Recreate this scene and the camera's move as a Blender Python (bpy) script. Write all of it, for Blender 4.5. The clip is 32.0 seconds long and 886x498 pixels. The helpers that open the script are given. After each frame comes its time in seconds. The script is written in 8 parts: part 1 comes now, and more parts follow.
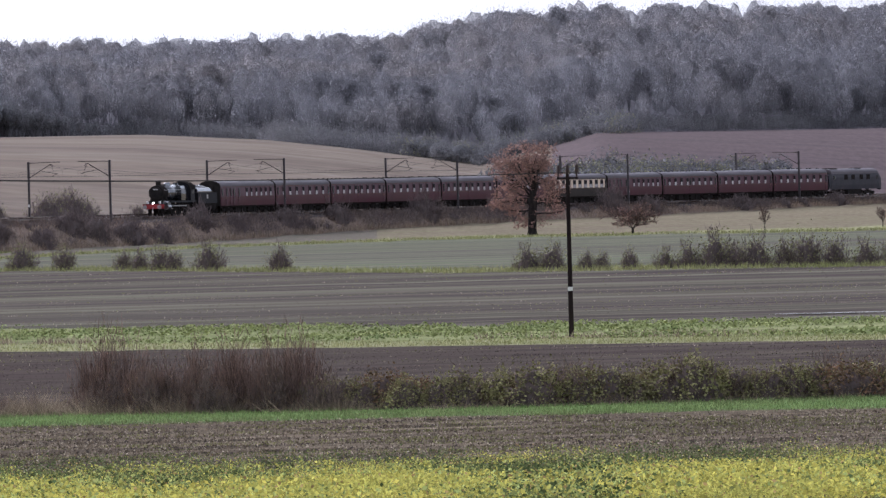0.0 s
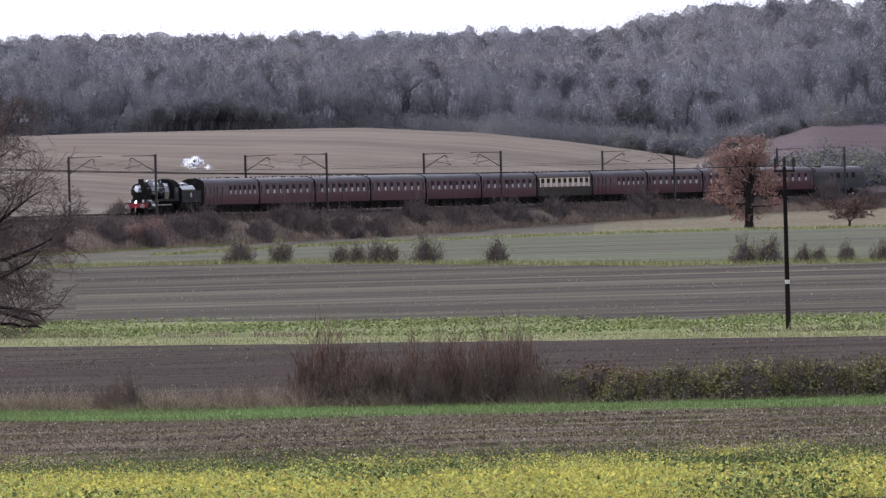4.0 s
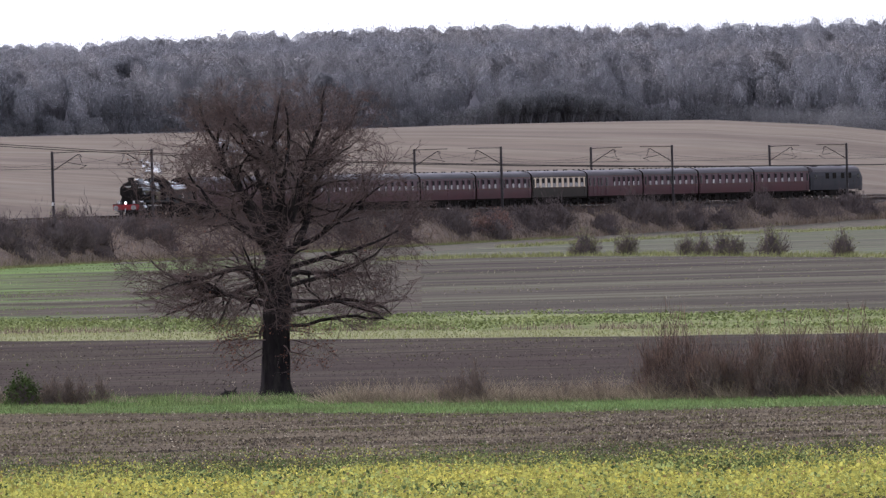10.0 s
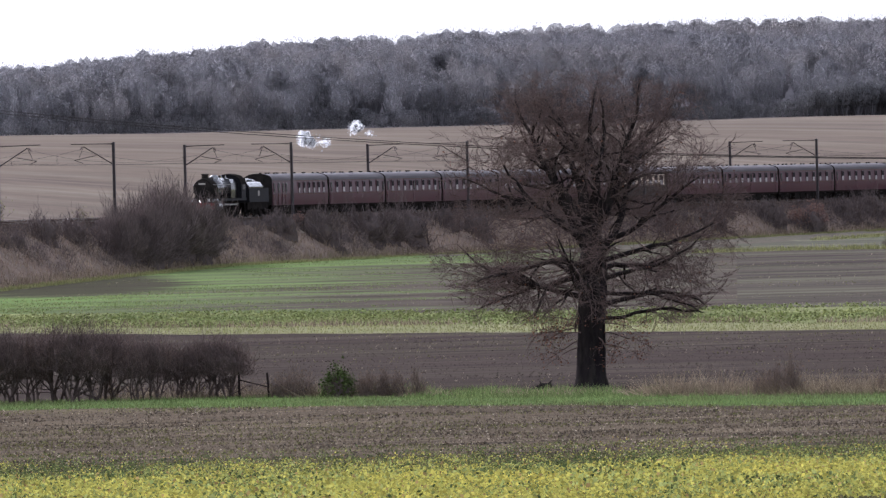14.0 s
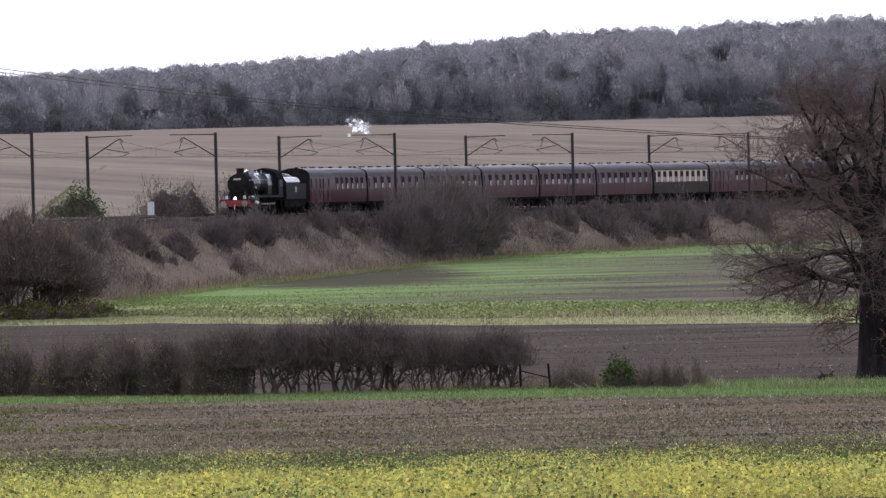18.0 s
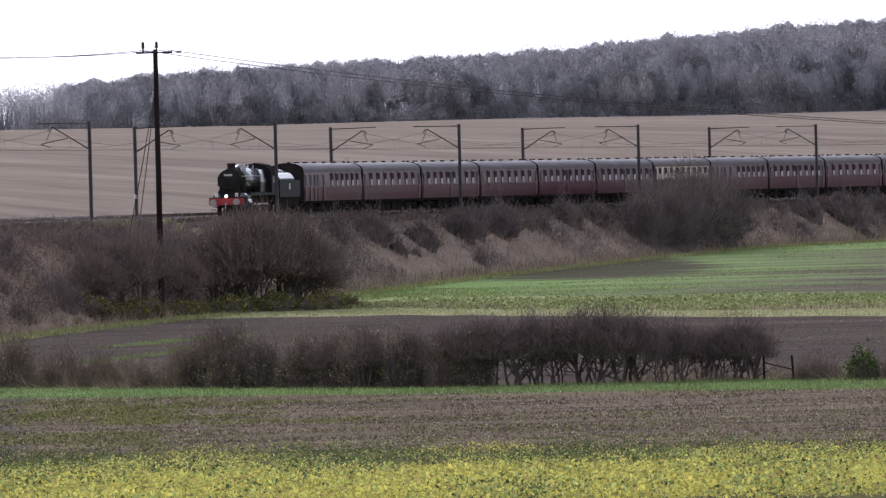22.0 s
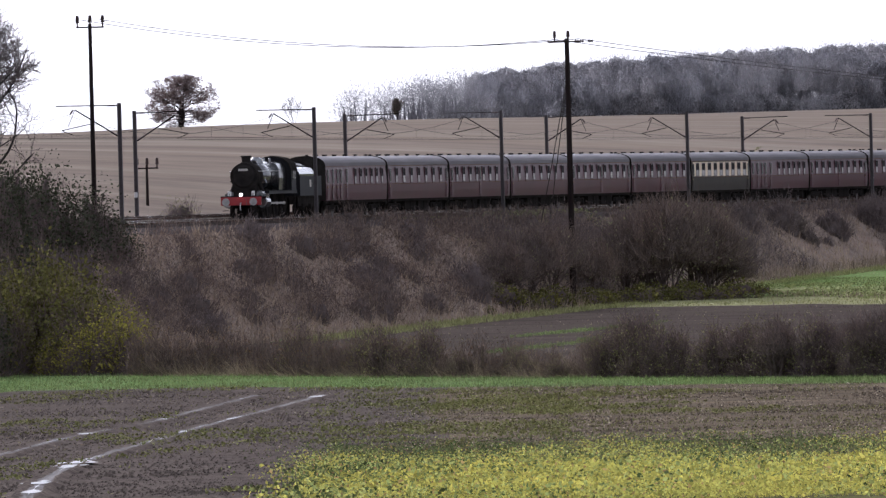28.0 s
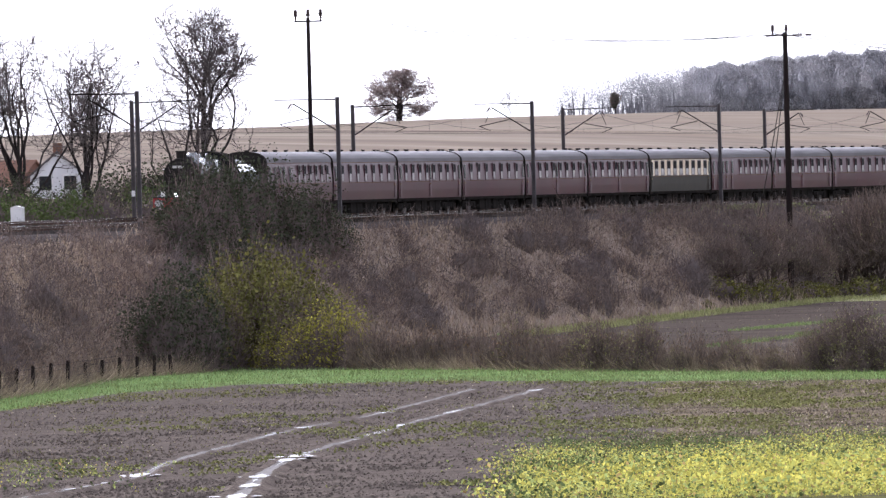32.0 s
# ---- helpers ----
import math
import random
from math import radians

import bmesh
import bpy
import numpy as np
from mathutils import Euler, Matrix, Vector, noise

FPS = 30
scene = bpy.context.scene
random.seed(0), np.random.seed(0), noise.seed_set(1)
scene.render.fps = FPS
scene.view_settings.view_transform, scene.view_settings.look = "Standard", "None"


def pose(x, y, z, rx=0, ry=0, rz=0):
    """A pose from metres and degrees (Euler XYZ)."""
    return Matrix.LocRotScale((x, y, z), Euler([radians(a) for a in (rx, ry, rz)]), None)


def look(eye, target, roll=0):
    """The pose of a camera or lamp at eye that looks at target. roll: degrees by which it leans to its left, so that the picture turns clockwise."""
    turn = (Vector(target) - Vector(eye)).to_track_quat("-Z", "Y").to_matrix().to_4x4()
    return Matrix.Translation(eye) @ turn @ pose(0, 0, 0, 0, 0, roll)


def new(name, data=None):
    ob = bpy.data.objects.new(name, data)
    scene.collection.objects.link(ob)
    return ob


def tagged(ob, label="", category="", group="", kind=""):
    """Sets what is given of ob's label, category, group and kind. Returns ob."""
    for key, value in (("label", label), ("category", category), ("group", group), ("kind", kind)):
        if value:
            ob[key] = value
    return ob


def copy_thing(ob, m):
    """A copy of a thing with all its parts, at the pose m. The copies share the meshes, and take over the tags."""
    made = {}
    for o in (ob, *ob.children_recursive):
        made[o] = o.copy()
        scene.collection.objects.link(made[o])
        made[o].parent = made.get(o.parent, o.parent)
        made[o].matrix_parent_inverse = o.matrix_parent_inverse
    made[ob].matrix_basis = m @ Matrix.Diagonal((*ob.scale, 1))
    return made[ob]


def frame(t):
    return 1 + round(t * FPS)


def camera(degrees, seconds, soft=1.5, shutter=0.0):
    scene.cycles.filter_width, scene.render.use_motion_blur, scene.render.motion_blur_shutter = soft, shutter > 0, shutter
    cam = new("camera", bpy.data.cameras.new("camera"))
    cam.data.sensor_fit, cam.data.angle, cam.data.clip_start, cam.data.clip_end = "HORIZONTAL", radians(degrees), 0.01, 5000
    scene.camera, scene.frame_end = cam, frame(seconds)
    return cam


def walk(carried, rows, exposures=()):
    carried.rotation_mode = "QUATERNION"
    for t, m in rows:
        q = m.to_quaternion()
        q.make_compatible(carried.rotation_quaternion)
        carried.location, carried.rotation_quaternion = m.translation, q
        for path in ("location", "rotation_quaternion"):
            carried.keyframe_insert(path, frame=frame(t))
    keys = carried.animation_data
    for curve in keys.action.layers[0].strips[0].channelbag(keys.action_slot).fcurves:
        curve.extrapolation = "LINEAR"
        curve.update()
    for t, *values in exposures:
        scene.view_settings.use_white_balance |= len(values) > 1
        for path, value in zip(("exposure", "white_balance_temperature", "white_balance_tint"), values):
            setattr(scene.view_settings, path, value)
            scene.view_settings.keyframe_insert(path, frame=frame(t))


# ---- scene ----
# The camera stands on a tripod on a low rise and pans to the left with a long lens.
cam = camera(4.5, 32.0, 1.35)
EYE = 8.0
PAN = [
    (0.0, 0.0000, -0.2556),
    (0.5, 0.1082, -0.2613),
    (1.0, 0.2144, -0.2668),
    (1.5, 0.3289, -0.2684),
    (2.0, 0.4710, -0.2687),
    (2.5, 0.6126, -0.2670),
    (3.0, 0.7755, -0.2672),
    (3.5, 0.9442, -0.2667),
    (5.5, 1.5472, -0.2469),
    (6.0, 1.6985, -0.2475),
    (6.5, 1.8246, -0.2488),
    (7.0, 1.9325, -0.2501),
    (7.5, 2.0516, -0.2507),
    (8.0, 2.2327, -0.2515),
    (8.5, 2.4179, -0.2527),
    (9.0, 2.6045, -0.2537),
    (9.5, 2.7394, -0.2550),
    (10.0, 2.8584, -0.2566),
    (10.5, 2.9776, -0.2584),
    (11.0, 3.1386, -0.2579),
    (11.5, 3.3184, -0.2568),
    (12.0, 3.5451, -0.2564),
    (12.5, 3.7698, -0.2569),
    (13.0, 4.0092, -0.2553),
    (13.5, 4.2253, -0.2537),
    (14.0, 4.4613, -0.2531),
    (14.5, 4.6316, -0.2539),
    (16.5, 5.2685, -0.2630),
    (17.0, 5.4544, -0.2633),
    (17.5, 5.6469, -0.2622),
    (18.0, 5.8902, -0.2626),
    (18.5, 6.0678, -0.2655),
    (19.0, 6.2152, -0.2664),
    (19.5, 6.3515, -0.2673),
    (20.0, 6.5084, -0.2663),
    (20.5, 6.6864, -0.2664),
    (21.0, 6.8688, -0.2670),
    (21.5, 6.9953, -0.2691),
    (22.0, 7.1278, -0.2725),
    (22.5, 7.2493, -0.2721),
    (23.0, 7.3943, -0.2709),
    (23.5, 7.5426, -0.2715),
    (24.0, 7.7246, -0.2715),
    (24.5, 7.8849, -0.2736),
    (26.5, 8.6434, -0.2728),
    (27.0, 8.8701, -0.2735),
    (27.5, 9.0449, -0.2741),
    (28.0, 9.2191, -0.2737),
    (28.5, 9.3658, -0.2747),
    (29.0, 9.5330, -0.2758),
    (29.5, 9.6942, -0.2750),
    (30.0, 9.8571, -0.2749),
    (30.5, 9.9863, -0.2767),
    (31.0, 10.0946, -0.2778),
    (31.5, 10.1916, -0.2752),
    (32.0, 10.3272, -0.2757),
]
# the film's own exposure and white balance: seconds, stops, kelvin, tint
EXPOSURE = [(0, 1.0, 5550, 18), (12, 1.0, 5640, 18), (24, 0.98, 5660, 18), (28, 0.86, 5710, 18), (30, 1.44, 5710, 18), (32, 1.58, 5710, 18)]
walk(cam, [(t, pose(0, 0, EYE, 90 + tilt, 1.5, yaw)) for t, yaw, tilt in PAN], EXPOSURE)

# ---- light: a bright overcast sky with the low sun behind thin cloud, ahead and to the left ----
SUN_BEARING, SUN_HEIGHT = -38.0, 24.0
world = bpy.data.worlds.new("overcast_sky")
scene.world = world
world.use_nodes = True
wn, wl = world.node_tree.nodes, world.node_tree.links
sky = wn.new("ShaderNodeTexSky")
sky.sky_type = "NISHITA"
sky.sun_disc = False
sky.sun_elevation, sky.sun_rotation = radians(SUN_HEIGHT), radians(SUN_BEARING)
sky.air_density, sky.dust_density, sky.ozone_density = 1.0, 4.0, 1.0
grey = wn.new("ShaderNodeHueSaturation")
grey.inputs["Saturation"].default_value = 0.12
wl.new(sky.outputs[0], grey.inputs["Color"])
wl.new(grey.outputs[0], wn["Background"].inputs["Color"])
wn["Background"].inputs["Strength"].default_value = 0.15
sun = new("sun", bpy.data.lights.new("sun", "SUN"))
sun.data.energy, sun.data.angle, sun.data.color = 1.3, radians(14), (1.0, 0.97, 0.93)
sb, se = radians(SUN_BEARING), radians(SUN_HEIGHT)
sun.matrix_basis = look((math.sin(sb) * math.cos(se) * 50, math.cos(sb) * math.cos(se) * 50, math.sin(se) * 50), (0, 0, 0))

# ---- materials ----
MATS = {}


def mat(name, base, rough=0.9, metal=0.0, second=None, scale=1.0, detail=6.0, bump=0.0, bump_scale=None, spread=(0.35, 0.65), island=0.0, third=None, third_scale=None, stretch=(1, 1, 1), spec=0.0, glow=0.0, grain=None, thin=0.0, lace=None):
    """A procedural surface: two colours mixed by noise of a size, a third at another size, relief, and a spread by piece."""
    m = bpy.data.materials.new(name)
    m.use_nodes = True
    n, l = m.node_tree.nodes, m.node_tree.links
    b = n["Principled BSDF"]
    b.inputs["Roughness"].default_value = rough
    b.inputs["Metallic"].default_value = metal
    b.inputs["Specular IOR Level"].default_value = spec
    co = n.new("ShaderNodeTexCoord")
    mp = n.new("ShaderNodeMapping")
    mp.inputs["Scale"].default_value = stretch
    l.new(co.outputs["Object"], mp.inputs[0])
    col = n.new("ShaderNodeRGB")
    col.outputs[0].default_value = (*base, 1)
    out = col.outputs[0]

    def over(size, colour, low, high, src):
        t = n.new("ShaderNodeTexNoise")
        t.inputs["Scale"].default_value = size
        t.inputs["Detail"].default_value = detail
        t.inputs["Roughness"].default_value = 0.6
        l.new(mp.outputs[0], t.inputs["Vector"])
        r = n.new("ShaderNodeMapRange")
        r.inputs[1].default_value, r.inputs[2].default_value = low, high
        l.new(t.outputs["Fac"], r.inputs[0])
        x = n.new("ShaderNodeMix")
        x.data_type = "RGBA"
        x.inputs[7].default_value = (*colour, 1)
        l.new(r.outputs[0], x.inputs[0])
        l.new(src, x.inputs[6])
        return x.outputs[2], t

    if second:
        out, _ = over(scale, second, *spread, out)
    if third:
        out, _ = over(third_scale or scale * 7, third, 0.45, 0.75, out)
    if grain:
        gm, gt, gr, gh = n.new("ShaderNodeMapping"), n.new("ShaderNodeTexNoise"), n.new("ShaderNodeMapRange"), n.new("ShaderNodeHueSaturation")
        gm.inputs["Scale"].default_value = grain[:3]
        gt.inputs["Scale"].default_value, gt.inputs["Detail"].default_value, gt.inputs["Roughness"].default_value = 1.0, 5, 0.7
        gr.inputs[1].default_value, gr.inputs[2].default_value = 0.3, 0.7
        gr.inputs[3].default_value, gr.inputs[4].default_value = 1 - grain[3], 1 + grain[3]
        l.new(co.outputs["Object"], gm.inputs[0])
        l.new(gm.outputs[0], gt.inputs["Vector"])
        l.new(gt.outputs["Fac"], gr.inputs[0])
        l.new(gr.outputs[0], gh.inputs["Value"])
        l.new(out, gh.inputs["Color"])
        out = gh.outputs[0]
    if island:
        g = n.new("ShaderNodeNewGeometry")
        o = n.new("ShaderNodeObjectInfo")
        a = n.new("ShaderNodeMath")
        a.operation = "ADD"
        l.new(g.outputs["Random Per Island"], a.inputs[0])
        l.new(o.outputs["Random"], a.inputs[1])
        f = n.new("ShaderNodeMath")
        f.operation = "FRACT"
        l.new(a.outputs[0], f.inputs[0])
        r = n.new("ShaderNodeMapRange")
        r.inputs[3].default_value, r.inputs[4].default_value = 1 - island, 1 + island
        l.new(f.outputs[0], r.inputs[0])
        h = n.new("ShaderNodeHueSaturation")
        l.new(r.outputs[0], h.inputs["Value"])
        l.new(out, h.inputs["Color"])
        out = h.outputs[0]
    l.new(out, b.inputs["Base Color"])
    if bump:
        t = n.new("ShaderNodeTexNoise")
        t.inputs["Scale"].default_value = bump_scale or scale * 5
        t.inputs["Detail"].default_value = 8
        l.new(mp.outputs[0], t.inputs["Vector"])
        p = n.new("ShaderNodeBump")
        p.inputs["Strength"].default_value = bump
        p.inputs["Distance"].default_value = 0.05
        l.new(t.outputs["Fac"], p.inputs["Height"])
        l.new(p.outputs[0], b.inputs["Normal"])
    if glow:
        b.inputs["Emission Color"].default_value = (*base, 1)
        b.inputs["Emission Strength"].default_value = glow
    if thin:
        back, both = n.new("ShaderNodeBsdfTranslucent"), n.new("ShaderNodeMixShader")
        both.inputs[0].default_value = thin
        l.new(out, back.inputs["Color"])
        l.new(b.outputs[0], both.inputs[1])
        l.new(back.outputs[0], both.inputs[2])
        l.new(both.outputs[0], n["Material Output"].inputs["Surface"])
    if lace:
        hole, net, lm, lt, lr = n.new("ShaderNodeBsdfTransparent"), n.new("ShaderNodeMixShader"), n.new("ShaderNodeMapping"), n.new("ShaderNodeTexNoise"), n.new("ShaderNodeMapRange")
        lm.inputs["Scale"].default_value = lace[:3]
        lt.inputs["Scale"].default_value, lt.inputs["Detail"].default_value, lt.inputs["Roughness"].default_value = 1.0, 3, 0.65
        lr.inputs[1].default_value, lr.inputs[2].default_value, lr.inputs[4].default_value = lace[3], lace[4], lace[5]
        l.new(co.outputs["Object"], lm.inputs[0])
        l.new(lm.outputs[0], lt.inputs["Vector"])
        l.new(lt.outputs["Fac"], lr.inputs[0])
        l.new(lr.outputs[0], net.inputs[0])
        src = n["Material Output"].inputs["Surface"].links[0].from_socket
        l.new(hole.outputs[0], net.inputs[1])
        l.new(src, net.inputs[2])
        l.new(net.outputs[0], n["Material Output"].inputs["Surface"])
    MATS[name] = m
    return m


def patchwork(name, bare, sown, lean, scale, stretch, grain):
    """A thinly sprouted field: bare soil colours give way to green in ragged streaks along a slope of x."""
    m = mat(name, bare[0], 0.95, second=bare[1], scale=scale * 1.7, stretch=stretch, grain=grain, spread=(0.4, 0.62))
    n, l = m.node_tree.nodes, m.node_tree.links
    b = n["Principled BSDF"]
    src = b.inputs["Base Color"].links[0].from_socket
    co = n.new("ShaderNodeTexCoord")
    mp = n.new("ShaderNodeMapping")
    mp.inputs["Scale"].default_value = stretch
    l.new(co.outputs["Object"], mp.inputs[0])
    t, u = n.new("ShaderNodeTexNoise"), n.new("ShaderNodeTexNoise")
    t.inputs["Scale"].default_value, t.inputs["Detail"].default_value, t.inputs["Roughness"].default_value = scale, 8, 0.74
    u.inputs["Scale"].default_value, u.inputs["Detail"].default_value = scale * 3, 5
    l.new(mp.outputs[0], t.inputs["Vector"])
    l.new(mp.outputs[0], u.inputs["Vector"])
    sx = n.new("ShaderNodeSeparateXYZ")
    l.new(co.outputs["Object"], sx.inputs[0])
    r = n.new("ShaderNodeMapRange")
    r.inputs[1].default_value, r.inputs[2].default_value, r.inputs[3].default_value, r.inputs[4].default_value = lean
    l.new(sx.outputs["X"], r.inputs[0])
    a = n.new("ShaderNodeMath")
    a.operation = "ADD"
    l.new(r.outputs[0], a.inputs[0])
    l.new(t.outputs["Fac"], a.inputs[1])
    f = n.new("ShaderNodeMapRange")
    f.inputs[1].default_value, f.inputs[2].default_value = 0.42, 0.62
    l.new(a.outputs[0], f.inputs[0])
    g = n.new("ShaderNodeMix")
    g.data_type = "RGBA"
    g.inputs[6].default_value, g.inputs[7].default_value = (*sown[0], 1), (*sown[1], 1)
    l.new(u.outputs["Fac"], g.inputs[0])
    x = n.new("ShaderNodeMix")
    x.data_type = "RGBA"
    l.new(f.outputs[0], x.inputs[0])
    l.new(src, x.inputs[6])
    l.new(g.outputs[2], x.inputs[7])
    # a long bare patch: distance from its middle line, roughened by the noise
    px, py, pa, pb, turn = BARE_PATCH
    pm = n.new("ShaderNodeMapping")
    pm.vector_type = "TEXTURE"
    pm.inputs["Location"].default_value, pm.inputs["Rotation"].default_value, pm.inputs["Scale"].default_value = (px, py, 0), (0, 0, radians(turn)), (pa, pb, 1e6)
    l.new(co.outputs["Object"], pm.inputs[0])
    pl = n.new("ShaderNodeVectorMath")
    pl.operation = "LENGTH"
    l.new(pm.outputs[0], pl.inputs[0])
    ps = n.new("ShaderNodeMath")
    ps.operation = "ADD"
    l.new(pl.outputs["Value"], ps.inputs[0])
    l.new(u.outputs["Fac"], ps.inputs[1])
    pr = n.new("ShaderNodeMapRange")
    pr.inputs[1].default_value, pr.inputs[2].default_value, pr.inputs[3].default_value, pr.inputs[4].default_value = 1.35, 1.6, 0.88, 0.0
    l.new(ps.outputs[0], pr.inputs[0])
    bare_mix = n.new("ShaderNodeMix")
    bare_mix.data_type = "RGBA"
    bare_mix.inputs[7].default_value = (0.06, 0.047, 0.041, 1)
    l.new(pr.outputs[0], bare_mix.inputs[0])
    l.new(x.outputs[2], bare_mix.inputs[6])
    l.new(bare_mix.outputs[2], b.inputs["Base Color"])
    return m


# the bare patch in the wheat: middle x and y, half length and half width, turn of its long axis
BARE_PATCH = (-101.0, 884.0, 12.0, 52.0, 9.0)
# fields and ground; rows of drilling run across the line of sight, so their grain is stretched along x
M_crop_soil = mat("crop_soil", (0.085, 0.078, 0.042), 0.95, second=(0.12, 0.112, 0.045), scale=0.35, third=(0.055, 0.047, 0.036), third_scale=2.0, bump=0.6, stretch=(0.2, 1, 1), grain=(0.1, 0.7, 1, 0.35))
M_stubble = mat("stubble_soil", (0.1, 0.078, 0.057), 0.95, second=(0.16, 0.128, 0.086), scale=0.16, third=(0.06, 0.046, 0.038), third_scale=0.5, bump=0.8, stretch=(0.1, 1, 1), grain=(0.06, 0.6, 1, 0.55))
M_mud = mat("wet_mud", (0.068, 0.055, 0.048), 0.8, second=(0.098, 0.08, 0.068), scale=0.3, third=(0.125, 0.103, 0.086), third_scale=5.0, bump=1.0, bump_scale=5.0, stretch=(0.6, 1, 1), grain=(2.5, 1.2, 1, 0.5))
M_verge = mat("verge_grass", (0.085, 0.142, 0.05), 0.95, second=(0.125, 0.185, 0.065), scale=0.5, third=(0.15, 0.165, 0.08), third_scale=2.2, bump=0.8, stretch=(0.3, 1, 1), grain=(0.3, 0.5, 1, 0.35))
M_rough = mat("rough_grass", (0.142, 0.121, 0.0987), 0.95, second=(0.092, 0.0906, 0.0648), scale=0.3, third=(0.195, 0.16, 0.134), third_scale=2.0, bump=0.8)
M_soil = mat("bare_soil", (0.052, 0.04, 0.036), 0.95, second=(0.072, 0.057, 0.049), scale=0.08, third=(0.09, 0.078, 0.058), third_scale=0.2, bump=0.6, stretch=(0.05, 0.6, 1), grain=(0.04, 0.22, 1, 0.42))
M_pale = mat("pale_grass", (0.25, 0.238, 0.125), 0.95, second=(0.195, 0.205, 0.095), scale=0.25, third=(0.31, 0.27, 0.19), third_scale=1.2, bump=0.5, stretch=(0.3, 1, 1), grain=(2, 0.3, 1, 0.2))
M_kale = mat("kale", (0.165, 0.18, 0.08), 0.9, second=(0.25, 0.25, 0.12), scale=0.2, third=(0.1, 0.115, 0.055), third_scale=0.5, bump=0.9, stretch=(0.12, 1, 1), grain=(0.06, 0.3, 1, 0.4))
M_drilled = mat("drilled_field", (0.07, 0.056, 0.051), 0.95, second=(0.09, 0.078, 0.063), scale=0.06, detail=5, third=(0.15, 0.145, 0.1), third_scale=0.16, bump=0.4, stretch=(0.02, 0.6, 1), spread=(0.42, 0.6), grain=(0.012, 0.14, 1, 0.4))
M_bank = mat("bank_grass", (0.26, 0.197, 0.158), 0.95, second=(0.178, 0.137, 0.116), scale=0.2, third=(0.3, 0.25, 0.2), third_scale=1.0, bump=1.0)
M_ballast = mat("ballast", (0.098, 0.084, 0.08), 0.95, second=(0.066, 0.057, 0.056), scale=3.0, third=(0.135, 0.12, 0.117), third_scale=9.0, bump=1.0)
M_hill = mat("ploughed_hill", (0.195, 0.157, 0.124), 0.95, second=(0.155, 0.125, 0.102), scale=0.04, third=(0.232, 0.197, 0.161), third_scale=0.12, bump=0.3, stretch=(0.05, 0.5, 1), grain=(0.03, 0.1, 1, 0.18))
# woodland floor, paled so that dark gaps between the trees look hazy
M_floor = mat("hazed_leaf_litter", (0.2, 0.185, 0.195), 0.95, second=(0.16, 0.15, 0.16), scale=0.3, bump=0.5)
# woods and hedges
# distance haze is mixed into this colour: pale, bluish and low in contrast
M_wood_far = mat("hazed_far_twigs", (0.175, 0.169, 0.178), 0.95, second=(0.15, 0.146, 0.158), scale=0.06, detail=4, third=(0.2, 0.176, 0.166), third_scale=0.02, island=0.03, spread=(0.36, 0.64), thin=0.7, lace=(5.0, 5.0, 2.0, 0.3, 0.62, 0.62))
M_bark = mat("oak_bark", (0.034, 0.028, 0.028), 0.95, second=(0.016, 0.014, 0.015), scale=1.6, bump=1.0, third=(0.05, 0.045, 0.038), third_scale=5.0, stretch=(1, 1, 0.22))
M_oak_leaf = mat("dead_oak_leaf", (0.26, 0.12, 0.07), 0.8, second=(0.18, 0.095, 0.065), scale=1.0, island=0.4)
# darker than the outer twigs: a bush's inner shade is put into these colours
M_dense_dark = mat("shaded_hedge_twigs", (0.125, 0.096, 0.086), 0.95, second=(0.075, 0.06, 0.056), scale=2.0, third=(0.11, 0.08, 0.066), third_scale=5.0, bump=1.0, bump_scale=7.0, grain=(6, 6, 1.5, 0.4))
M_dense_brown = mat("shaded_scrub_twigs", (0.112, 0.09, 0.083), 0.95, second=(0.08, 0.066, 0.063), scale=0.8, third=(0.145, 0.108, 0.09), third_scale=3.0, bump=1.0, bump_scale=5.0, grain=(5, 5, 1.2, 0.35))
# train
M_maroon = mat("maroon_paint", (0.078, 0.018, 0.03), 0.32, second=(0.061, 0.016, 0.025), scale=0.5, spec=0.12)
M_cream = mat("cream_paint", (0.74, 0.59, 0.43), 0.4, second=(0.66, 0.53, 0.39), scale=0.8, spec=0.15)
M_umber = mat("umber_paint", (0.035, 0.027, 0.022), 0.5, second=(0.045, 0.035, 0.028), scale=0.8, spec=0.08)
M_roof = mat("grey_roof", (0.135, 0.115, 0.12), 0.6, second=(0.095, 0.081, 0.086), scale=0.6, stretch=(1, 0.2, 1), bump=0.1, spec=0.12)
M_black = mat("black_paint", (0.012, 0.012, 0.014), 0.16, second=(0.018, 0.017, 0.018), scale=1.5, spec=0.8)
M_black.node_tree.nodes["Principled BSDF"].inputs["IOR"].default_value = 2.0
M_soot = mat("sooty_iron", (0.02, 0.018, 0.017), 0.7, second=(0.035, 0.03, 0.027), scale=1.5)
# trunks of the far wood, lightened in colour for haze
M_wood_trunk = mat("hazed_trunks", (0.17, 0.16, 0.165), 0.95, second=(0.145, 0.138, 0.145), scale=0.05, island=0.3)
M_grey_branch = mat("grey_branches", (0.125, 0.104, 0.096), 0.95, second=(0.085, 0.072, 0.068), scale=0.7, island=0.3)
M_branch = mat("oak_branches", (0.178, 0.128, 0.11), 0.95, second=(0.115, 0.087, 0.078), scale=0.7, island=0.3)
M_leaf_yellow = mat("yellow_leaf", (0.54, 0.47, 0.1), 0.6, second=(0.36, 0.36, 0.095), scale=0.35, island=0.45, thin=0.25)
M_leaf_green = mat("green_leaf", (0.25, 0.3, 0.1), 0.6, second=(0.38, 0.39, 0.13), scale=0.3, island=0.5, thin=0.25)
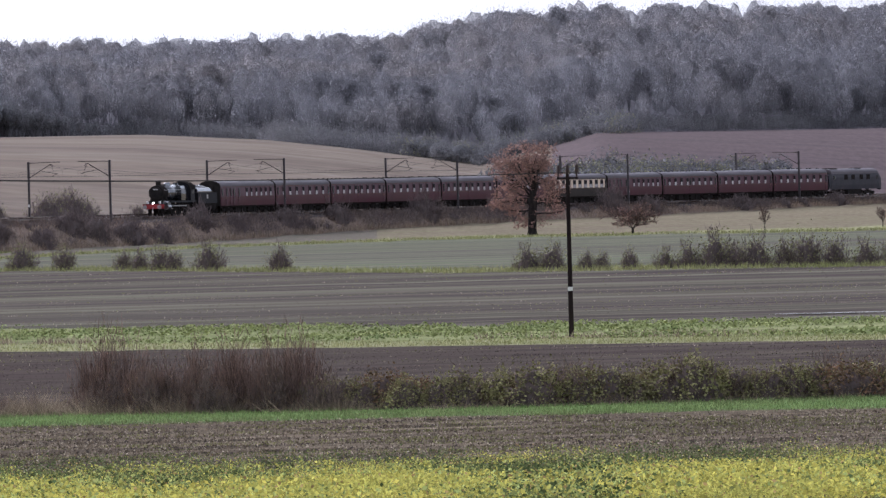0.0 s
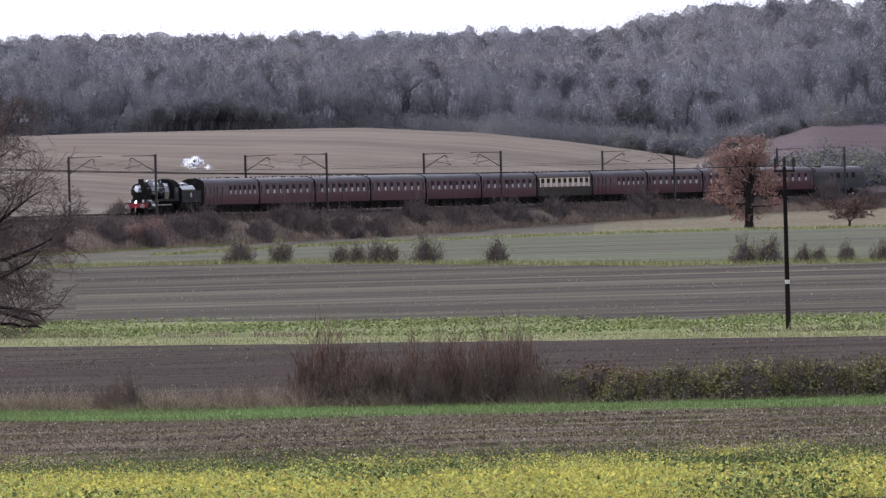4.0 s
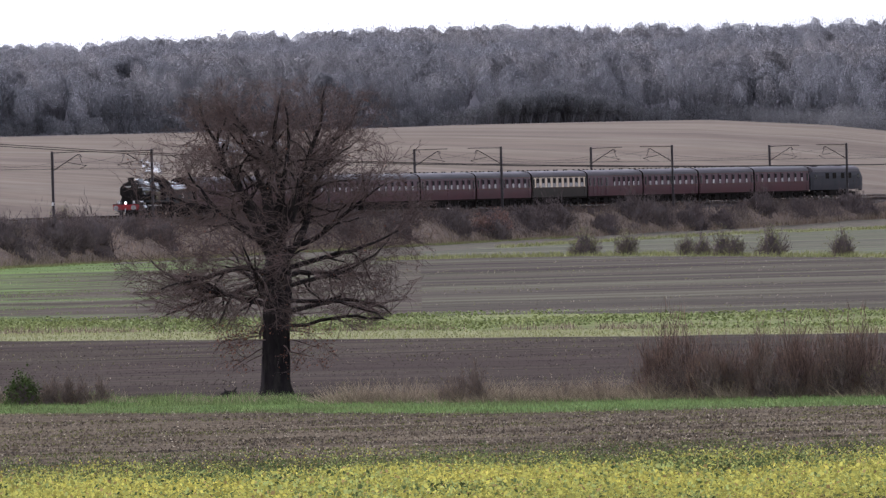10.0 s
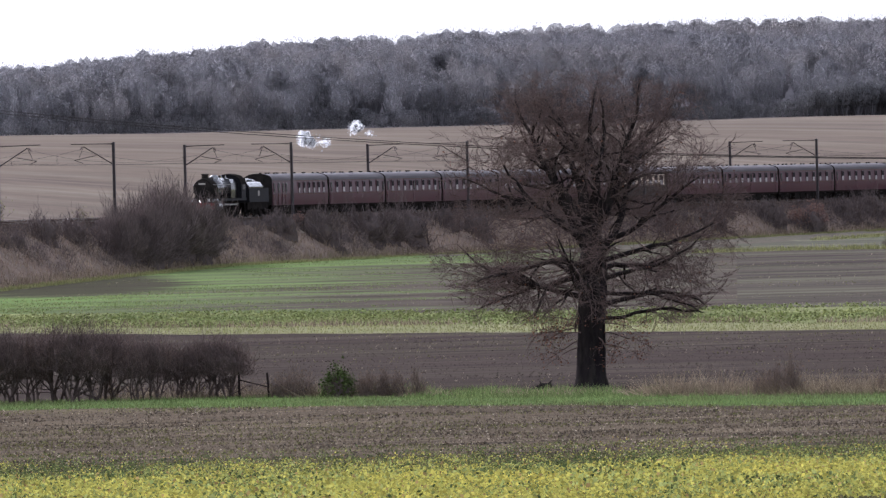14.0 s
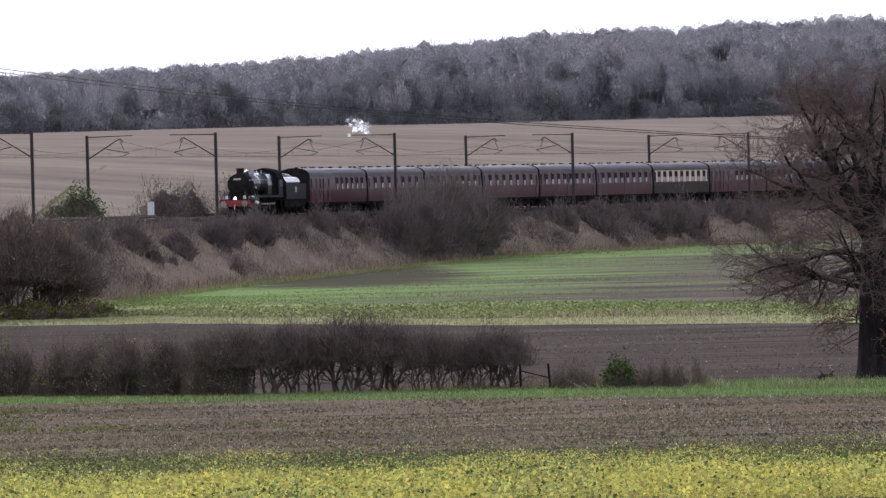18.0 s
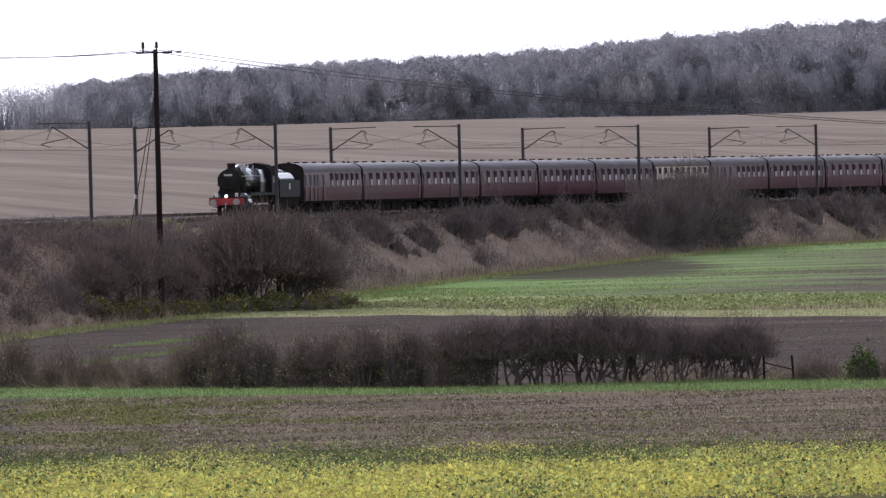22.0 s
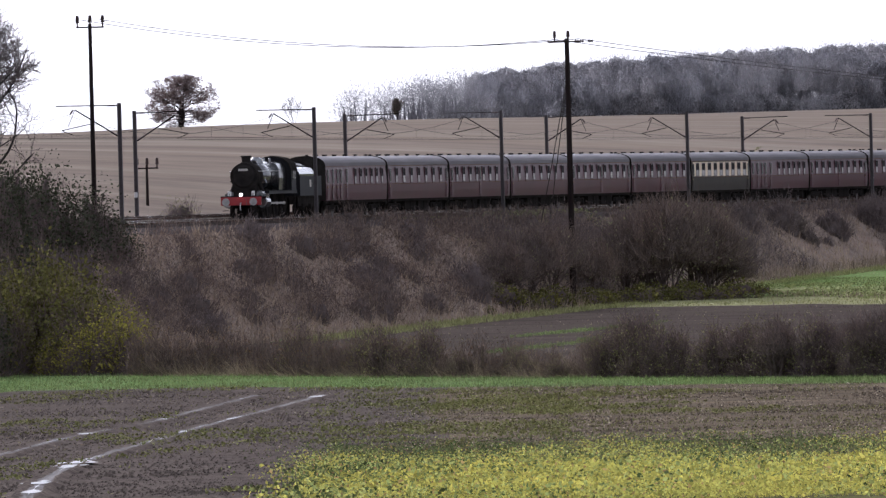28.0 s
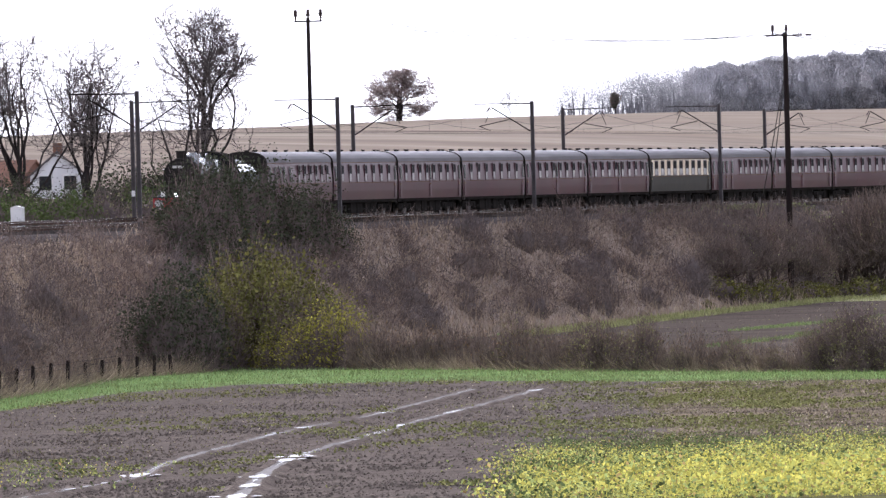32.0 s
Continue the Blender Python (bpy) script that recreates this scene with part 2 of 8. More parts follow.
M_stalk = mat("dead_stalk", (0.1, 0.077, 0.054), 0.9, second=(0.17, 0.13, 0.085), scale=2.0, island=0.6)
M_straw = mat("straw", (0.45, 0.385, 0.29), 0.9, second=(0.27, 0.22, 0.16), scale=2.0, island=0.5)
M_grass_blade = mat("grass_blade", (0.12, 0.18, 0.06), 0.7, second=(0.19, 0.235, 0.088), scale=0.6, third=(0.13, 0.128, 0.065), third_scale=0.12, island=0.45, thin=0.25)
M_tyre = mat("worn_steel_tyre", (0.12, 0.1, 0.09), 0.5, metal=0.6, second=(0.06, 0.05, 0.045), scale=3.0)
M_steel = mat("polished_steel", (0.45, 0.44, 0.43), 0.3, metal=1.0, second=(0.3, 0.28, 0.27), scale=3.0)
M_brass = mat("dull_brass", (0.4, 0.3, 0.12), 0.35, metal=1.0, second=(0.3, 0.22, 0.1), scale=4.0)
M_red = mat("red_paint", (0.34, 0.026, 0.026), 0.4, second=(0.26, 0.026, 0.028), scale=2.0, spec=0.4)
M_lining = mat("yellow_lining", (0.17, 0.1, 0.06), 0.5)
M_frame = mat("window_frame", (0.09, 0.045, 0.05), 0.4, second=(0.07, 0.04, 0.045), scale=2.0, spec=0.2)
# pale base colour paints the daylight seen through the coach
M_glass = mat("daylight_window_glass", (0.36, 0.33, 0.33), 0.12, second=(0.6, 0.56, 0.54), scale=0.4, spec=0.5)
M_dark_glass = mat("dark_glass", (0.012, 0.012, 0.014), 0.25, spec=0.3)
M_vent = mat("shaded_vent_glass", (0.016, 0.014, 0.016), 0.75, second=(0.024, 0.02, 0.022), scale=2.0, spec=0.05)
M_plate = mat("pale_plate", (0.5, 0.47, 0.42), 0.5)
M_lamp = mat("white_lamp", (0.75, 0.74, 0.7), 0.4, spec=0.3)
M_beam = mat("headlight_beam", (1.0, 0.95, 0.85), 0.4, glow=14.0)
M_coal = mat("coal", (0.015, 0.015, 0.016), 0.4, second=(0.03, 0.03, 0.03), scale=5.0, spec=0.5)
M_diesel = mat("dark_grey_paint", (0.035, 0.034, 0.04), 0.6, second=(0.05, 0.045, 0.05), scale=0.6, spec=0.15)
M_creosote = mat("creosoted_wood", (0.016, 0.012, 0.012), 0.9, second=(0.03, 0.023, 0.021), scale=2.0, bump=0.4, stretch=(1, 1, 0.1))
M_galv = mat("weathered_steel", (0.1, 0.088, 0.088), 0.65, metal=0.2, second=(0.07, 0.06, 0.06), scale=1.5, spec=0.15)
M_wire = mat("dull_copper_wire", (0.05, 0.045, 0.042), 0.7)
M_porcelain = mat("brown_porcelain", (0.06, 0.038, 0.033), 0.6, second=(0.045, 0.03, 0.028), scale=6.0, spec=0.2)
M_white = mat("white_paint", (0.72, 0.7, 0.68), 0.6, second=(0.6, 0.58, 0.56), scale=1.0)
M_rail = mat("rail_steel", (0.72, 0.7, 0.69), 0.24, metal=1.0, second=(0.55, 0.5, 0.47), scale=0.5)
M_rust = mat("rusty_rail_web", (0.085, 0.052, 0.038), 0.9, second=(0.055, 0.038, 0.031), scale=1.5, bump=0.2)
M_sleeper = mat("concrete_sleeper", (0.095, 0.083, 0.077), 0.9, second=(0.07, 0.062, 0.058), scale=2.0)
M_tan = mat("tan_stubble", (0.19, 0.155, 0.108), 0.95, second=(0.155, 0.128, 0.092), scale=0.06, third=(0.18, 0.17, 0.1), third_scale=0.2, stretch=(0.15, 0.6, 1), grain=(1.5, 0.15, 1, 0.25))
M_water = mat("standing_water", (0.06, 0.052, 0.048), 0.42, second=(0.08, 0.07, 0.06), scale=1.0, spec=0.12, bump=0.6, bump_scale=4.0)
M_flood = mat("still_flood_water", (0.1, 0.095, 0.09), 0.08, spec=0.9, bump=0.05, bump_scale=2.0)
M_wet = mat("wet_smeared_mud", (0.085, 0.071, 0.063), 0.8, second=(0.065, 0.055, 0.05), scale=0.8, third=(0.11, 0.093, 0.083), third_scale=4.0, spec=0.05, bump=0.9, bump_scale=6.0)
M_red_twig = mat("red_brown_twigs", (0.19, 0.128, 0.1), 0.9, second=(0.12, 0.09, 0.078), scale=0.5, third=(0.26, 0.165, 0.12), third_scale=1.2, island=0.6)
M_dark_twig = mat("dark_hedge_twigs", (0.175, 0.13, 0.118), 0.9, second=(0.11, 0.086, 0.082), scale=0.8, third=(0.21, 0.145, 0.116), third_scale=0.25, island=0.5)
M_scrub = mat("bank_scrub_twigs", (0.185, 0.142, 0.12), 0.9, second=(0.115, 0.094, 0.085), scale=0.12, third=(0.205, 0.142, 0.11), third_scale=0.4, island=0.45, spread=(0.4, 0.6))
M_tan_leaf = mat("tan_leaf", (0.42, 0.3, 0.12), 0.7, second=(0.3, 0.2, 0.09), scale=0.5, island=0.4, thin=0.2)
M_shoot = mat("wheat_shoot", (0.16, 0.215, 0.075), 0.8, second=(0.23, 0.275, 0.1), scale=0.1, third=(0.2, 0.185, 0.1), third_scale=0.4, island=0.4, thin=0.2)
M_dead_grass = mat("dead_grass", (0.34, 0.275, 0.19), 0.9, second=(0.2, 0.155, 0.11), scale=0.25, third=(0.15, 0.115, 0.085), third_scale=0.6, island=0.55, thin=0.2)
M_bramble = mat("bramble_leaf", (0.24, 0.23, 0.105), 0.7, second=(0.2, 0.165, 0.09), scale=0.5, third=(0.3, 0.29, 0.12), third_scale=1.6, island=0.45)
M_hedge_leaf = mat("green_hedge_leaf", (0.07, 0.1, 0.035), 0.7, second=(0.1, 0.12, 0.045), scale=0.5, island=0.4)
M_gold_leaf = mat("yellow_green_leaf", (0.3, 0.27, 0.05), 0.7, second=(0.13, 0.135, 0.04), scale=0.6, third=(0.46, 0.4, 0.07), third_scale=0.7, island=0.45, thin=0.2)
M_evergreen = mat("dark_evergreen_leaf", (0.052, 0.057, 0.036), 0.7, second=(0.07, 0.075, 0.045), scale=0.5, island=0.4)
M_rust_leaf = mat("rust_leaf", (0.31, 0.185, 0.15), 0.8, second=(0.24, 0.15, 0.125), scale=0.3, island=0.3, thin=0.3)
M_far_leaf = mat("far_olive_leaf", (0.3, 0.285, 0.14), 0.9, second=(0.19, 0.185, 0.11), scale=0.05, island=0.35)
M_render = mat("white_render", (0.7, 0.69, 0.7), 0.9, second=(0.6, 0.58, 0.58), scale=0.6)
M_slate = mat("slate_roof", (0.1, 0.095, 0.1), 0.8, second=(0.14, 0.11, 0.1), scale=1.0)
M_tile = mat("clay_tile_roof", (0.2, 0.11, 0.08), 0.9, second=(0.15, 0.09, 0.07), scale=1.0)
M_tank = mat("dull_black_paint", (0.01, 0.01, 0.012), 0.5, second=(0.016, 0.015, 0.017), scale=1.0, spec=0.08)
M_kale_leaf = mat("kale_leaf", (0.2, 0.24, 0.1), 0.8, second=(0.31, 0.325, 0.135), scale=0.12, island=0.4)
M_pale_blade = mat("pale_green_blade", (0.34, 0.33, 0.15), 0.9, second=(0.26, 0.27, 0.11), scale=0.1, island=0.3)
M_bank_blade = mat("bank_grass_blade", (0.37, 0.278, 0.205), 0.9, second=(0.245, 0.183, 0.142), scale=0.1, third=(0.42, 0.335, 0.23), third_scale=0.25, island=0.3, thin=0.2)
M_bank_twig = mat("bank_bush_twigs", (0.188, 0.148, 0.138), 0.9, second=(0.132, 0.107, 0.103), scale=0.3, third=(0.205, 0.166, 0.133), third_scale=0.08, island=0.3)
# copse and hill hedges, with the blue-grey of haze in their colour
M_wood_edge = mat("hazed_wood_edge_twigs", (0.172, 0.165, 0.166), 0.95, second=(0.135, 0.132, 0.138), scale=0.05, island=0.1, grain=(1.6, 1.6, 0.6, 0.25), thin=0.4, lace=(4.5, 4.5, 1.8, 0.33, 0.55, 0.88))
M_plough = mat("purple_plough", (0.112, 0.087, 0.088), 0.95, second=(0.135, 0.106, 0.1), scale=0.03, third=(0.095, 0.077, 0.078), third_scale=0.1, stretch=(0.12, 1, 1), grain=(1, 0.1, 1, 0.15))

M_dark_leaf = mat("dark_crop_leaf", (0.09, 0.125, 0.05), 0.6, second=(0.15, 0.175, 0.07), scale=0.4, island=0.45)
# russet leaf greyed and lightened to carry the haze of its distance
M_far_rust = mat("hazed_russet_leaf", (0.27, 0.212, 0.195), 0.9, second=(0.21, 0.168, 0.16), scale=0.3, island=0.25, thin=0.35)
M_olive_leaf = mat("olive_leaf", (0.14, 0.13, 0.045), 0.7, second=(0.075, 0.078, 0.036), scale=0.35, third=(0.26, 0.23, 0.06), third_scale=0.7, island=0.45)
# inside of the far crowns, kept pale and flat as haze would make it
M_wood_core = mat("hazed_inner_wood_twigs", (0.172, 0.167, 0.177), 0.95, second=(0.158, 0.154, 0.165), scale=0.06, third=(0.212, 0.19, 0.182), third_scale=0.02, island=0.04, grain=(2.2, 2.2, 0.3, 0.12), thin=0.75, lace=(4.0, 4.0, 1.0, 0.3, 0.62, 0.8))
M_russet = mat("russet_bramble_leaf", (0.22, 0.135, 0.085), 0.7, second=(0.18, 0.15, 0.075), scale=0.5, third=(0.25, 0.13, 0.09), third_scale=1.6, island=0.4)
M_weed = mat("thin_weed", (0.24, 0.23, 0.09), 0.7, second=(0.17, 0.18, 0.07), scale=0.3, island=0.4)
M_green = patchwork("winter_wheat", ((0.086, 0.068, 0.059), (0.112, 0.1, 0.076)), ((0.125, 0.185, 0.07), (0.195, 0.26, 0.09)), (-128.0, -48.0, 0.34, -0.2), 0.22, (0.05, 0.5, 1), (0.12, 0.2, 1, 0.45))


def steam_matter():
    """Thin white vapour: ragged, with holes that follow a noise."""
    s = bpy.data.materials.new("white_steam")
    s.use_nodes = True
    n, l = s.node_tree.nodes, s.node_tree.links
    n.remove(n["Principled BSDF"])
    d, tr, mx, cl, al = n.new("ShaderNodeBsdfDiffuse"), n.new("ShaderNodeBsdfTranslucent"), n.new("ShaderNodeMixShader"), n.new("ShaderNodeBsdfTransparent"), n.new("ShaderNodeMixShader")
    d.inputs[0].default_value = tr.inputs[0].default_value = (0.97, 0.97, 0.98, 1)
    l.new(d.outputs[0], mx.inputs[1])
    l.new(tr.outputs[0], mx.inputs[2])
    l.new(cl.outputs[0], al.inputs[1])
    l.new(mx.outputs[0], al.inputs[2])
    l.new(al.outputs[0], n["Material Output"].inputs["Surface"])
    co, t, r = n.new("ShaderNodeTexCoord"), n.new("ShaderNodeTexNoise"), n.new("ShaderNodeMapRange")
    t.inputs["Scale"].default_value, t.inputs["Detail"].default_value = 1.6, 5
    r.inputs[1].default_value, r.inputs[2].default_value, r.inputs[4].default_value = 0.3, 0.65, 0.4
    l.new(co.outputs["Object"], t.inputs["Vector"])
    l.new(t.outputs["Fac"], r.inputs[0])
    l.new(r.outputs[0], al.inputs[0])
    return s


M_steam = steam_matter()
M_grey_field = mat("grey_green_field", (0.13, 0.125, 0.092), 0.95, second=(0.095, 0.08, 0.072), scale=0.09, detail=5, third=(0.15, 0.17, 0.095), third_scale=0.2, stretch=(0.02, 0.6, 1), spread=(0.42, 0.58), grain=(0.01, 0.2, 1, 0.5))

# ---- plan: bearings in degrees clockwise from north (y), distances in metres from the tripod ----
def lerp(x, xs, ys):
    return float(np.interp(x, xs, ys))


def plan(bearing, dist):
    return dist * math.sin(radians(bearing)), dist * math.cos(radians(bearing))


# the near track's centre line: heading by arc length, from a point passed by the leading coach at 21 s
TRACK_X, TRACK_Y, TRACK_A, TRACK_B, TRACK_C = -114.859, 860.615, 3.23726, -0.00044884, 2.773e-8
RAIL = EYE - 1.151
STEP = 4.0


def heading(s):
    return TRACK_A + TRACK_B * s + TRACK_C * s * s


def _march(count, sign):
    x, y, s, out = TRACK_X, TRACK_Y, 0.0, []
    for _ in range(count):
        h = heading(s + sign * STEP / 2)
        x, y, s = x + sign * STEP * math.sin(h), y + sign * STEP * math.cos(h), s + sign * STEP
        out.append((s, x, y))
    return out


_line = _march(240, -1)[::-1] + [(0.0, TRACK_X, TRACK_Y)] + _march(125, 1)
LS, LX, LY = (np.array(v) for v in zip(*_line))


def track(s, side=0.0):
    """The point of the line at arc length s, side metres to the left of the train's way (towards the camera)."""
    h = heading(s)
    return float(np.interp(s, LS, LX)) - side * math.cos(h), float(np.interp(s, LS, LY)) + side * math.sin(h), h


_bear = np.degrees(np.arctan2(LX, LY))
_dist = np.hypot(LX, LY)
_order = np.argsort(_bear)
TB, TD, TH = _bear[_order], _dist[_order], np.array([heading(s) for s in LS])[_order]


def track_dist(b):
    return lerp(b, TB, TD)


def widen(b):
    """How much longer a metre across the track is along the line of sight."""
    a = lerp(b, TB, TH) - math.pi - radians(b)
    return 1.0 / max(0.16, abs(math.sin(a)))


PD = [0, 100, 230, 300, 400, 473, 650, 750, 865, 960, 1050, 1180, 1268, 1330, 1500, 1700]
PZ = [6.4, 4.4, 1.7, 0.65, 0.1, 0.0, 0.0, 0.4, 1.8, 2.8, 2.9, 3.4, 3.8, 4.5, 5.7, 6.2]


def valley(d):
    return lerp(d, PD, PZ)


# distances of the field edges by bearing
EB = [-13, -12.6, -12, -11.4, -10.3, -9.2, -7.4, -5.5, -4.0, -2.6, 0, 2.2, 4]
E_crop = lambda b: lerp(b, [-9.5, -8.9, -7.4, -5.9, -2.6, 2.2], [346, 346, 339, 331, 331, 322])
E_soil = lambda b: lerp(b, EB, [420, 438, 474, 488, 484, 468, 455, 444, 430, 413, 409, 404, 404])
E_verge = lambda b: lerp(b, EB, [455, 470, 516, 531, 515, 494, 468, 465, 447, 436, 424, 428, 428])
E_soil2 = lambda b: lerp(b, [-10, -7.4, -5.7, -4.7, -2.4, 0, 2.2], [745, 732, 686, 673, 638, 612, 591])
E_pale = lambda b: lerp(b, [-10, -7.4, -5.7, -4.7, -2.4, 0, 2.2], [768, 760, 712, 702, 668, 636, 612])
E_kale = lambda b: lerp(b, [-10, -7.4, -5.7, -4.7, -2.4, 0, 2.2], [800, 793, 771, 754, 733, 692, 673])
E_dark = lambda b: lerp(b, [-10, -5, -2.7, -2, 0, 2.2], [860, 960, 974, 959, 897, 878])
E_far = lambda b: lerp(b, [-4.6, -2.5, -1.4, 0, 1, 2.2, 4], [1005, 1100, 1190, 1225, 1215, 1195, 1190])
RIDGE_B = [-14, -12.5, -11.3, -10.3, -9.2, -7.2, -5, -2.8, -1.5, -0.9, -0.5, 0.2, 0.8, 2.2, 5]
RIDGE_V = [0.0058, 0.00605, 0.0064, 0.00655, 0.00667, 0.00655, 0.0064, 0.0064, 0.00626, 0.00555, 0.0047, 0.0029, 0.0055, 0.0052, 0.005]


def ridge_dist(b):
    return track_dist(b) + lerp(b, [-14, -9, -5, -1.5, 0.2, 3], [620, 640, 620, 560, 420, 420])


def ridge_z(b):
    return EYE + lerp(b, RIDGE_B, RIDGE_V) * ridge_dist(b)


# crest of the ground under the woods, some way behind the field's edge
CREST_B = [-14, -10.4, -9.73, -9.0, -8.3, -7.6, -6.8, -5.9, -5.5, -4.4, -3.1, -2.2, -1.5, -0.95, -0.2, -0.05, 0.36, 0.94, 2.3, 5]
CREST_V = [0.0055, 0.006, 0.0045, 0.0056, 0.0068, 0.0072, 0.0074, 0.0084, 0.0089, 0.0095, 0.0102, 0.01, 0.0096, 0.0097, 0.0096, 0.0106, 0.0117, 0.012, 0.0117, 0.0115]


def crest_dist(b):
    return ridge_dist(b) + lerp(b, [-10, -8, -5, 0, 3], [120, 160, 220, 260, 300])


def crest_z(b):
    return EYE + lerp(b, CREST_B, CREST_V) * crest_dist(b)


def reach(b):
    """1 where the railway runs, 0 where the land is plain."""
    return max(0.0, min(1.0, (b + 19) / 3, (6 - b) / 2))


def edges(b):
    """The distances of all the bands' edges at a bearing, in order, and the heights at them."""
    w, t, k = widen(b), track_dist(b), reach(b)
    top = t - 4.2 * w
    ground = valley(t - 12 * w)
    toe = top - max(0.4, (RAIL - 0.7 - ground)) * 1.65 * w
    cuts = [E_crop(b), E_soil(b), E_verge(b), E_soil2(b), E_pale(b), E_kale(b), E_dark(b), E_far(b)]
    cuts = [min(c, toe - 0.6 * (len(cuts) - i)) for i, c in enumerate(cuts)]
    ds = [2.0, *cuts, toe, top, t - 3.6 * w, t + 7.0 * w, t + 11.0 * w, ridge_dist(b), crest_dist(b), 4600.0]
    return ds


def ground_z(b, d):
    e = edges(b)
    k = reach(b)
    toe, top, ba, bb, far, rd, cd = e[9], e[10], e[11], e[12], e[13], e[14], e[15]
    plain = valley(d)
    if d <= toe:
        return plain
    bed = RAIL - 0.35
    zt = valley(toe)
    z = lerp(d, [toe, top, ba, bb, far, rd, cd, cd + 900, 4600], [zt, bed - 0.35, bed, bed, RAIL - 1.3, ridge_z(b), crest_z(b), crest_z(b) - 4, crest_z(b) - 40])
    if d > far and d < rd:
        f = (d - far) / (rd - far)
        z = RAIL - 1.3 + (ridge_z(b) - RAIL + 1.3) * (1 - (1 - f) ** 1.7)
    return z * k + min(plain, 6.2) * (1 - k)


def on(b, d):
    x, y = plan(b, d)
    return Vector((x, y, ground_z(b, d)))


def cover(b, d, band):
    """What grows on the land where it differs along its band."""
    x, y = plan(b, d)
    n = noise.noise((x * 0.05, y * 0.05, 1))
    if band == 0:
        return M_mud if b < -10.0 + 0.0012 * (d - 260) + 0.3 * n else M_crop_soil
    if band == 1:
        return M_mud if b < -9.35 + 0.25 * n else M_stubble
    if band == 3:
        return M_soil
    if band == 7 and b > -3.2 and d < E_dark(b) + 9:
        return M_pale
    if band == 8 and d < E_far(b) + 7 and b > -2.6:
        return M_pale
    if band == 7 and b > -3.0:
        return M_grey_field
    if band == 8 and b < -4.6:
        return M_green
    if band in (6, 7) and b < -3.0:
        return M_green
    if band == 13:
        return M_plough if b > 0.5 else M_hill
    if band == 8:
        return M_tan if b > -0.4 else M_rough
    return BANDS[band]


BANDS = [M_crop_soil, M_stubble, M_verge, M_soil, M_pale, M_kale, M_drilled, M_green, M_rough, M_bank, M_ballast, M_ballast, M_bank, M_hill, M_floor, M_floor]
SPLIT = [26, 26, 10, 40, 6, 8, 40, 24, 6, 10, 2, 6, 3, 34, 6, 8]
BEARINGS = [-180 + 12 * i for i in range(13)] + [-23, -21, -19, -17.5, -16, -15] + [-14.2 + 0.06 * i for i in range(296)] + [4, 5, 6, 8, 12] + [24 + 12 * i for i in range(13)]


def ground_sheet():
    verts, faces, slots = [(0, 0, 6.4)], [], []
    rows = None
    for i, b in enumerate(BEARINGS):
        ds = edges(b)
        fine = []
        for j in range(len(ds) - 1):
            lo, hi = ds[j], ds[j + 1]
            for q in range(SPLIT[j]):
                f = q / SPLIT[j]
                fine.append((lo + (hi - lo) * f, j))
        fine.append((ds[-1], len(ds) - 2))
        rows = len(fine)
        for d, j in fine:
            x, y = plan(b, d)
            z = ground_z(b, d)
            amp = 0.05 if j < 7 else 0.0
            if j in (8, 9, 12):
                amp = 0.25
            z += amp * noise.noise((x * 0.15, y * 0.15, 0)) + (0.5 * noise.noise((x * 0.008, y * 0.008, 3)) if j == 13 else 0)
            verts.append((x, y, z))
    n = len(BEARINGS)
    for i in range(n):
        a, c = 1 + i * rows, 1 + ((i + 1) % n) * rows
        j, q = 0, 0
        faces.append((0, a, c))
        slots.append(BANDS[0])
        bb = BEARINGS[i]
        for r in range(rows - 1):
            faces.append((a + r, a + r + 1, c + r + 1, c + r))
            p = verts[a + r]
            slots.append(cover(math.degrees(math.atan2(p[0], p[1])), math.hypot(p[0], p[1]), j) if -14.3 < bb < 5 else BANDS[j])
            q += 1
            if q == SPLIT[j]:
                j, q = j + 1, 0
    me = bpy.data.meshes.new("ground")
    me.from_pydata(verts, [], faces)
    order = []
    for m in slots:
        if m not in order:
            order.append(m)
            me.materials.append(m)
    me.polygons.foreach_set("material_index", [order.index(s) for s in slots])
    me.polygons.foreach_set("use_smooth", [True] * len(faces))
    ob = new("ground", me)
    tagged(ob, "farm fields, grass verges and a wooded hill in winter", "ground", kind="structure")
    return ob


ground_sheet()

# ---- building helpers ----
def part(name, bm, material, parent, label="", smooth=False):
    me = bpy.data.meshes.new(name)
    bm.to_mesh(me)
    bm.free()
    for m in material if isinstance(material, (list, tuple)) else [material]:
        me.materials.append(m)
    if smooth:
        me.polygons.foreach_set("use_smooth", [True] * len(me.polygons))
    ob = new(name, me)
    if parent:
        ob.parent = parent
    return tagged(ob, label)


def box(bm, x0, x1, y0, y1, z0, z1, slot=0):
    v = [bm.verts.new((x, y, z)) for x in (x0, x1) for y in (y0, y1) for z in (z0, z1)]
    for f in ((0, 1, 3, 2), (4, 6, 7, 5), (0, 4, 5, 1), (2, 3, 7, 6), (0, 2, 6, 4), (1, 5, 7, 3)):
        bm.faces.new([v[i] for i in f]).material_index = slot
    return v


# ---- the train: near-side track, heading towards the camera and to the left ----
SPEED, PULL = 21.4915, 0.0164


def passed(t):
    T = t - 21.0
    return SPEED * T + 0.5 * PULL * T * T


def vehicle_pose(t, ahead, half):
    """The pose of a vehicle whose middle is that far ahead of the leading coach's front; half its bogie spacing."""
    s = passed(t) + ahead
    x0, y0, _ = track(s + half)
    x1, y1, _ = track(s - half)
    a = math.degrees(math.atan2(y0 - y1, x0 - x1)) - 90
    if a > 0:
        a -= 360
    return pose((x0 + x1) / 2, (y0 + y1) / 2, RAIL, 0, 0, a)


VEHICLES = []



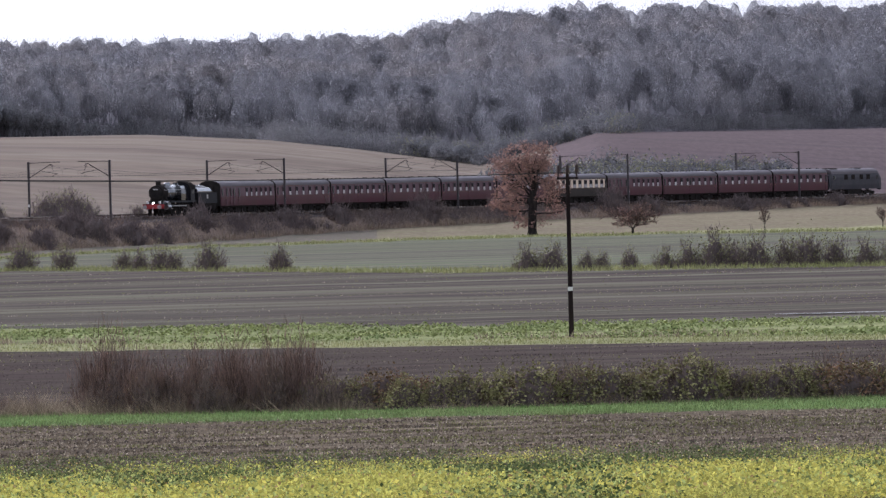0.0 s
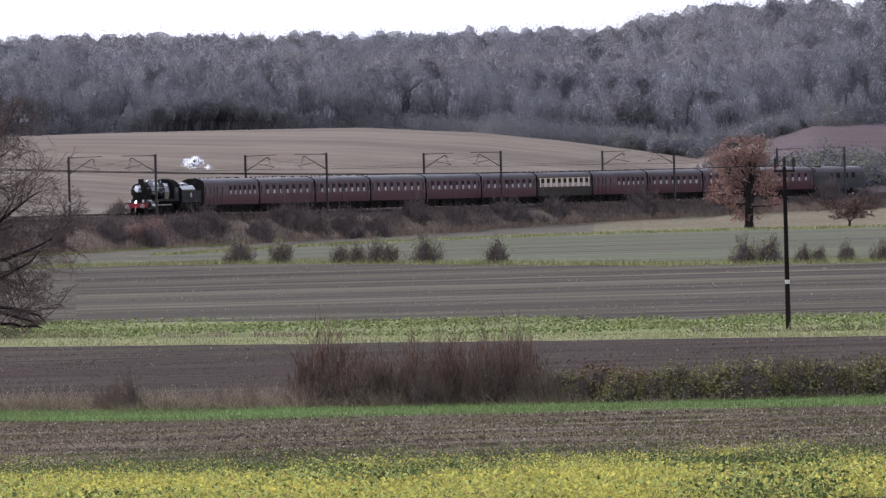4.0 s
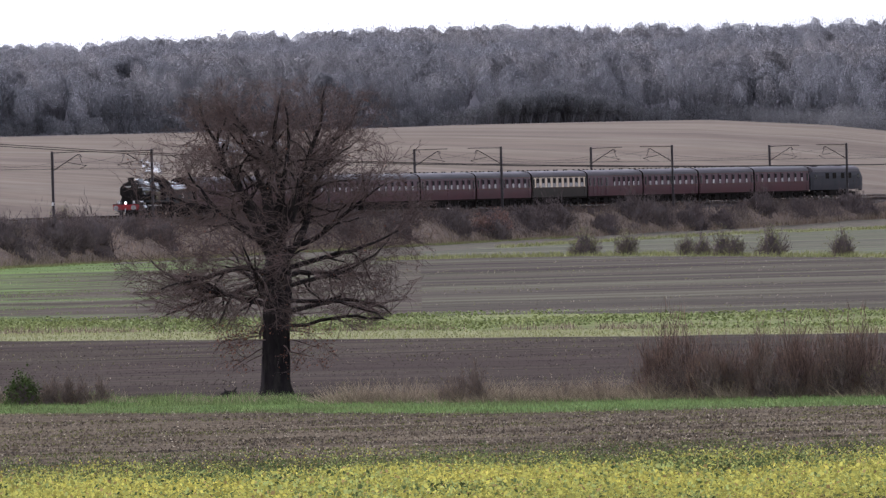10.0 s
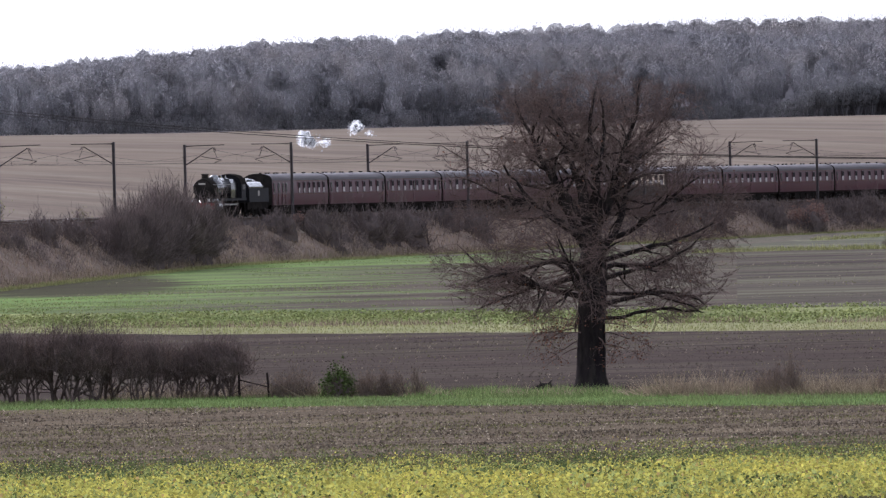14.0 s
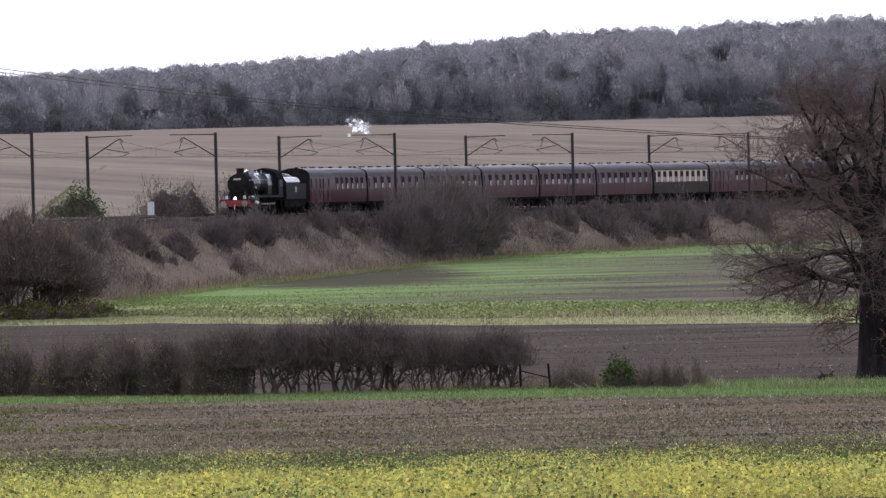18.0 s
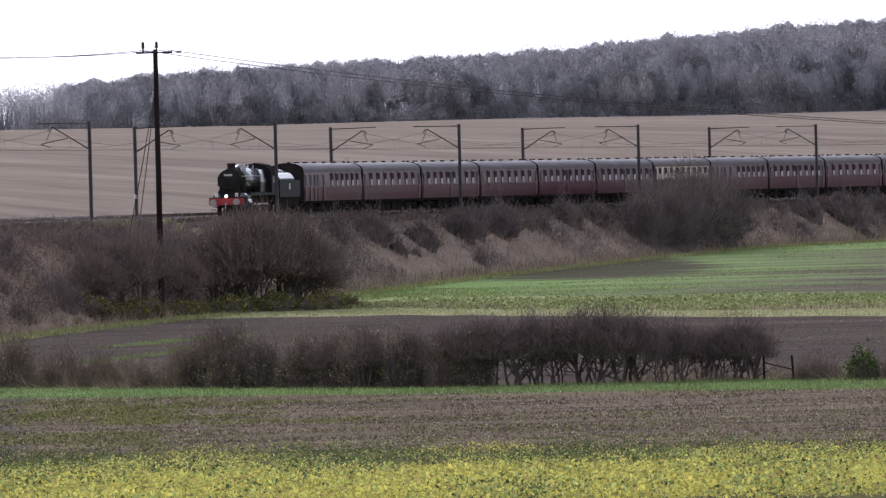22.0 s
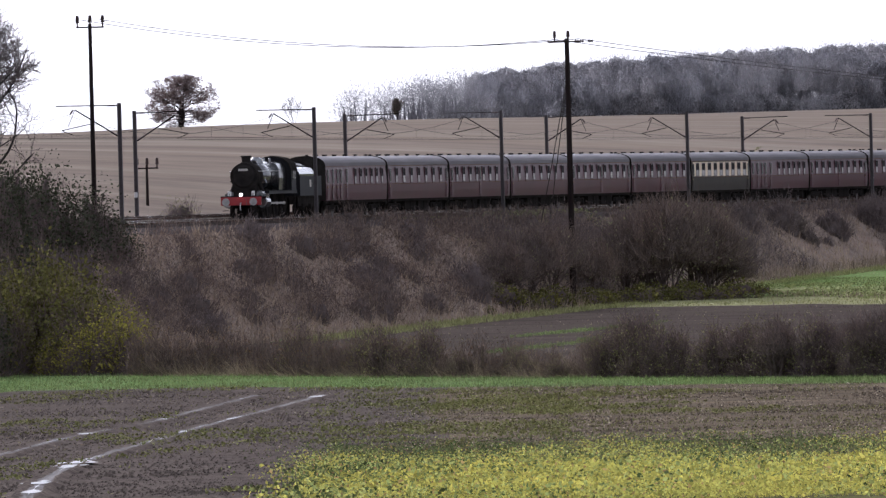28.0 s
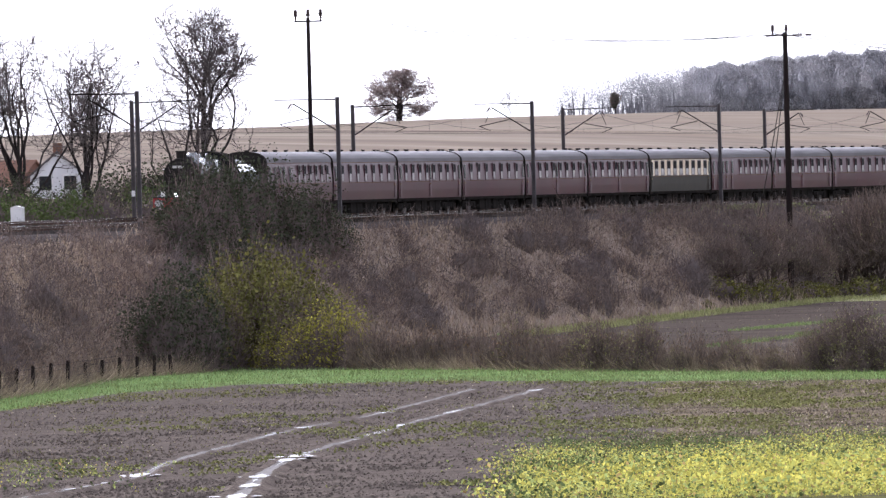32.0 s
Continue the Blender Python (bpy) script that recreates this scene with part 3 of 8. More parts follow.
def extrude(bm, section, y0, y1, slot=0, caps=True):
    """A closed section in x and z, drawn out along y."""
    a = [bm.verts.new((x, y0, z)) for x, z in section]
    b = [bm.verts.new((x, y1, z)) for x, z in section]
    n = len(section)
    for i in range(n):
        bm.faces.new((a[i], a[(i + 1) % n], b[(i + 1) % n], b[i])).material_index = slot
    if caps:
        bm.faces.new(a[::-1]).material_index = slot
        bm.faces.new(b).material_index = slot


def barrel(bm, p0, p1, r0, r1=None, seg=14, slot=0):
    """A round bar or cone between two points."""
    r1 = r0 if r1 is None else r1
    p0, p1 = Vector(p0), Vector(p1)
    w = (p1 - p0).normalized()
    u = w.cross(Vector((0, 0, 1)) if abs(w.z) < 0.9 else Vector((1, 0, 0))).normalized()
    v = w.cross(u)
    a, b = [], []
    for i in range(seg):
        t = 2 * math.pi * i / seg
        e = u * math.cos(t) + v * math.sin(t)
        a.append(bm.verts.new(p0 + e * r0))
        b.append(bm.verts.new(p1 + e * r1))
    for i in range(seg):
        bm.faces.new((a[i], a[(i + 1) % seg], b[(i + 1) % seg], b[i])).material_index = slot
    bm.faces.new(a[::-1]).material_index = slot
    bm.faces.new(b).material_index = slot


def turned(bm, p0, p1, radii, seg=8):
    """A turned piece: rings of given radii, evenly spaced along a line."""
    p0, p1 = Vector(p0), Vector(p1)
    w = (p1 - p0).normalized()
    u = w.cross(Vector((0, 0, 1)) if abs(w.z) < 0.9 else Vector((1, 0, 0))).normalized()
    v = w.cross(u)
    rings = []
    for i, r in enumerate(radii):
        c = p0.lerp(p1, i / (len(radii) - 1))
        rings.append([bm.verts.new(c + (u * math.cos(2 * math.pi * k / seg) + v * math.sin(2 * math.pi * k / seg)) * r) for k in range(seg)])
    for a, b in zip(rings, rings[1:]):
        for k in range(seg):
            bm.faces.new((a[k], a[(k + 1) % seg], b[(k + 1) % seg], b[k]))
    bm.faces.new(rings[0][::-1])
    bm.faces.new(rings[-1])


def one(name, material, parent, draw, label="", smooth=False):
    bm = bmesh.new()
    draw(bm)
    bmesh.ops.recalc_face_normals(bm, faces=bm.faces)
    return part(name, bm, material, parent, label, smooth)


def twin(ob, *moves):
    """More parts on the same mesh, moved by x, y, z (and turned half round if asked)."""
    for x, y, z, turn in moves:
        o = ob.copy()
        scene.collection.objects.link(o)
        o.parent = ob.parent
        o.matrix_basis = pose(x, y, z, 0, 0, turn)


def roof_arc(half, low, top, n=10):
    return [(half * math.cos(math.pi * i / n), low + (top - low) * math.sin(math.pi * i / n) ** 0.8) for i in range(n + 1)]


def wheel_mesh(name, r, parent, x, y, z, m, spokes=0):
    def draw(bm):
        if not spokes:
            barrel(bm, (-0.06, 0, 0), (0.06, 0, 0), r, seg=18)
            barrel(bm, (-0.09, 0, 0), (0.09, 0, 0), r * 0.35, seg=10)
        else:
            n = 28
            ring = []
            for i in range(n):
                t = 2 * math.pi * i / n
                c, s = math.cos(t), math.sin(t)
                ring.append([bm.verts.new((q, k * c, k * s)) for q, k in ((-0.07, r), (0.07, r), (0.07, r * 0.88), (-0.07, r * 0.88))])
            for i in range(n):
                a, b = ring[i], ring[(i + 1) % n]
                for k in range(4):
                    bm.faces.new((a[k], a[(k + 1) % 4], b[(k + 1) % 4], b[k]))
            for i in range(spokes):
                t = 2 * math.pi * i / spokes
                barrel(bm, (0, 0, 0), (0, r * 0.92 * math.cos(t), r * 0.92 * math.sin(t)), 0.045, seg=4)
            barrel(bm, (-0.12, 0, 0), (0.12, 0, 0), r * 0.2, seg=10)
            box(bm, -0.05, 0.05, -0.35, 0.35, -r * 0.86, -r * 0.55)
    o = one(name, m, parent, draw)
    o.matrix_basis = pose(x, y, z)
    return o


def bogie(parent, y, m=None):
    b = one("bogie", M_soot, parent, lambda bm: (box(bm, -1.12, -0.98, y - 1.9, y + 1.9, 0.42, 0.72), box(bm, 0.98, 1.12, y - 1.9, y + 1.9, 0.42, 0.72), box(bm, -1.1, 1.1, y - 0.3, y + 0.3, 0.5, 0.85), box(bm, -1.2, -1.0, y - 1.5, y - 1.1, 0.3, 0.62), box(bm, -1.2, -1.0, y + 1.1, y + 1.5, 0.3, 0.62), box(bm, 1.0, 1.2, y - 1.5, y - 1.1, 0.3, 0.62), box(bm, 1.0, 1.2, y + 1.1, y + 1.5, 0.3, 0.62)))
    for dy in (-1.3, 1.3):
        for x in (-0.78, 0.78):
            wheel_mesh("wheel", 0.457, b, x, y + dy, 0.457, M_tyre)
    return b


def coach(name, label, body_m, panel_m, windows, doors, length=19.66):
    """A corridor coach: shell, roof, windows with sliding vents, doors, gangways, bogies, roof ventilators."""
    ob = new(name)
    L = length / 2
    side = [(-1.33, 1.0), (-1.365, 1.5), (-1.38, 2.02), (-1.36, 2.5), (-1.3, 3.22), (1.3, 3.22), (1.36, 2.5), (1.38, 2.02), (1.365, 1.5), (1.33, 1.0)]
    one("body", body_m, ob, lambda bm: extrude(bm, side, -L, L))
    if panel_m:
        one("upper_panel", panel_m, ob, lambda bm: (box(bm, -1.386, -1.3, -L + 0.6, L - 0.6, 2.05, 3.12), box(bm, 1.3, 1.386, -L + 0.6, L - 0.6, 2.05, 3.12)), "cream upper side panel")
    one("roof", M_roof, ob, lambda bm: extrude(bm, roof_arc(1.34, 3.2, 3.86, 12), -L - 0.02, L + 0.02), smooth=False)
    one("lining", M_lining, ob, lambda bm: (box(bm, -1.388, -1.37, -L + 0.05, L - 0.05, 1.98, 2.005), box(bm, -1.345, -1.305, -L + 0.05, L - 0.05, 3.165, 3.19)), "thin yellow lining")
    for s in (-1, 1):
        one("roof_end", M_soot, ob, lambda bm: extrude(bm, [(x * 1.012, z + 0.015) for x, z in roof_arc(1.34, 3.18, 3.87, 12)], s * (L + 0.02), s * (L + 0.1)))
        one("end_wall", M_soot, ob, lambda bm: box(bm, -1.35, 1.35, s * (L + 0.01) - 0.04, s * (L + 0.01) + 0.04, 1.02, 3.22))
        one("gangway", M_soot, ob, lambda bm: box(bm, -0.5, 0.5, s * L, s * (L + 0.27), 1.2, 3.35))
        for x in (-0.87, 0.87):
            one("buffer", M_soot, ob, lambda bm: (barrel(bm, (x, s * L, 1.05), (x, s * (L + 0.22), 1.05), 0.09, seg=8), barrel(bm, (x, s * (L + 0.2), 1.05), (x, s * (L + 0.24), 1.05), 0.22, seg=12)))
        bogie(ob, s * (L - 3.0))
    one("solebar", M_soot, ob, lambda bm: (box(bm, -1.3, -1.2, -L, L, 0.8, 1.02), box(bm, 1.2, 1.3, -L, L, 0.8, 1.02)))
    one("footboard", M_soot, ob, lambda bm: (box(bm, -1.42, -1.28, -L + 1, L - 1, 0.86, 0.9), box(bm, 1.28, 1.42, -L + 1, L - 1, 0.86, 0.9)))
    # battery boxes, more and lower than needed, stand in for shade below the coach
    for y in (-3.3, -1.5, 0.9, 2.9):
        one("battery_box", M_soot, ob, lambda bm: box(bm, -1.15, 1.15, y - 0.8, y + 0.8, 0.22, 0.8))
    # underframe, its middle box deepened to darken the gap above the rails
    one("underframe", M_soot, ob, lambda bm: (box(bm, -0.6, 0.6, -L + 0.4, L - 0.4, 0.2, 1.0), box(bm, -1.1, -1.0, -4.4, 4.4, 0.4, 0.5), box(bm, 1.0, 1.1, -4.4, 4.4, 0.4, 0.5)))
    for y, w in windows:
        for s in (-1, 1):
            x = s * 1.402
            f = one("window", M_frame, ob, lambda bm: (box(bm, min(x, x - s * 0.05), max(x, x - s * 0.05), y - w / 2 - 0.05, y + w / 2 + 0.05, 2.02, 2.1), box(bm, min(x, x - s * 0.05), max(x, x - s * 0.05), y - w / 2 - 0.05, y + w / 2 + 0.05, 3.0, 3.07), box(bm, min(x, x - s * 0.05), max(x, x - s * 0.05), y - w / 2 - 0.05, y - w / 2, 2.1, 3.0), box(bm, min(x, x - s * 0.05), max(x, x - s * 0.05), y + w / 2, y + w / 2 + 0.05, 2.1, 3.0)))
            xi = s * 1.389
            # lower pane, coloured as if daylight came through from the far side
            one("pane", M_glass, f, lambda bm: box(bm, xi - 0.006, xi + 0.006, y - w / 2, y + w / 2, 2.1, 2.52))
            one("vent_pane", M_vent, f, lambda bm: box(bm, xi - 0.008, xi + 0.008, y - w * 0.48, y + w * 0.48, 2.52, 3.0))
    for y in doors:
        for s in (-1, 1):
            x0, x1 = (s * 1.385, s * 1.4) if s > 0 else (s * 1.4, s * 1.385)
            d = one("door", body_m, ob, lambda bm: box(bm, x0, x1, y - 0.33, y + 0.33, 1.08, 2.04))
            one("door_window", M_dark_glass, d, lambda bm: box(bm, x0, x1, y - 0.22, y + 0.22, 2.12, 2.98))
            one("door_handle", M_brass, d, lambda bm: box(bm, x0 - 0.03, x1 + 0.03, y + 0.24, y + 0.29, 1.8, 1.9))
    n = 6
    first = None
    for i in range(n):
        for x in (-0.2, 0.2):
            y = -L + 1.2 + i * (2 * L - 3.4) / (n - 1) + (0.9 if x > 0 else 0) + 0.5 * math.sin(7.0 * i + 3.0 * x)
            if first is None:
                first = one("ventilator", M_soot, ob, lambda bm: (box(bm, -0.07, 0.07, -0.09, 0.09, -0.06, 0.09), box(bm, -0.1, 0.1, -0.12, 0.12, 0.09, 0.13)))
                first.matrix_basis = pose(x, y, 3.83)
            else:
                twin(first, (x, y, 3.83, 0))
    return tagged(ob, label, "railway coach", "coaches of the train")


OPEN_BAYS = [(-7.6 + 2.17 * i, 0.72) for i in range(8)]
SEVEN = [(-7.2 + 2.4 * i, 0.7) for i in range(7)]
BRAKE = [(-8.3 + 1.75 * i, 0.58) for i in range(6)]
SALOON = [(-8.0 + 2.0 * i, 1.0) for i in range(9)]
M_TYPES = [
    coach("coach", "maroon brake coach with guard's doors and few windows", M_maroon, None, BRAKE, [3.2, 5.0, 6.1, 7.6, 9.2]),
    coach("coach", "maroon corridor coach with seven windows each side", M_maroon, None, SEVEN, [-9.2, 9.2]),
    coach("coach", "maroon open coach with eight windows each side", M_maroon, None, OPEN_BAYS, [-9.2, 9.2, 0.0]),
    coach("coach", "umber and cream saloon coach with nine wide windows", M_umber, M_cream, SALOON, [-9.3, 9.3]),
]


def marshal():
    kinds = [0, 1, 2, 1, 2, 2, 3, 0, 2, 1, 1]
    used = set()
    for i, k in enumerate(kinds):
        ob = M_TYPES[k] if k not in used else copy_thing(M_TYPES[k], Matrix())
        used.add(k)
        VEHICLES.append((ob, -20.2 * (i + 0.5), 6.8))


marshal()


# the steam locomotive and its tender
SPIN = []
DRIVER = 0.915


def locomotive():
    ob = new("steam_locomotive")
    # local y runs forwards; the buffer beam stands at 6.1
    one("frames", M_soot, ob, lambda bm: (box(bm, -0.62, -0.56, -5.4, 6.0, 0.65, 1.35), box(bm, 0.56, 0.62, -5.4, 6.0, 0.65, 1.35)))
    one("running_plate", M_tank, ob, lambda bm: (box(bm, -1.3, 1.3, -5.3, 3.6, 1.66, 1.72), box(bm, -1.3, 1.3, 4.6, 6.0, 1.36, 1.42), box(bm, -1.3, -1.26, -5.3, 3.6, 1.52, 1.7), box(bm, 1.26, 1.3, -5.3, 3.6, 1.52, 1.7), box(bm, -1.3, 1.3, 3.55, 3.62, 1.5, 1.72)))
    one("buffer_beam", M_red, ob, lambda bm: box(bm, -1.28, 1.28, 6.0, 6.1, 0.85, 1.36), "red buffer beam")
    for x in (-0.87, 0.87):
        one("buffer", M_red, ob, lambda bm: (barrel(bm, (x, 6.1, 1.06), (x, 6.4, 1.06), 0.14, 0.11, 10), barrel(bm, (x, 6.4, 1.06), (x, 6.55, 1.06), 0.08, seg=8)))
        one("buffer_head", M_steel, ob, lambda bm: barrel(bm, (x, 6.55, 1.06), (x, 6.6, 1.06), 0.24, seg=16), "polished steel buffer head")
    one("screw_coupling", M_steel, ob, lambda bm: (barrel(bm, (0, 6.1, 0.98), (0, 6.35, 0.95), 0.05, seg=6), barrel(bm, (0, 6.35, 0.95), (0, 6.38, 0.55), 0.04, seg=6)))
    one("smokebox", M_soot, ob, lambda bm: (barrel(bm, (0, 3.1, 2.62), (0, 5.05, 2.62), 0.86, seg=28), box(bm, -0.7, 0.7, 3.4, 4.9, 1.35, 2.1)), smooth=False)
    d = one("smokebox_door", M_soot, ob, lambda bm: (barrel(bm, (0, 5.05, 2.62), (0, 5.2, 2.62), 0.74, 0.62, 24), barrel(bm, (0, 5.2, 2.62), (0, 5.26, 2.62), 0.62, 0.2, 24), barrel(bm, (0, 5.24, 2.62), (0, 5.36, 2.62), 0.05, seg=6), box(bm, 0.55, 0.85, 5.1, 5.16, 2.85, 2.92), box(bm, 0.55, 0.85, 5.1, 5.16, 2.3, 2.37)))
    one("number_plate", M_plate, d, lambda bm: (box(bm, -0.3, 0.3, 5.24, 5.3, 2.98, 3.12)), "pale number bar on the smokebox door")
    one("handrail", M_steel, ob, lambda bm: (barrel(bm, (-0.93, -2.6, 2.95), (-0.93, 4.9, 2.95), 0.022, seg=5), barrel(bm, (0.93, -2.6, 2.95), (0.93, 4.9, 2.95), 0.022, seg=5)))
    one("boiler", M_black, ob, lambda bm: barrel(bm, (0, -1.2, 2.66), (0, 3.1, 2.62), 0.9, 0.82, 28), smooth=True)
    for y in (-1.1, 0.3, 1.7, 3.04):
        one("boiler_band", M_black, ob, lambda bm: barrel(bm, (0, y, 2.64), (0, y + 0.06, 2.64), 0.92 - 0.02 * (y + 1.2), seg=28))
    fb = [(-0.98, 1.75), (-1.02, 2.5), (-0.98, 3.1), (-0.8, 3.42), (-0.4, 3.52), (0.4, 3.52), (0.8, 3.42), (0.98, 3.1), (1.02, 2.5), (0.98, 1.75)]
    one("firebox", M_black, ob, lambda bm: extrude(bm, fb, -3.6, -1.1))
    one("chimney", M_soot, ob, lambda bm: (barrel(bm, (0, 4.15, 3.42), (0, 4.15, 3.55), 0.42, 0.3, 18), barrel(bm, (0, 4.15, 3.55), (0, 4.15, 3.86), 0.28, 0.3, 18), barrel(bm, (0, 4.15, 3.86), (0, 4.15, 3.93), 0.36, 0.33, 18)))
    one("dome", M_black, ob, lambda bm: (barrel(bm, (0, 1.0, 3.4), (0, 1.0, 3.7), 0.42, 0.38, 18), barrel(bm, (0, 1.0, 3.7), (0, 1.0, 3.83), 0.38, 0.2, 18)))
    one("top_feed", M_black, ob, lambda bm: (box(bm, -0.28, 0.28, 2.2, 2.55, 3.4, 3.62), barrel(bm, (-0.3, 2.4, 3.5), (-0.92, 2.5, 2.2), 0.05, seg=6)))
    for x in (-0.18, 0.18):
        one("safety_valve", M_black, ob, lambda bm: barrel(bm, (x, -2.3, 3.5), (x, -2.3, 3.78), 0.08, 0.06, 8))
    one("whistle", M_brass, ob, lambda bm: barrel(bm, (0.5, -3.3, 3.45), (0.5, -3.3, 3.7), 0.04, seg=6))
    cab = [(-1.3, 1.7), (-1.3, 2.95), (-1.12, 3.4), (-0.7, 3.72), (0, 3.86), (0.7, 3.72), (1.12, 3.4), (1.3, 2.95), (1.3, 1.7)]
    one("cab", M_tank, ob, lambda bm: extrude(bm, cab, -5.1, -3.6))
    one("cab_roof", M_soot, ob, lambda bm: extrude(bm, [(-1.34, 2.95), (-1.15, 3.45), (-0.72, 3.77), (0, 3.92), (0.72, 3.77), (1.15, 3.45), (1.34, 2.95), (1.3, 2.95), (1.12, 3.41), (0.7, 3.73), (0, 3.87), (-0.7, 3.73), (-1.12, 3.41), (-1.3, 2.95)], -5.5, -3.5))
    for s in (-1, 1):
        one("cab_window", M_dark_glass, ob, lambda bm: box(bm, s * 1.31 - 0.01, s * 1.31 + 0.01, -4.9, -3.9, 2.4, 2.95))
        c = one("cylinder", M_black, ob, lambda bm: (barrel(bm, (s * 1.05, 3.6, 1.0), (s * 1.05, 4.75, 1.02), 0.36, seg=18), barrel(bm, (s * 0.95, 3.5, 1.5), (s * 0.95, 4.85, 1.52), 0.22, seg=14), box(bm, min(s * 0.7, s * 1.3), max(s * 0.7, s * 1.3), 3.65, 4.7, 1.0, 1.55)))
        one("cylinder_cover", M_steel, c, lambda bm: barrel(bm, (s * 1.05, 4.75, 1.02), (s * 1.05, 4.85, 1.02), 0.3, seg=16))
        one("steam_pipe", M_soot, ob, lambda bm: barrel(bm, (s * 0.75, 4.0, 2.3), (s * 1.0, 4.1, 1.6), 0.13, seg=8))
        one("slide_bar", M_steel, ob, lambda bm: (box(bm, s * 1.05 - 0.04, s * 1.05 + 0.04, 2.3, 3.65, 1.13, 1.2), box(bm, s * 1.05 - 0.04, s * 1.05 + 0.04, 2.3, 3.65, 0.82, 0.88)))
        one("lamp_bracket", M_soot, ob, lambda bm: box(bm, s * 0.75 - 0.03, s * 0.75 + 0.03, 5.95, 6.02, 1.42, 1.6))
        one("headlamp", M_lamp, ob, lambda bm: (box(bm, s * 0.75 - 0.09, s * 0.75 + 0.09, 5.86, 6.02, 1.44, 1.72)), "white painted oil headlamp")
        one("front_step", M_soot, ob, lambda bm: box(bm, s * 1.1 - 0.15, s * 1.1 + 0.15, 5.3, 5.7, 0.5, 0.55))
        one("cab_step", M_soot, ob, lambda bm: (box(bm, s * 1.2 - 0.1, s * 1.2 + 0.1, -5.2, -4.8, 0.5, 0.55), box(bm, s * 1.2 - 0.02, s * 1.2 + 0.02, -5.1, -4.9, 0.5, 1.66)))
        for y in (-3.0, -0.6, 1.55):
            w = wheel_mesh("driving_wheel", DRIVER, ob, s * 0.77, y, DRIVER, M_soot, 19)
            SPIN.append((w, s * 0.77, y, DRIVER, DRIVER, 0.0))
        for y in (3.1, 5.1):
            wheel_mesh("bogie_wheel", 0.5, ob, s * 0.75, y, 0.5, M_soot, 10)
        rod = one("coupling_rod", M_steel, ob, lambda bm: (box(bm, -0.03, 0.03, -3.1, 1.65, -0.06, 0.06), *(barrel(bm, (-0.05, y, 0), (0.05, y, 0), 0.11, seg=10) for y in (-3.0, -0.6, 1.55))))
        rod.matrix_basis = pose(s * 0.98, 0, DRIVER)
        SPIN.append((rod, s * 0.98, 0, DRIVER, DRIVER, 0.33))
    one("headlight", M_beam, ob, lambda bm: barrel(bm, (0.0, 6.1, 1.5), (0.0, 6.16, 1.5), 0.09, seg=12), "bright electric headlight")
    one("headlight_case", M_soot, ob, lambda bm: box(bm, -0.13, 0.13, 5.92, 6.1, 1.38, 1.64))
    VEHICLES.append((tagged(ob, "black steam locomotive with a red buffer beam and lit headlight", "locomotive"), 14.1, 3.6))

    td = new("tender")
    tank = [(-1.27, 1.35), (-1.27, 2.6), (1.27, 2.6), (1.27, 1.35)]
    one("tank", M_tank, td, lambda bm: extrude(bm, tank, -3.55, 3.3))
    for s in (-1, 1):
        one("curved_coping", M_black, td, lambda bm: extrude(bm, [(s * 1.27, 2.72), (s * 1.19, 2.85), (s * 1.03, 3.08), (s * 0.92, 3.15), (s * 0.85, 3.1), (s * 0.85, 2.6), (s * 1.26, 2.6)], -1.6, 3.3), "glossy curved upper side")
    one("coal", M_coal, td, coal_heap)
    one("side_crest", M_plate, td, lambda bm: (box(bm, -1.285, -1.272, -0.25, 0.25, 1.9, 2.35)), "small faded crest on the tender side")
    one("tender_frame", M_soot, td, lambda bm: (box(bm, -1.15, -1.08, -3.5, 3.4, 0.7, 1.3), box(bm, 1.08, 1.15, -3.5, 3.4, 0.7, 1.3), box(bm, -1.25, 1.25, -3.6, 3.4, 1.28, 1.36)))
    one("rear_ladder", M_soot, td, lambda bm: (box(bm, -0.5, -0.46, -3.62, -3.58, 1.3, 3.2), box(bm, -0.1, -0.06, -3.62, -3.58, 1.3, 3.2)))
    for y in (-2.3, 0.0, 2.3):
        for s in (-1, 1):
            wheel_mesh("wheel", 0.65, td, s * 0.77, y, 0.65, M_soot, 12)
            one("axlebox", M_soot, td, lambda bm: box(bm, min(s * 1.1, s * 1.3), max(s * 1.1, s * 1.3), y - 0.2, y + 0.2, 0.5, 0.85))
    VEHICLES.append((tagged(td, "black six-wheeled tender heaped with coal", "tender"), 4.35, 2.3))


def coal_heap(bm):
    rng = random.Random(5)
    for _ in range(90):
        x, y = rng.uniform(-0.85, 0.85), rng.uniform(-1.2, 3.0)
        z = 3.0 + 0.35 * (1 - (x / 0.9) ** 2)
        s = rng.uniform(0.1, 0.24)
        v = [bm.verts.new((x + s * rng.uniform(0.6, 1.2) * a, y + s * rng.uniform(0.6, 1.2) * b, z + s * rng.uniform(0.5, 1) * c)) for a, b, c in ((1, 0, 0), (-1, 0, 0), (0, 1, 0), (0, -1, 0), (0, 0, 1), (0, 0, -1))]
        for i, j, k in ((0, 2, 4), (2, 1, 4), (1, 3, 4), (3, 0, 4), (2, 0, 5), (1, 2, 5), (3, 1, 5), (0, 3, 5)):
            bm.faces.new((v[i], v[j], v[k]))


locomotive()


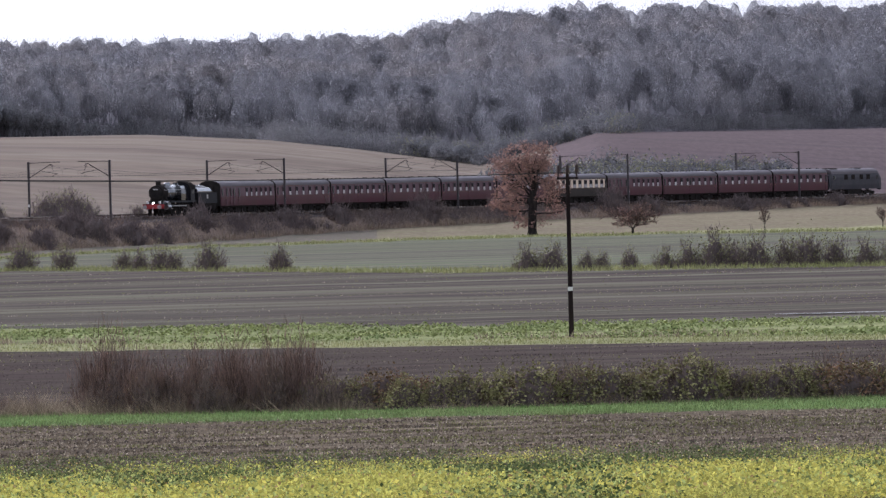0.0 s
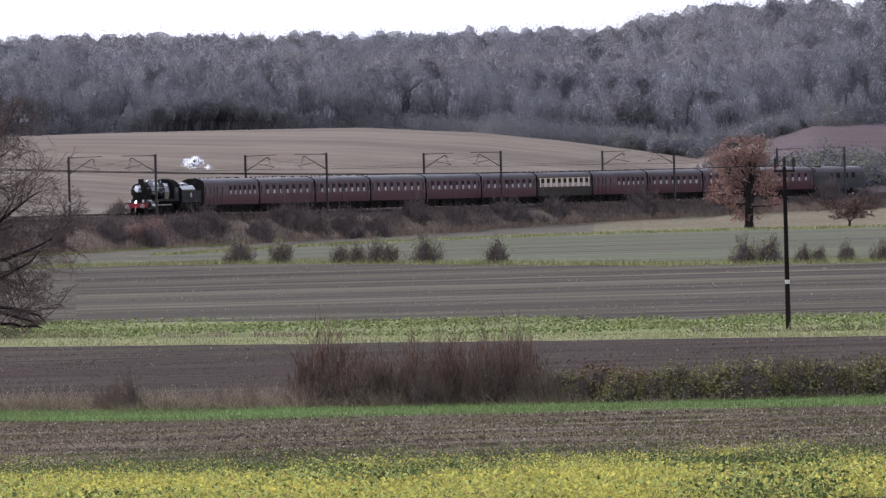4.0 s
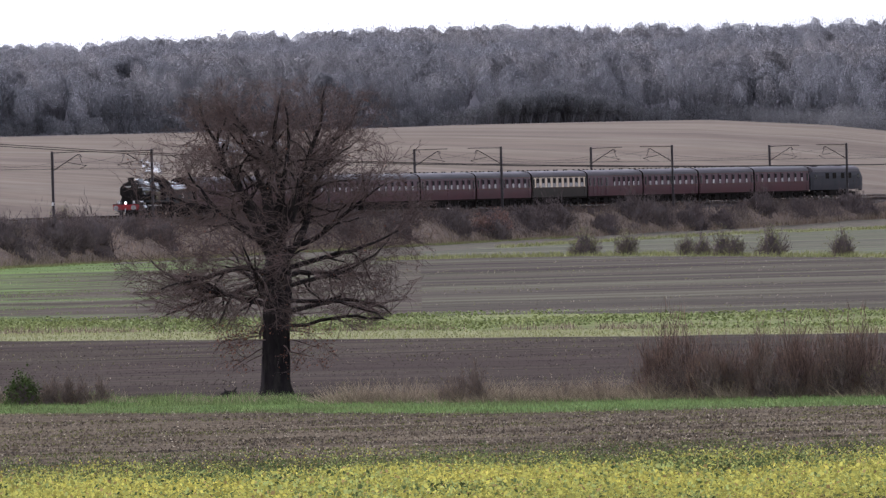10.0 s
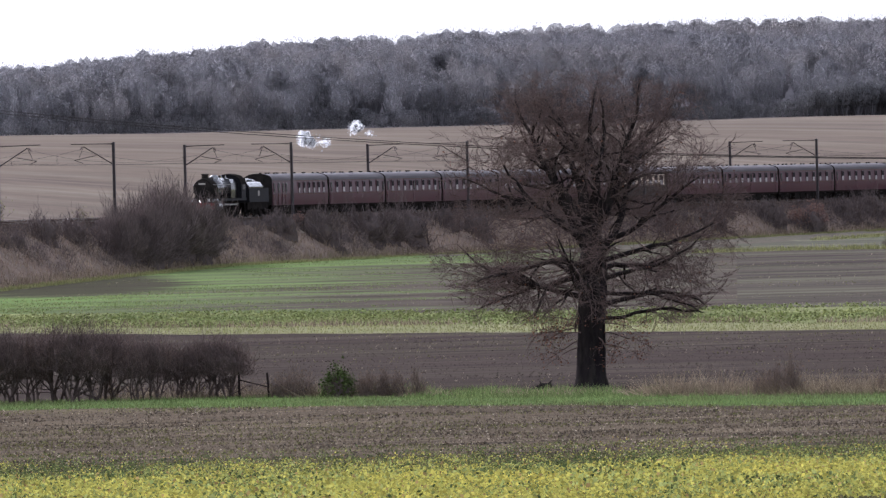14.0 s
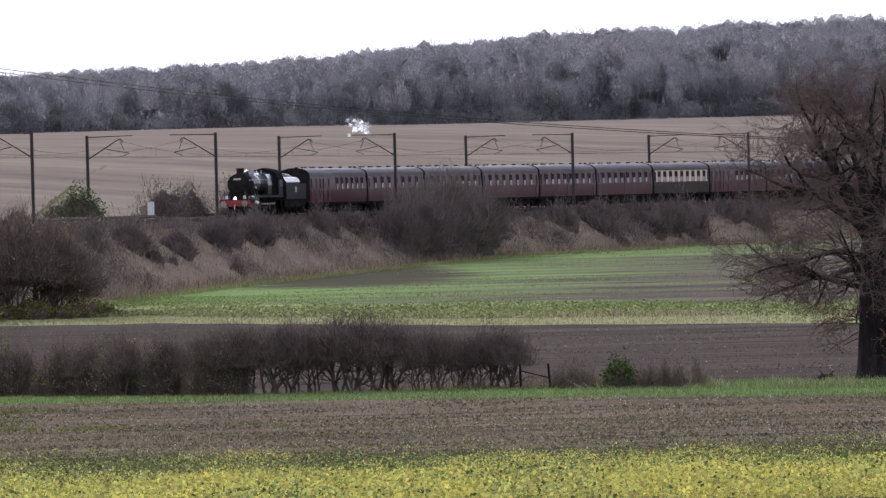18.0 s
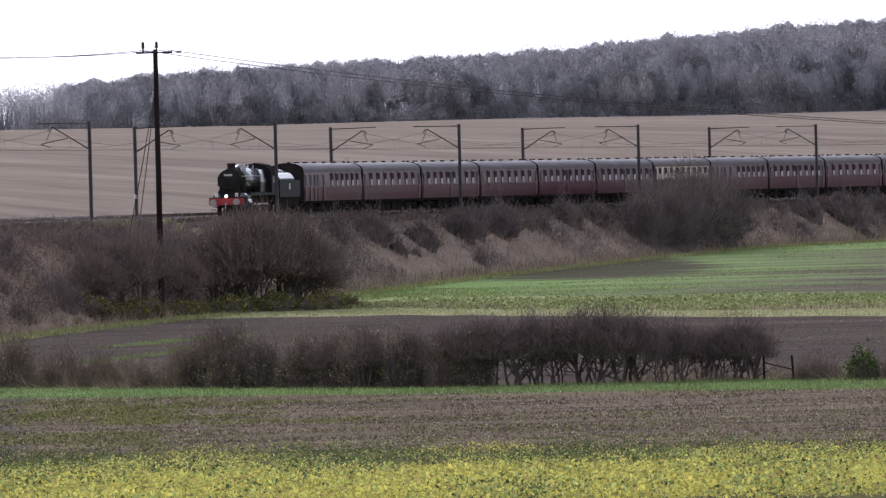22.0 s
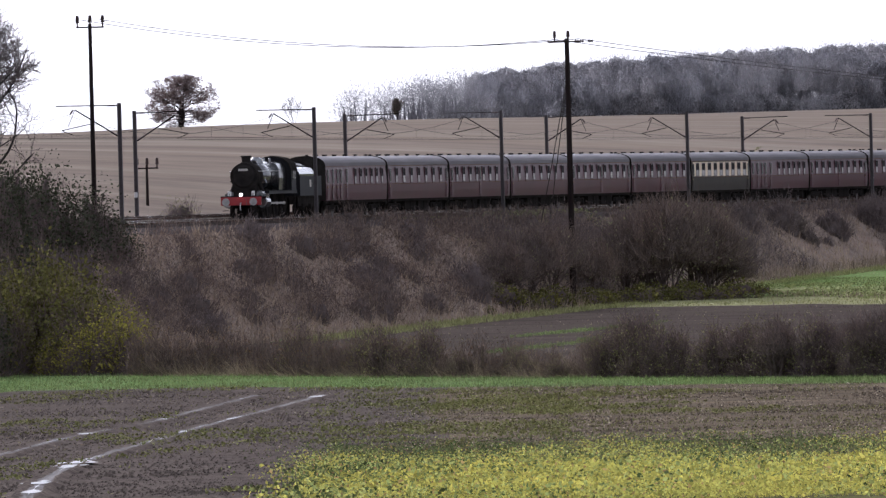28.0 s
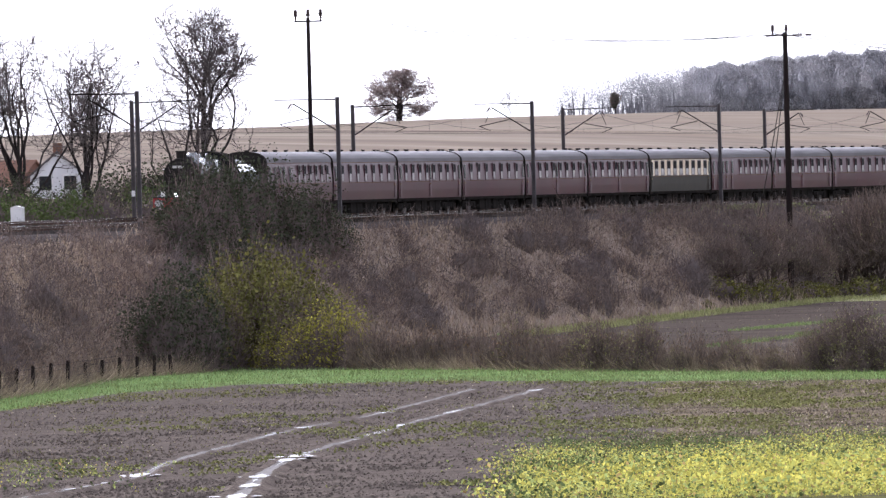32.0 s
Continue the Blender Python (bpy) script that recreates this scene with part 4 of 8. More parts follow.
def diesel():
    ob = new("diesel_locomotive")
    L = 9.4
    side = [(-1.3, 1.0), (-1.36, 1.6), (-1.36, 2.6), (-1.25, 3.1), (1.25, 3.1), (1.36, 2.6), (1.36, 1.6), (1.3, 1.0)]

    def shell(bm):
        rows = []
        for y, cut in ((-L, 0.0), (-L + 0.15, 0.55), (-L + 0.9, 1.0), (L - 0.9, 1.0), (L - 0.15, 0.55), (L, 0.0)):
            rows.append([bm.verts.new((x * (0.94 if cut < 1 else 1), y, z if z < 2.3 else 2.3 + (z - 2.3) * (0.25 + 0.75 * cut))) for x, z in side])
        for a, b in zip(rows, rows[1:]):
            for i in range(len(side)):
                j = (i + 1) % len(side)
                bm.faces.new((a[i], a[j], b[j], b[i]))
        bm.faces.new(rows[0][::-1])
        bm.faces.new(rows[-1])
    one("body", M_diesel, ob, shell)
    one("roof", M_roof, ob, lambda bm: extrude(bm, roof_arc(1.26, 3.08, 3.8, 10), -L + 0.9, L - 0.9))
    one("roof_grille", M_soot, ob, lambda bm: (box(bm, -0.6, 0.6, 5.0, 7.2, 3.72, 3.86), box(bm, -0.5, 0.5, -4.0, -2.0, 3.72, 3.86)))
    for s in (-1, 1):
        one("windscreen", M_dark_glass, ob, lambda bm: (box(bm, -1.05, -0.08, s * (L - 0.62) - 0.02, s * (L - 0.62) + 0.02, 2.55, 2.95), box(bm, 0.08, 1.05, s * (L - 0.62) - 0.02, s * (L - 0.62) + 0.02, 2.55, 2.95)))
        bogie(ob, s * 5.4)
        for y in (L - 1.6, -L + 1.6):
            one("cab_window", M_dark_glass, ob, lambda bm: box(bm, s * 1.365 - 0.01, s * 1.365 + 0.01, y - 0.35, y + 0.35, 2.3, 2.8))
        for y in (-4.5, -2.0, 1.0, 3.6):
            one("side_grille", M_soot, ob, lambda bm: box(bm, s * 1.365 - 0.01, s * 1.365 + 0.01, y - 0.6, y + 0.6, 2.3, 2.95))
    one("fuel_tank", M_soot, ob, lambda bm: box(bm, -1.2, 1.2, -2.4, 2.4, 0.35, 1.0))
    for s in (-1, 1):
        for x in (-0.87, 0.87):
            one("buffer", M_soot, ob, lambda bm: barrel(bm, (x, s * L, 1.05), (x, s * (L + 0.5), 1.05), 0.2, seg=10))
    VEHICLES.append((tagged(ob, "dark grey diesel locomotive coupled to the train's rear", "locomotive"), -20.2 * 11 - 10.0, 5.4))


diesel()


# steam: ragged rigid puffs that ride in the leading coach, rise over the engine and fall back along the train
PUFFS = []


def steam_puff(seed, size, count):
    """A cloud of tiny flakes, thick at its heart and ragged outside."""
    rng = np.random.default_rng(seed)
    lobes = rng.normal(size=(14, 3)) * (0.26, 0.95, 0.3)
    pick = np.minimum(rng.integers(0, 14, count), rng.integers(0, 14, count))
    c = (lobes[pick] + rng.normal(size=(count, 3)) * (0.13, 0.2, 0.13) * (0.4 + 0.09 * pick[:, None])) * size
    c[:, 0] *= min(1.0, 0.95 / np.abs(c[:, 0]).max())
    c[:, 2] *= min(1.0, 0.9 / np.abs(c[:, 2]).max())
    a = rng.normal(size=(count, 3))
    a /= np.linalg.norm(a, axis=1)[:, None]
    b = np.cross(a, rng.normal(size=(count, 3)))
    b /= np.linalg.norm(b, axis=1)[:, None]
    s = rng.uniform(0.03, 0.11, count)[:, None] * size * 0.6
    v = np.stack([c - a * s, c + b * s, c + a * s, c - b * s], 1).reshape(-1, 3)
    me = bpy.data.meshes.new("steam_puff")
    me.from_pydata(v.tolist(), [], [(4 * i, 4 * i + 1, 4 * i + 2, 4 * i + 3) for i in range(count)])
    me.materials.append(M_steam)
    ob = tagged(new("steam_puff", me), "ragged white puff of steam drifting over the train", "steam", "puffs of steam")
    PUFFS.append(ob)
    return ob


for seed, size, count in ((1, 2.1, 5200), (2, 1.7, 3600), (3, 1.3, 1300), (4, 1.8, 3600), (5, 1.6, 2400), (6, 1.1, 800)):
    steam_puff(seed, size, count)
# for each puff: when it leaves the chimney and when it has gone
PUFF_TIMES = [((4.47, 7.9), (8.28, 11.7), (12.13, 15.4)), ((3.26, 6.6), (7.4, 10.6), (11.05, 14.3), (16.5, 17.8)), ((5.35, 8.4), (9.97, 13.3), (15.75, 18.7), (19.05, 20.7))]
# a second, higher puff follows each
PUFF_TIMES += [tuple((a + 0.12, c - 0.3) for a, c in spans) for spans in PUFF_TIMES]
PUFF_LIFT = [0.0, 0.0, 0.0, 0.9, 0.8, 0.7]

# ---- plants ----
RNG = np.random.default_rng(7)


def unit(v):
    return v / np.maximum(np.linalg.norm(v, axis=-1, keepdims=True), 1e-9)


def blades(base, way, length, width, bend=0.0):
    """Thin pointed slivers: twigs, stalks, grass."""
    n = len(base)
    way = unit(way)
    side = unit(np.cross(way, unit(RNG.normal(size=(n, 3))))) * (np.broadcast_to(width, (n,))[:, None] / 2)
    tip = base + way * np.broadcast_to(length, (n,))[:, None]
    if bend:
        tip[:, 2] -= bend * np.broadcast_to(length, (n,))
    return np.stack([base - side, base + side, tip], axis=1)


def leaf_quads(centre, size, flat=0.5):
    n = len(centre)
    a = unit(RNG.normal(size=(n, 3)) * (1, 1, flat))
    b = unit(np.cross(a, unit(RNG.normal(size=(n, 3)))))
    s = np.broadcast_to(size, (n,))[:, None]
    return np.stack([centre - a * s * 0.5, centre + b * s * 0.34, centre + a * s * 0.5, centre - b * s * 0.34], 1)


def cloud(name, shapes, material, parent=None, label=""):
    """One mesh out of arrays of triangles or quads."""
    shapes = [s for s in shapes if len(s)]
    nv = sum(s.shape[0] * s.shape[1] for s in shapes)
    nf = sum(len(s) for s in shapes)
    me = bpy.data.meshes.new(name)
    me.vertices.add(nv)
    me.loops.add(nv)
    me.polygons.add(nf)
    me.vertices.foreach_set("co", np.concatenate([s.reshape(-1, 3) for s in shapes]).astype(np.float32).ravel())
    me.loops.foreach_set("vertex_index", np.arange(nv, dtype=np.int32))
    sizes = np.concatenate([np.full(len(s), s.shape[1]) for s in shapes])
    me.polygons.foreach_set("loop_start", np.concatenate([[0], np.cumsum(sizes)[:-1]]).astype(np.int32))
    me.polygons.foreach_set("loop_total", sizes.astype(np.int32))
    me.materials.append(material)
    me.update(calc_edges=True)
    ob = new(name, me)
    if parent:
        ob.parent = parent
    return tagged(ob, label)


def tubes(name, segs, material, parent=None, sides=6, label=""):
    """Tapered limbs: rows of start, end, start radius, end radius."""
    p0, p1 = np.array([s[0] for s in segs]), np.array([s[1] for s in segs])
    r0, r1 = np.array([s[2] for s in segs]), np.array([s[3] for s in segs])
    way = unit(p1 - p0)
    ref = np.where(np.abs(way[:, 2:3]) > 0.9, np.array([[1.0, 0, 0]]), np.array([[0, 0, 1.0]]))
    u = unit(np.cross(way, ref))
    v = np.cross(way, u)
    out = []
    for k in range(sides):
        a, b = 2 * math.pi * k / sides, 2 * math.pi * (k + 1) / sides
        ea, eb = u * math.cos(a) + v * math.sin(a), u * math.cos(b) + v * math.sin(b)
        out.append(np.stack([p0 + ea * r0[:, None], p0 + eb * r0[:, None], p1 + eb * r1[:, None], p1 + ea * r1[:, None]], 1))
    return cloud(name, out, material, parent, label)


def grow(rng, start, way, length, radius, level, segs, tips, spec):
    """A branching limb; spec: levels, pieces, wander, children, spread, shrink, rise."""
    levels, pieces, wander, kids, spread, shrink, rise = spec
    p, d, r = np.array(start, float), unit(np.array(way, float)), radius
    step = length / pieces
    for i in range(pieces):
        d = unit(d + rng.normal(size=3) * wander + np.array([0, 0, rise[min(level, len(rise) - 1)]]) / pieces)
        q = p + d * step
        r2 = max(r * (0.86 if i < pieces - 1 else 0.7), 0.004)
        segs.append((p.copy(), q.copy(), r, r2, level))
        p, r = q, r2
        if level < levels:
            n = kids[min(level, len(kids) - 1)]
            count = n // pieces + (1 if rng.random() < (n % pieces) / pieces else 0)
            if i == pieces - 1:
                count += 1
            for _ in range(count):
                side = unit(np.cross(d, rng.normal(size=3)))
                k = unit(d * (1 - spread) + side * spread * rng.uniform(0.7, 1.2))
                grow(rng, p, k, length * shrink * rng.uniform(0.7, 1.15), r * rng.uniform(0.5, 0.72), level + 1, segs, tips, spec)
    if level >= levels - 1:
        tips.append((p, d))


def dome(n, rx, ry, h, low=0.0, shell=0.5):
    """Points in a rounded clump, thicker towards its outside."""
    d = unit(RNG.normal(size=(n, 3)))
    d[:, 2] = np.abs(d[:, 2])
    r = shell + (1 - shell) * RNG.random(n) ** 0.5
    az, el = np.arctan2(d[:, 1], d[:, 0]), np.arcsin(np.clip(d[:, 2], -1, 1))
    a, b, c = RNG.uniform(0, 6.28, 3)
    r *= 1 + 0.16 * np.sin(2 * az + a) + 0.15 * np.sin(5 * az + b) * np.cos(3 * el + c) + 0.1 * np.sin(9 * az + c)
    p = d * r[:, None] * (rx, ry, h)
    p[:, 2] = low + p[:, 2] * (1 - low / h)
    return p


def inner_growth(parent, rx, ry, h, material, lift=0.0):
    """The close-grown inside of a bush: a ragged, lobed heap of twigs, coloured dark for inner shade."""
    ring, tiers = 18, 9
    seed = RNG.uniform(0, 90)
    verts, faces = [], []
    for j in range(tiers):
        el = -0.25 + (math.pi / 2 + 0.25) * j / (tiers - 1)
        for i in range(ring):
            az = 2 * math.pi * (i + 0.5 * (j % 2)) / ring
            d = Vector((math.cos(az) * math.cos(el), math.sin(az) * math.cos(el), math.sin(el)))
            r = 0.95 + 0.28 * noise.noise(d * 1.9 + Vector((seed, 0, 0))) + 0.3 * noise.noise(d * 4.5 + Vector((0, seed, 0))) + 0.16 * noise.noise(d * 10 + Vector((0, 0, seed)))
            verts.append((d.x * rx * r, d.y * ry * r, lift + d.z * h * r))
    for j in range(tiers - 1):
        for i in range(ring):
            a, c = j * ring + i, j * ring + (i + 1) % ring
            faces.append((a, c, c + ring, a + ring))
    me = bpy.data.meshes.new("inner_growth")
    me.from_pydata(verts, [], faces)
    me.materials.append(material)
    me.polygons.foreach_set("use_smooth", [True] * len(faces))
    new("inner_growth", me).parent = parent


def shrub(name, rx, ry, h, stems, twigs, material, label, category, thick=0.03, upright=0.6, leaf=None, leaf_count=0, leaf_size=0.1, low=0.0, group="", core=None, fill=0.7):
    """A bare or half-bare bush: stems out of its base, twigs all over, leaves where it has some; core: its close inner growth."""
    ob = new(name)
    if core:
        inner_growth(ob, rx * fill, ry * fill, h * fill, core)
    q = dome(stems, rx, ry, h, 0, 0.55)
    foot = RNG.normal(size=(stems, 3)) * (rx * 0.3, ry * 0.3, 0)
    foot[:, 2] = -0.15
    cloud("bush_frame", [blades(foot, q - foot, np.linalg.norm(q - foot, axis=1), thick * 2)], material, ob)
    f = 0.35 + 0.65 * RNG.random(twigs)
    i = RNG.integers(0, stems, twigs)
    at = foot[i] + (q[i] - foot[i]) * f[:, None] + RNG.normal(size=(twigs, 3)) * (rx * 0.1, ry * 0.1, h * 0.06)
    at[:, 2] = np.maximum(at[:, 2], low)
    way = unit(q[i] - foot[i]) + RNG.normal(size=(twigs, 3)) * 0.5 + np.array([0, 0, upright])
    cloud("twig_mass", [blades(at, way, h * RNG.uniform(0.1, 0.26, twigs), thick)], material, ob)
    if leaf:
        c = dome(leaf_count, rx, ry, h, 0.1 * h, 0.6) + RNG.normal(size=(leaf_count, 3)) * 0.06 * h
        c[:, 2] = np.maximum(c[:, 2], 0.05)
        cloud("foliage", [leaf_quads(c, leaf_size * RNG.uniform(0.6, 1.4, leaf_count))], leaf, ob)
    return tagged(ob, label, category, group)


def scatter(count, b0, b1, d0, d1):
    """Points on the land between two bearings and two edges (functions of the bearing)."""
    b = RNG.uniform(b0, b1, count)
    g = np.linspace(b0, b1, 160)
    lo, hi = np.interp(b, g, [d0(q) for q in g]), np.interp(b, g, [d1(q) for q in g])
    toe = np.interp(b, g, [edges(q)[9] for q in g])
    d = lo + (hi - lo) * RNG.random(count)
    out = np.stack([d * np.sin(np.radians(b)), d * np.cos(np.radians(b)), np.interp(d, PD, PZ)], 1)
    for i in np.nonzero(d > toe - 1)[0]:
        out[i] = on(b[i], d[i])
    return out, b


# the wood on the hill
def tree_height(b):
    return lerp(b, [-10, -8.5, -5, 0, 3], [7.2, 8.5, 12.0, 12.6, 12.4])


def crown_mass(name, heads, material):
    """The close inner twigs of far trees: a lobed, uneven head for each."""
    ring, tiers = 12, 7
    verts, faces = [], []
    for base, w, h in heads:
        k0 = len(verts)
        seed = RNG.uniform(0, 90)
        for j in range(tiers):
            el = -1.0 + (math.pi / 2 + 1.0) * j / (tiers - 1)
            for i in range(ring):
                az = 2 * math.pi * (i + 0.5 * (j % 2)) / ring
                d = Vector((math.cos(az) * math.cos(el), math.sin(az) * math.cos(el), math.sin(el)))
                r = 0.7 + 0.18 * noise.noise(d * 1.6 + Vector((seed, 0, 0))) + 0.2 * noise.noise(d * 3.6 + Vector((0, seed, 0))) + 0.12 * noise.noise(d * 8 + Vector((0, 0, seed)))
                verts.append((base[0] + d.x * w * r, base[1] + d.y * w * r, base[2] + h * 0.56 + d.z * h * 0.44 * r))
        for j in range(tiers - 1):
            for i in range(ring):
                a, c = k0 + j * ring + i, k0 + j * ring + (i + 1) % ring
                faces.append((a, c, c + ring, a + ring))
    me = bpy.data.meshes.new(name)
    me.from_pydata(verts, [], faces)
    me.materials.append(material)
    me.polygons.foreach_set("use_smooth", [True] * len(faces))
    return new(name, me)


def far_wood():
    """Bare round-headed trees on the hill: trunks, and heads of fine twigs, in haze-paled colours."""
    twigs, trunks, edge = [], [], []
    spots, heads = [], ([], [])
    for _ in range(3000):
        b = RNG.uniform(-9.75, 3.2)
        if b < -9.2 and RNG.random() > 0.12 + (b + 9.75) / 0.6:
            continue
        f = RNG.random() ** 1.15
        near = ridge_dist(b) + 3
        spots.append((b, near + (crest_dist(b) + 50 - near) * f, tree_height(b) * RNG.uniform(0.86, 1.0) * (0.62 + 0.38 * min(1.0, f / 0.12)), 0))
    for _ in range(110):
        b = RNG.normal(-2.28, 0.26)
        spots.append((b, ridge_dist(b) - RNG.uniform(0, 14), max(2.0, 5.6 - 9.0 * abs(b + 2.28) ** 1.5 + RNG.normal() * 0.4), 1))
    for _ in range(420):
        b = RNG.uniform(-8.9, 3.2)
        h = RNG.uniform(2.2, 4.6)
        heads[0].append((np.array(on(b, ridge_dist(b) + RNG.uniform(2, 14))) - np.array([0, 0, h * 0.25]), h * RNG.uniform(0.4, 0.7), h))
    for b, d, h, dark in spots:
        base = np.array(on(b, d))
        w = h * RNG.uniform(0.22, 0.36)
        thin_end = b < RNG.normal(-9.12, 0.16) and not dark
        n = 4 if thin_end else 110
        e = unit(RNG.normal(size=(11, 3)))
        e[:, 2] = np.where(e[:, 2] < -0.3, -e[:, 2], e[:, 2])
        knob = e * RNG.uniform(0.45, 0.78, (11, 1))
        c = knob[RNG.integers(0, 11, n)] + RNG.normal(size=(n, 3)) * (0.2, 0.2, 0.16)
        c *= np.minimum(1.0, 0.93 / np.maximum(np.linalg.norm(c, axis=1), 0.1))[:, None]
        c = c * (w, w, h * 0.42) + base + np.array([0, 0, h * 0.57])
        m = 260 if thin_end else 90
        e = unit(RNG.normal(size=(m, 3)) * (1, 1, 0.8) + np.array([0, 0, 0.0 if thin_end else 0.7]))
        tip = e * RNG.uniform(0.3 if thin_end else 0.85, 1.0, (m, 1)) * (w, w, h * 0.42) + base + np.array([0, 0, h * 0.57])
        (edge if dark or thin_end else twigs).append(blades(tip, e + RNG.normal(size=(m, 3)) * 0.3 + np.array([0, 0, 0.6]), h * RNG.uniform(0.03, 0.09, m), 0.06))
        (edge if dark else twigs).append(leaf_quads(c, h * RNG.uniform(0.024, 0.05, n), 1.0))
        if not thin_end and (dark or b > -9.05):
            heads[dark].append((base, w, h))
        m = 5
        foot = np.repeat(base[None], m, 0)
        top = base + dome(m, w * 0.7, w * 0.7, h * 0.75, h * 0.4, 0.6)
        trunks.append(blades(foot, top - foot, np.linalg.norm(top - foot, axis=1), 0.24))
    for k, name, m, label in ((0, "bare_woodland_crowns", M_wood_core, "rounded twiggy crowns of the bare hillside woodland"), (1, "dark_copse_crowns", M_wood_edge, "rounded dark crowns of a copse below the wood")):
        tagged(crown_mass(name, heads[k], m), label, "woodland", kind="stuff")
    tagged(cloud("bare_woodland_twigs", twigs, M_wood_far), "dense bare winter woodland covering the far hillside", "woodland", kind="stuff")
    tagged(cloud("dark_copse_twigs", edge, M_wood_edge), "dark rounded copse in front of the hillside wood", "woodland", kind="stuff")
    tagged(cloud("bare_woodland_trunks", trunks, M_wood_trunk), "tree trunks of the bare hillside woodland, greyed by painted haze", "woodland", kind="stuff")


# the yellowing crop, the stubble and the grass verge in front
def crop_open(b, d):
    """How thick the crop stands: thin and patchy in the wet corner by the tracks."""
    x, y = plan(b, d)
    n = noise.noise((x * 0.06, y * 0.06, 1)) + 0.5 * noise.noise((x * 0.3, y * 0.2, 2))
    edge = -9.98 + 0.0012 * (d - 260) + 0.22 * n
    full = min(1.0, max(0.0, (b - edge) / 0.4 + 0.5 + 0.5 * noise.noise((x * 0.5, y * 0.2, 3))))
    patch = 0.22 * min(1.0, max(0.0, noise.noise((x * 0.1, y * 0.05, 9)) * 3 - 0.35 + 0.4 * n)) * min(1.0, max(0.0, abs(b + 11.15) - 0.45))
    return max(full, patch)


def lumps(p, size):
    """Little four-sided clods."""
    n = len(p)
    s = RNG.uniform(0.4, 1.0, n) * size
    up = p + np.stack([RNG.normal(size=n) * s * 0.3, RNG.normal(size=n) * s * 0.3, s * RNG.uniform(0.25, 0.7, n)], 1)
    ring = [p + np.stack([np.cos(a) * s, np.sin(a) * s, -0.02 + 0 * s], 1) for a in (0.3, 1.9, 3.4, 5.0)]
    return [np.stack([ring[k], ring[(k + 1) % 4], up], 1) for k in range(4)]


def streak(p, across, along, seed):
    return np.array([noise.noise((x * across, y * along, seed)) for x, y, _ in p])


def crop_rows():
    n = 78000
    p, b = scatter(n, -13.2, 2.9, lambda q: 219.0, lambda q: E_crop(q) + 14)
    dist = np.hypot(p[:, 0], p[:, 1])
    keep = np.array([crop_open(b[i], dist[i]) for i in range(n)]) > RNG.random(n)
    edge = np.array([E_crop(q) for q in b])
    fade = np.clip((edge + 14 - dist) / 50, 0.05, 1)
    gaps = streak(p, 0.12, 0.07, 51) + 0.7 * streak(p, 0.7, 0.3, 52) > -0.34
    hold = keep & gaps & (RNG.random(n) < fade)
    p, near = p[hold], np.clip((edge - dist)[hold] / 70, 0, 1)
    n = len(p)
    tone = streak(p, 0.22, 0.05, 5) + 0.5 * streak(p, 0.9, 0.2, 6) + RNG.normal(size=n) * 0.3 + 0.85 * near - 0.33 - 0.3 * np.clip((-8.2 - b[hold]) / 0.9, 0, 1)
    k = 9
    big = np.repeat(RNG.uniform(0.6, 1.35, n) * (0.7 + 0.45 * near), k)
    c = np.repeat(p, k, 0) + RNG.normal(size=(n * k, 3)) * (0.14, 0.14, 0) * big[:, None] + np.array([0, 0, 1]) * (RNG.uniform(0.02, 0.3, n * k) * big)[:, None]
    size = RNG.uniform(0.035, 0.1, n * k) * big
    tone = np.repeat(tone, k) + RNG.normal(size=n * k) * 0.26
    yellow, dark = tone > 0.25, tone < -0.12
    tan = RNG.random(n * k) < 0.05
    yellow, dark, green = yellow & ~tan, dark & ~tan, ~yellow & ~dark & ~tan
    for name, pick, m, label in (("tan_crop_leaves", tan, M_tan_leaf, "withered tan leaves in the field crop"), ("yellow_crop_leaves", yellow, M_leaf_yellow, "yellowing leaves of a low field crop"), ("green_crop_leaves", green, M_leaf_green, "green leaves of a low field crop"), ("dark_crop_leaves", dark, M_dark_leaf, "dark green leaves low in the field crop")):
        tagged(cloud(name, [leaf_quads(c[pick], size[pick], 0.75)], m), label, "crop", kind="stuff")
    n = 13000
    p, b = scatter(n, -9.9, -6.6, lambda q: E_soil(q) - 66, lambda q: E_soil(q) - 12)
    p = p[streak(p, 0.06, 0.025, 41) + 0.7 * streak(p, 0.35, 0.1, 42) > RNG.uniform(-0.1, 0.55, n) + np.clip((b + 8.6) * 0.35, 0, 1) + np.clip((-9.0 - b) * 0.6, 0, 1)]
    a = np.repeat(p, 4, 0)
    a = a + RNG.normal(size=a.shape) * (0.2, 0.2, 0) + np.array([0, 0, 1]) * RNG.uniform(0.02, 0.14, (len(a), 1))
    tagged(cloud("ragged_crop_leaves", [leaf_quads(a, RNG.uniform(0.05, 0.13, len(a)), 0.5)], M_weed), "ragged outlying patches of yellow-green crop", "crop", kind="stuff")
    # the stubble strip: clods, dead stalks, straw and thin weeds in streaks
    n = 150000
    p, b = scatter(n, -13.2, 2.9, lambda q: E_crop(q) - 14, lambda q: E_soil(q) + 1)
    p = p[(b > -9.6) | (RNG.random(n) < 0.2)]
    n = len(p)
    kind = RNG.random(n)
    weedy = streak(p, 0.03, 0.12, 5) + 0.6 * streak(p, 0.4, 0.3, 7) > 0.05
    tagged(cloud("stubble_clods", lumps(p[kind < 0.18], 0.09), M_stubble), "brown clods of soil in the stubble strip", "soil", kind="stuff")
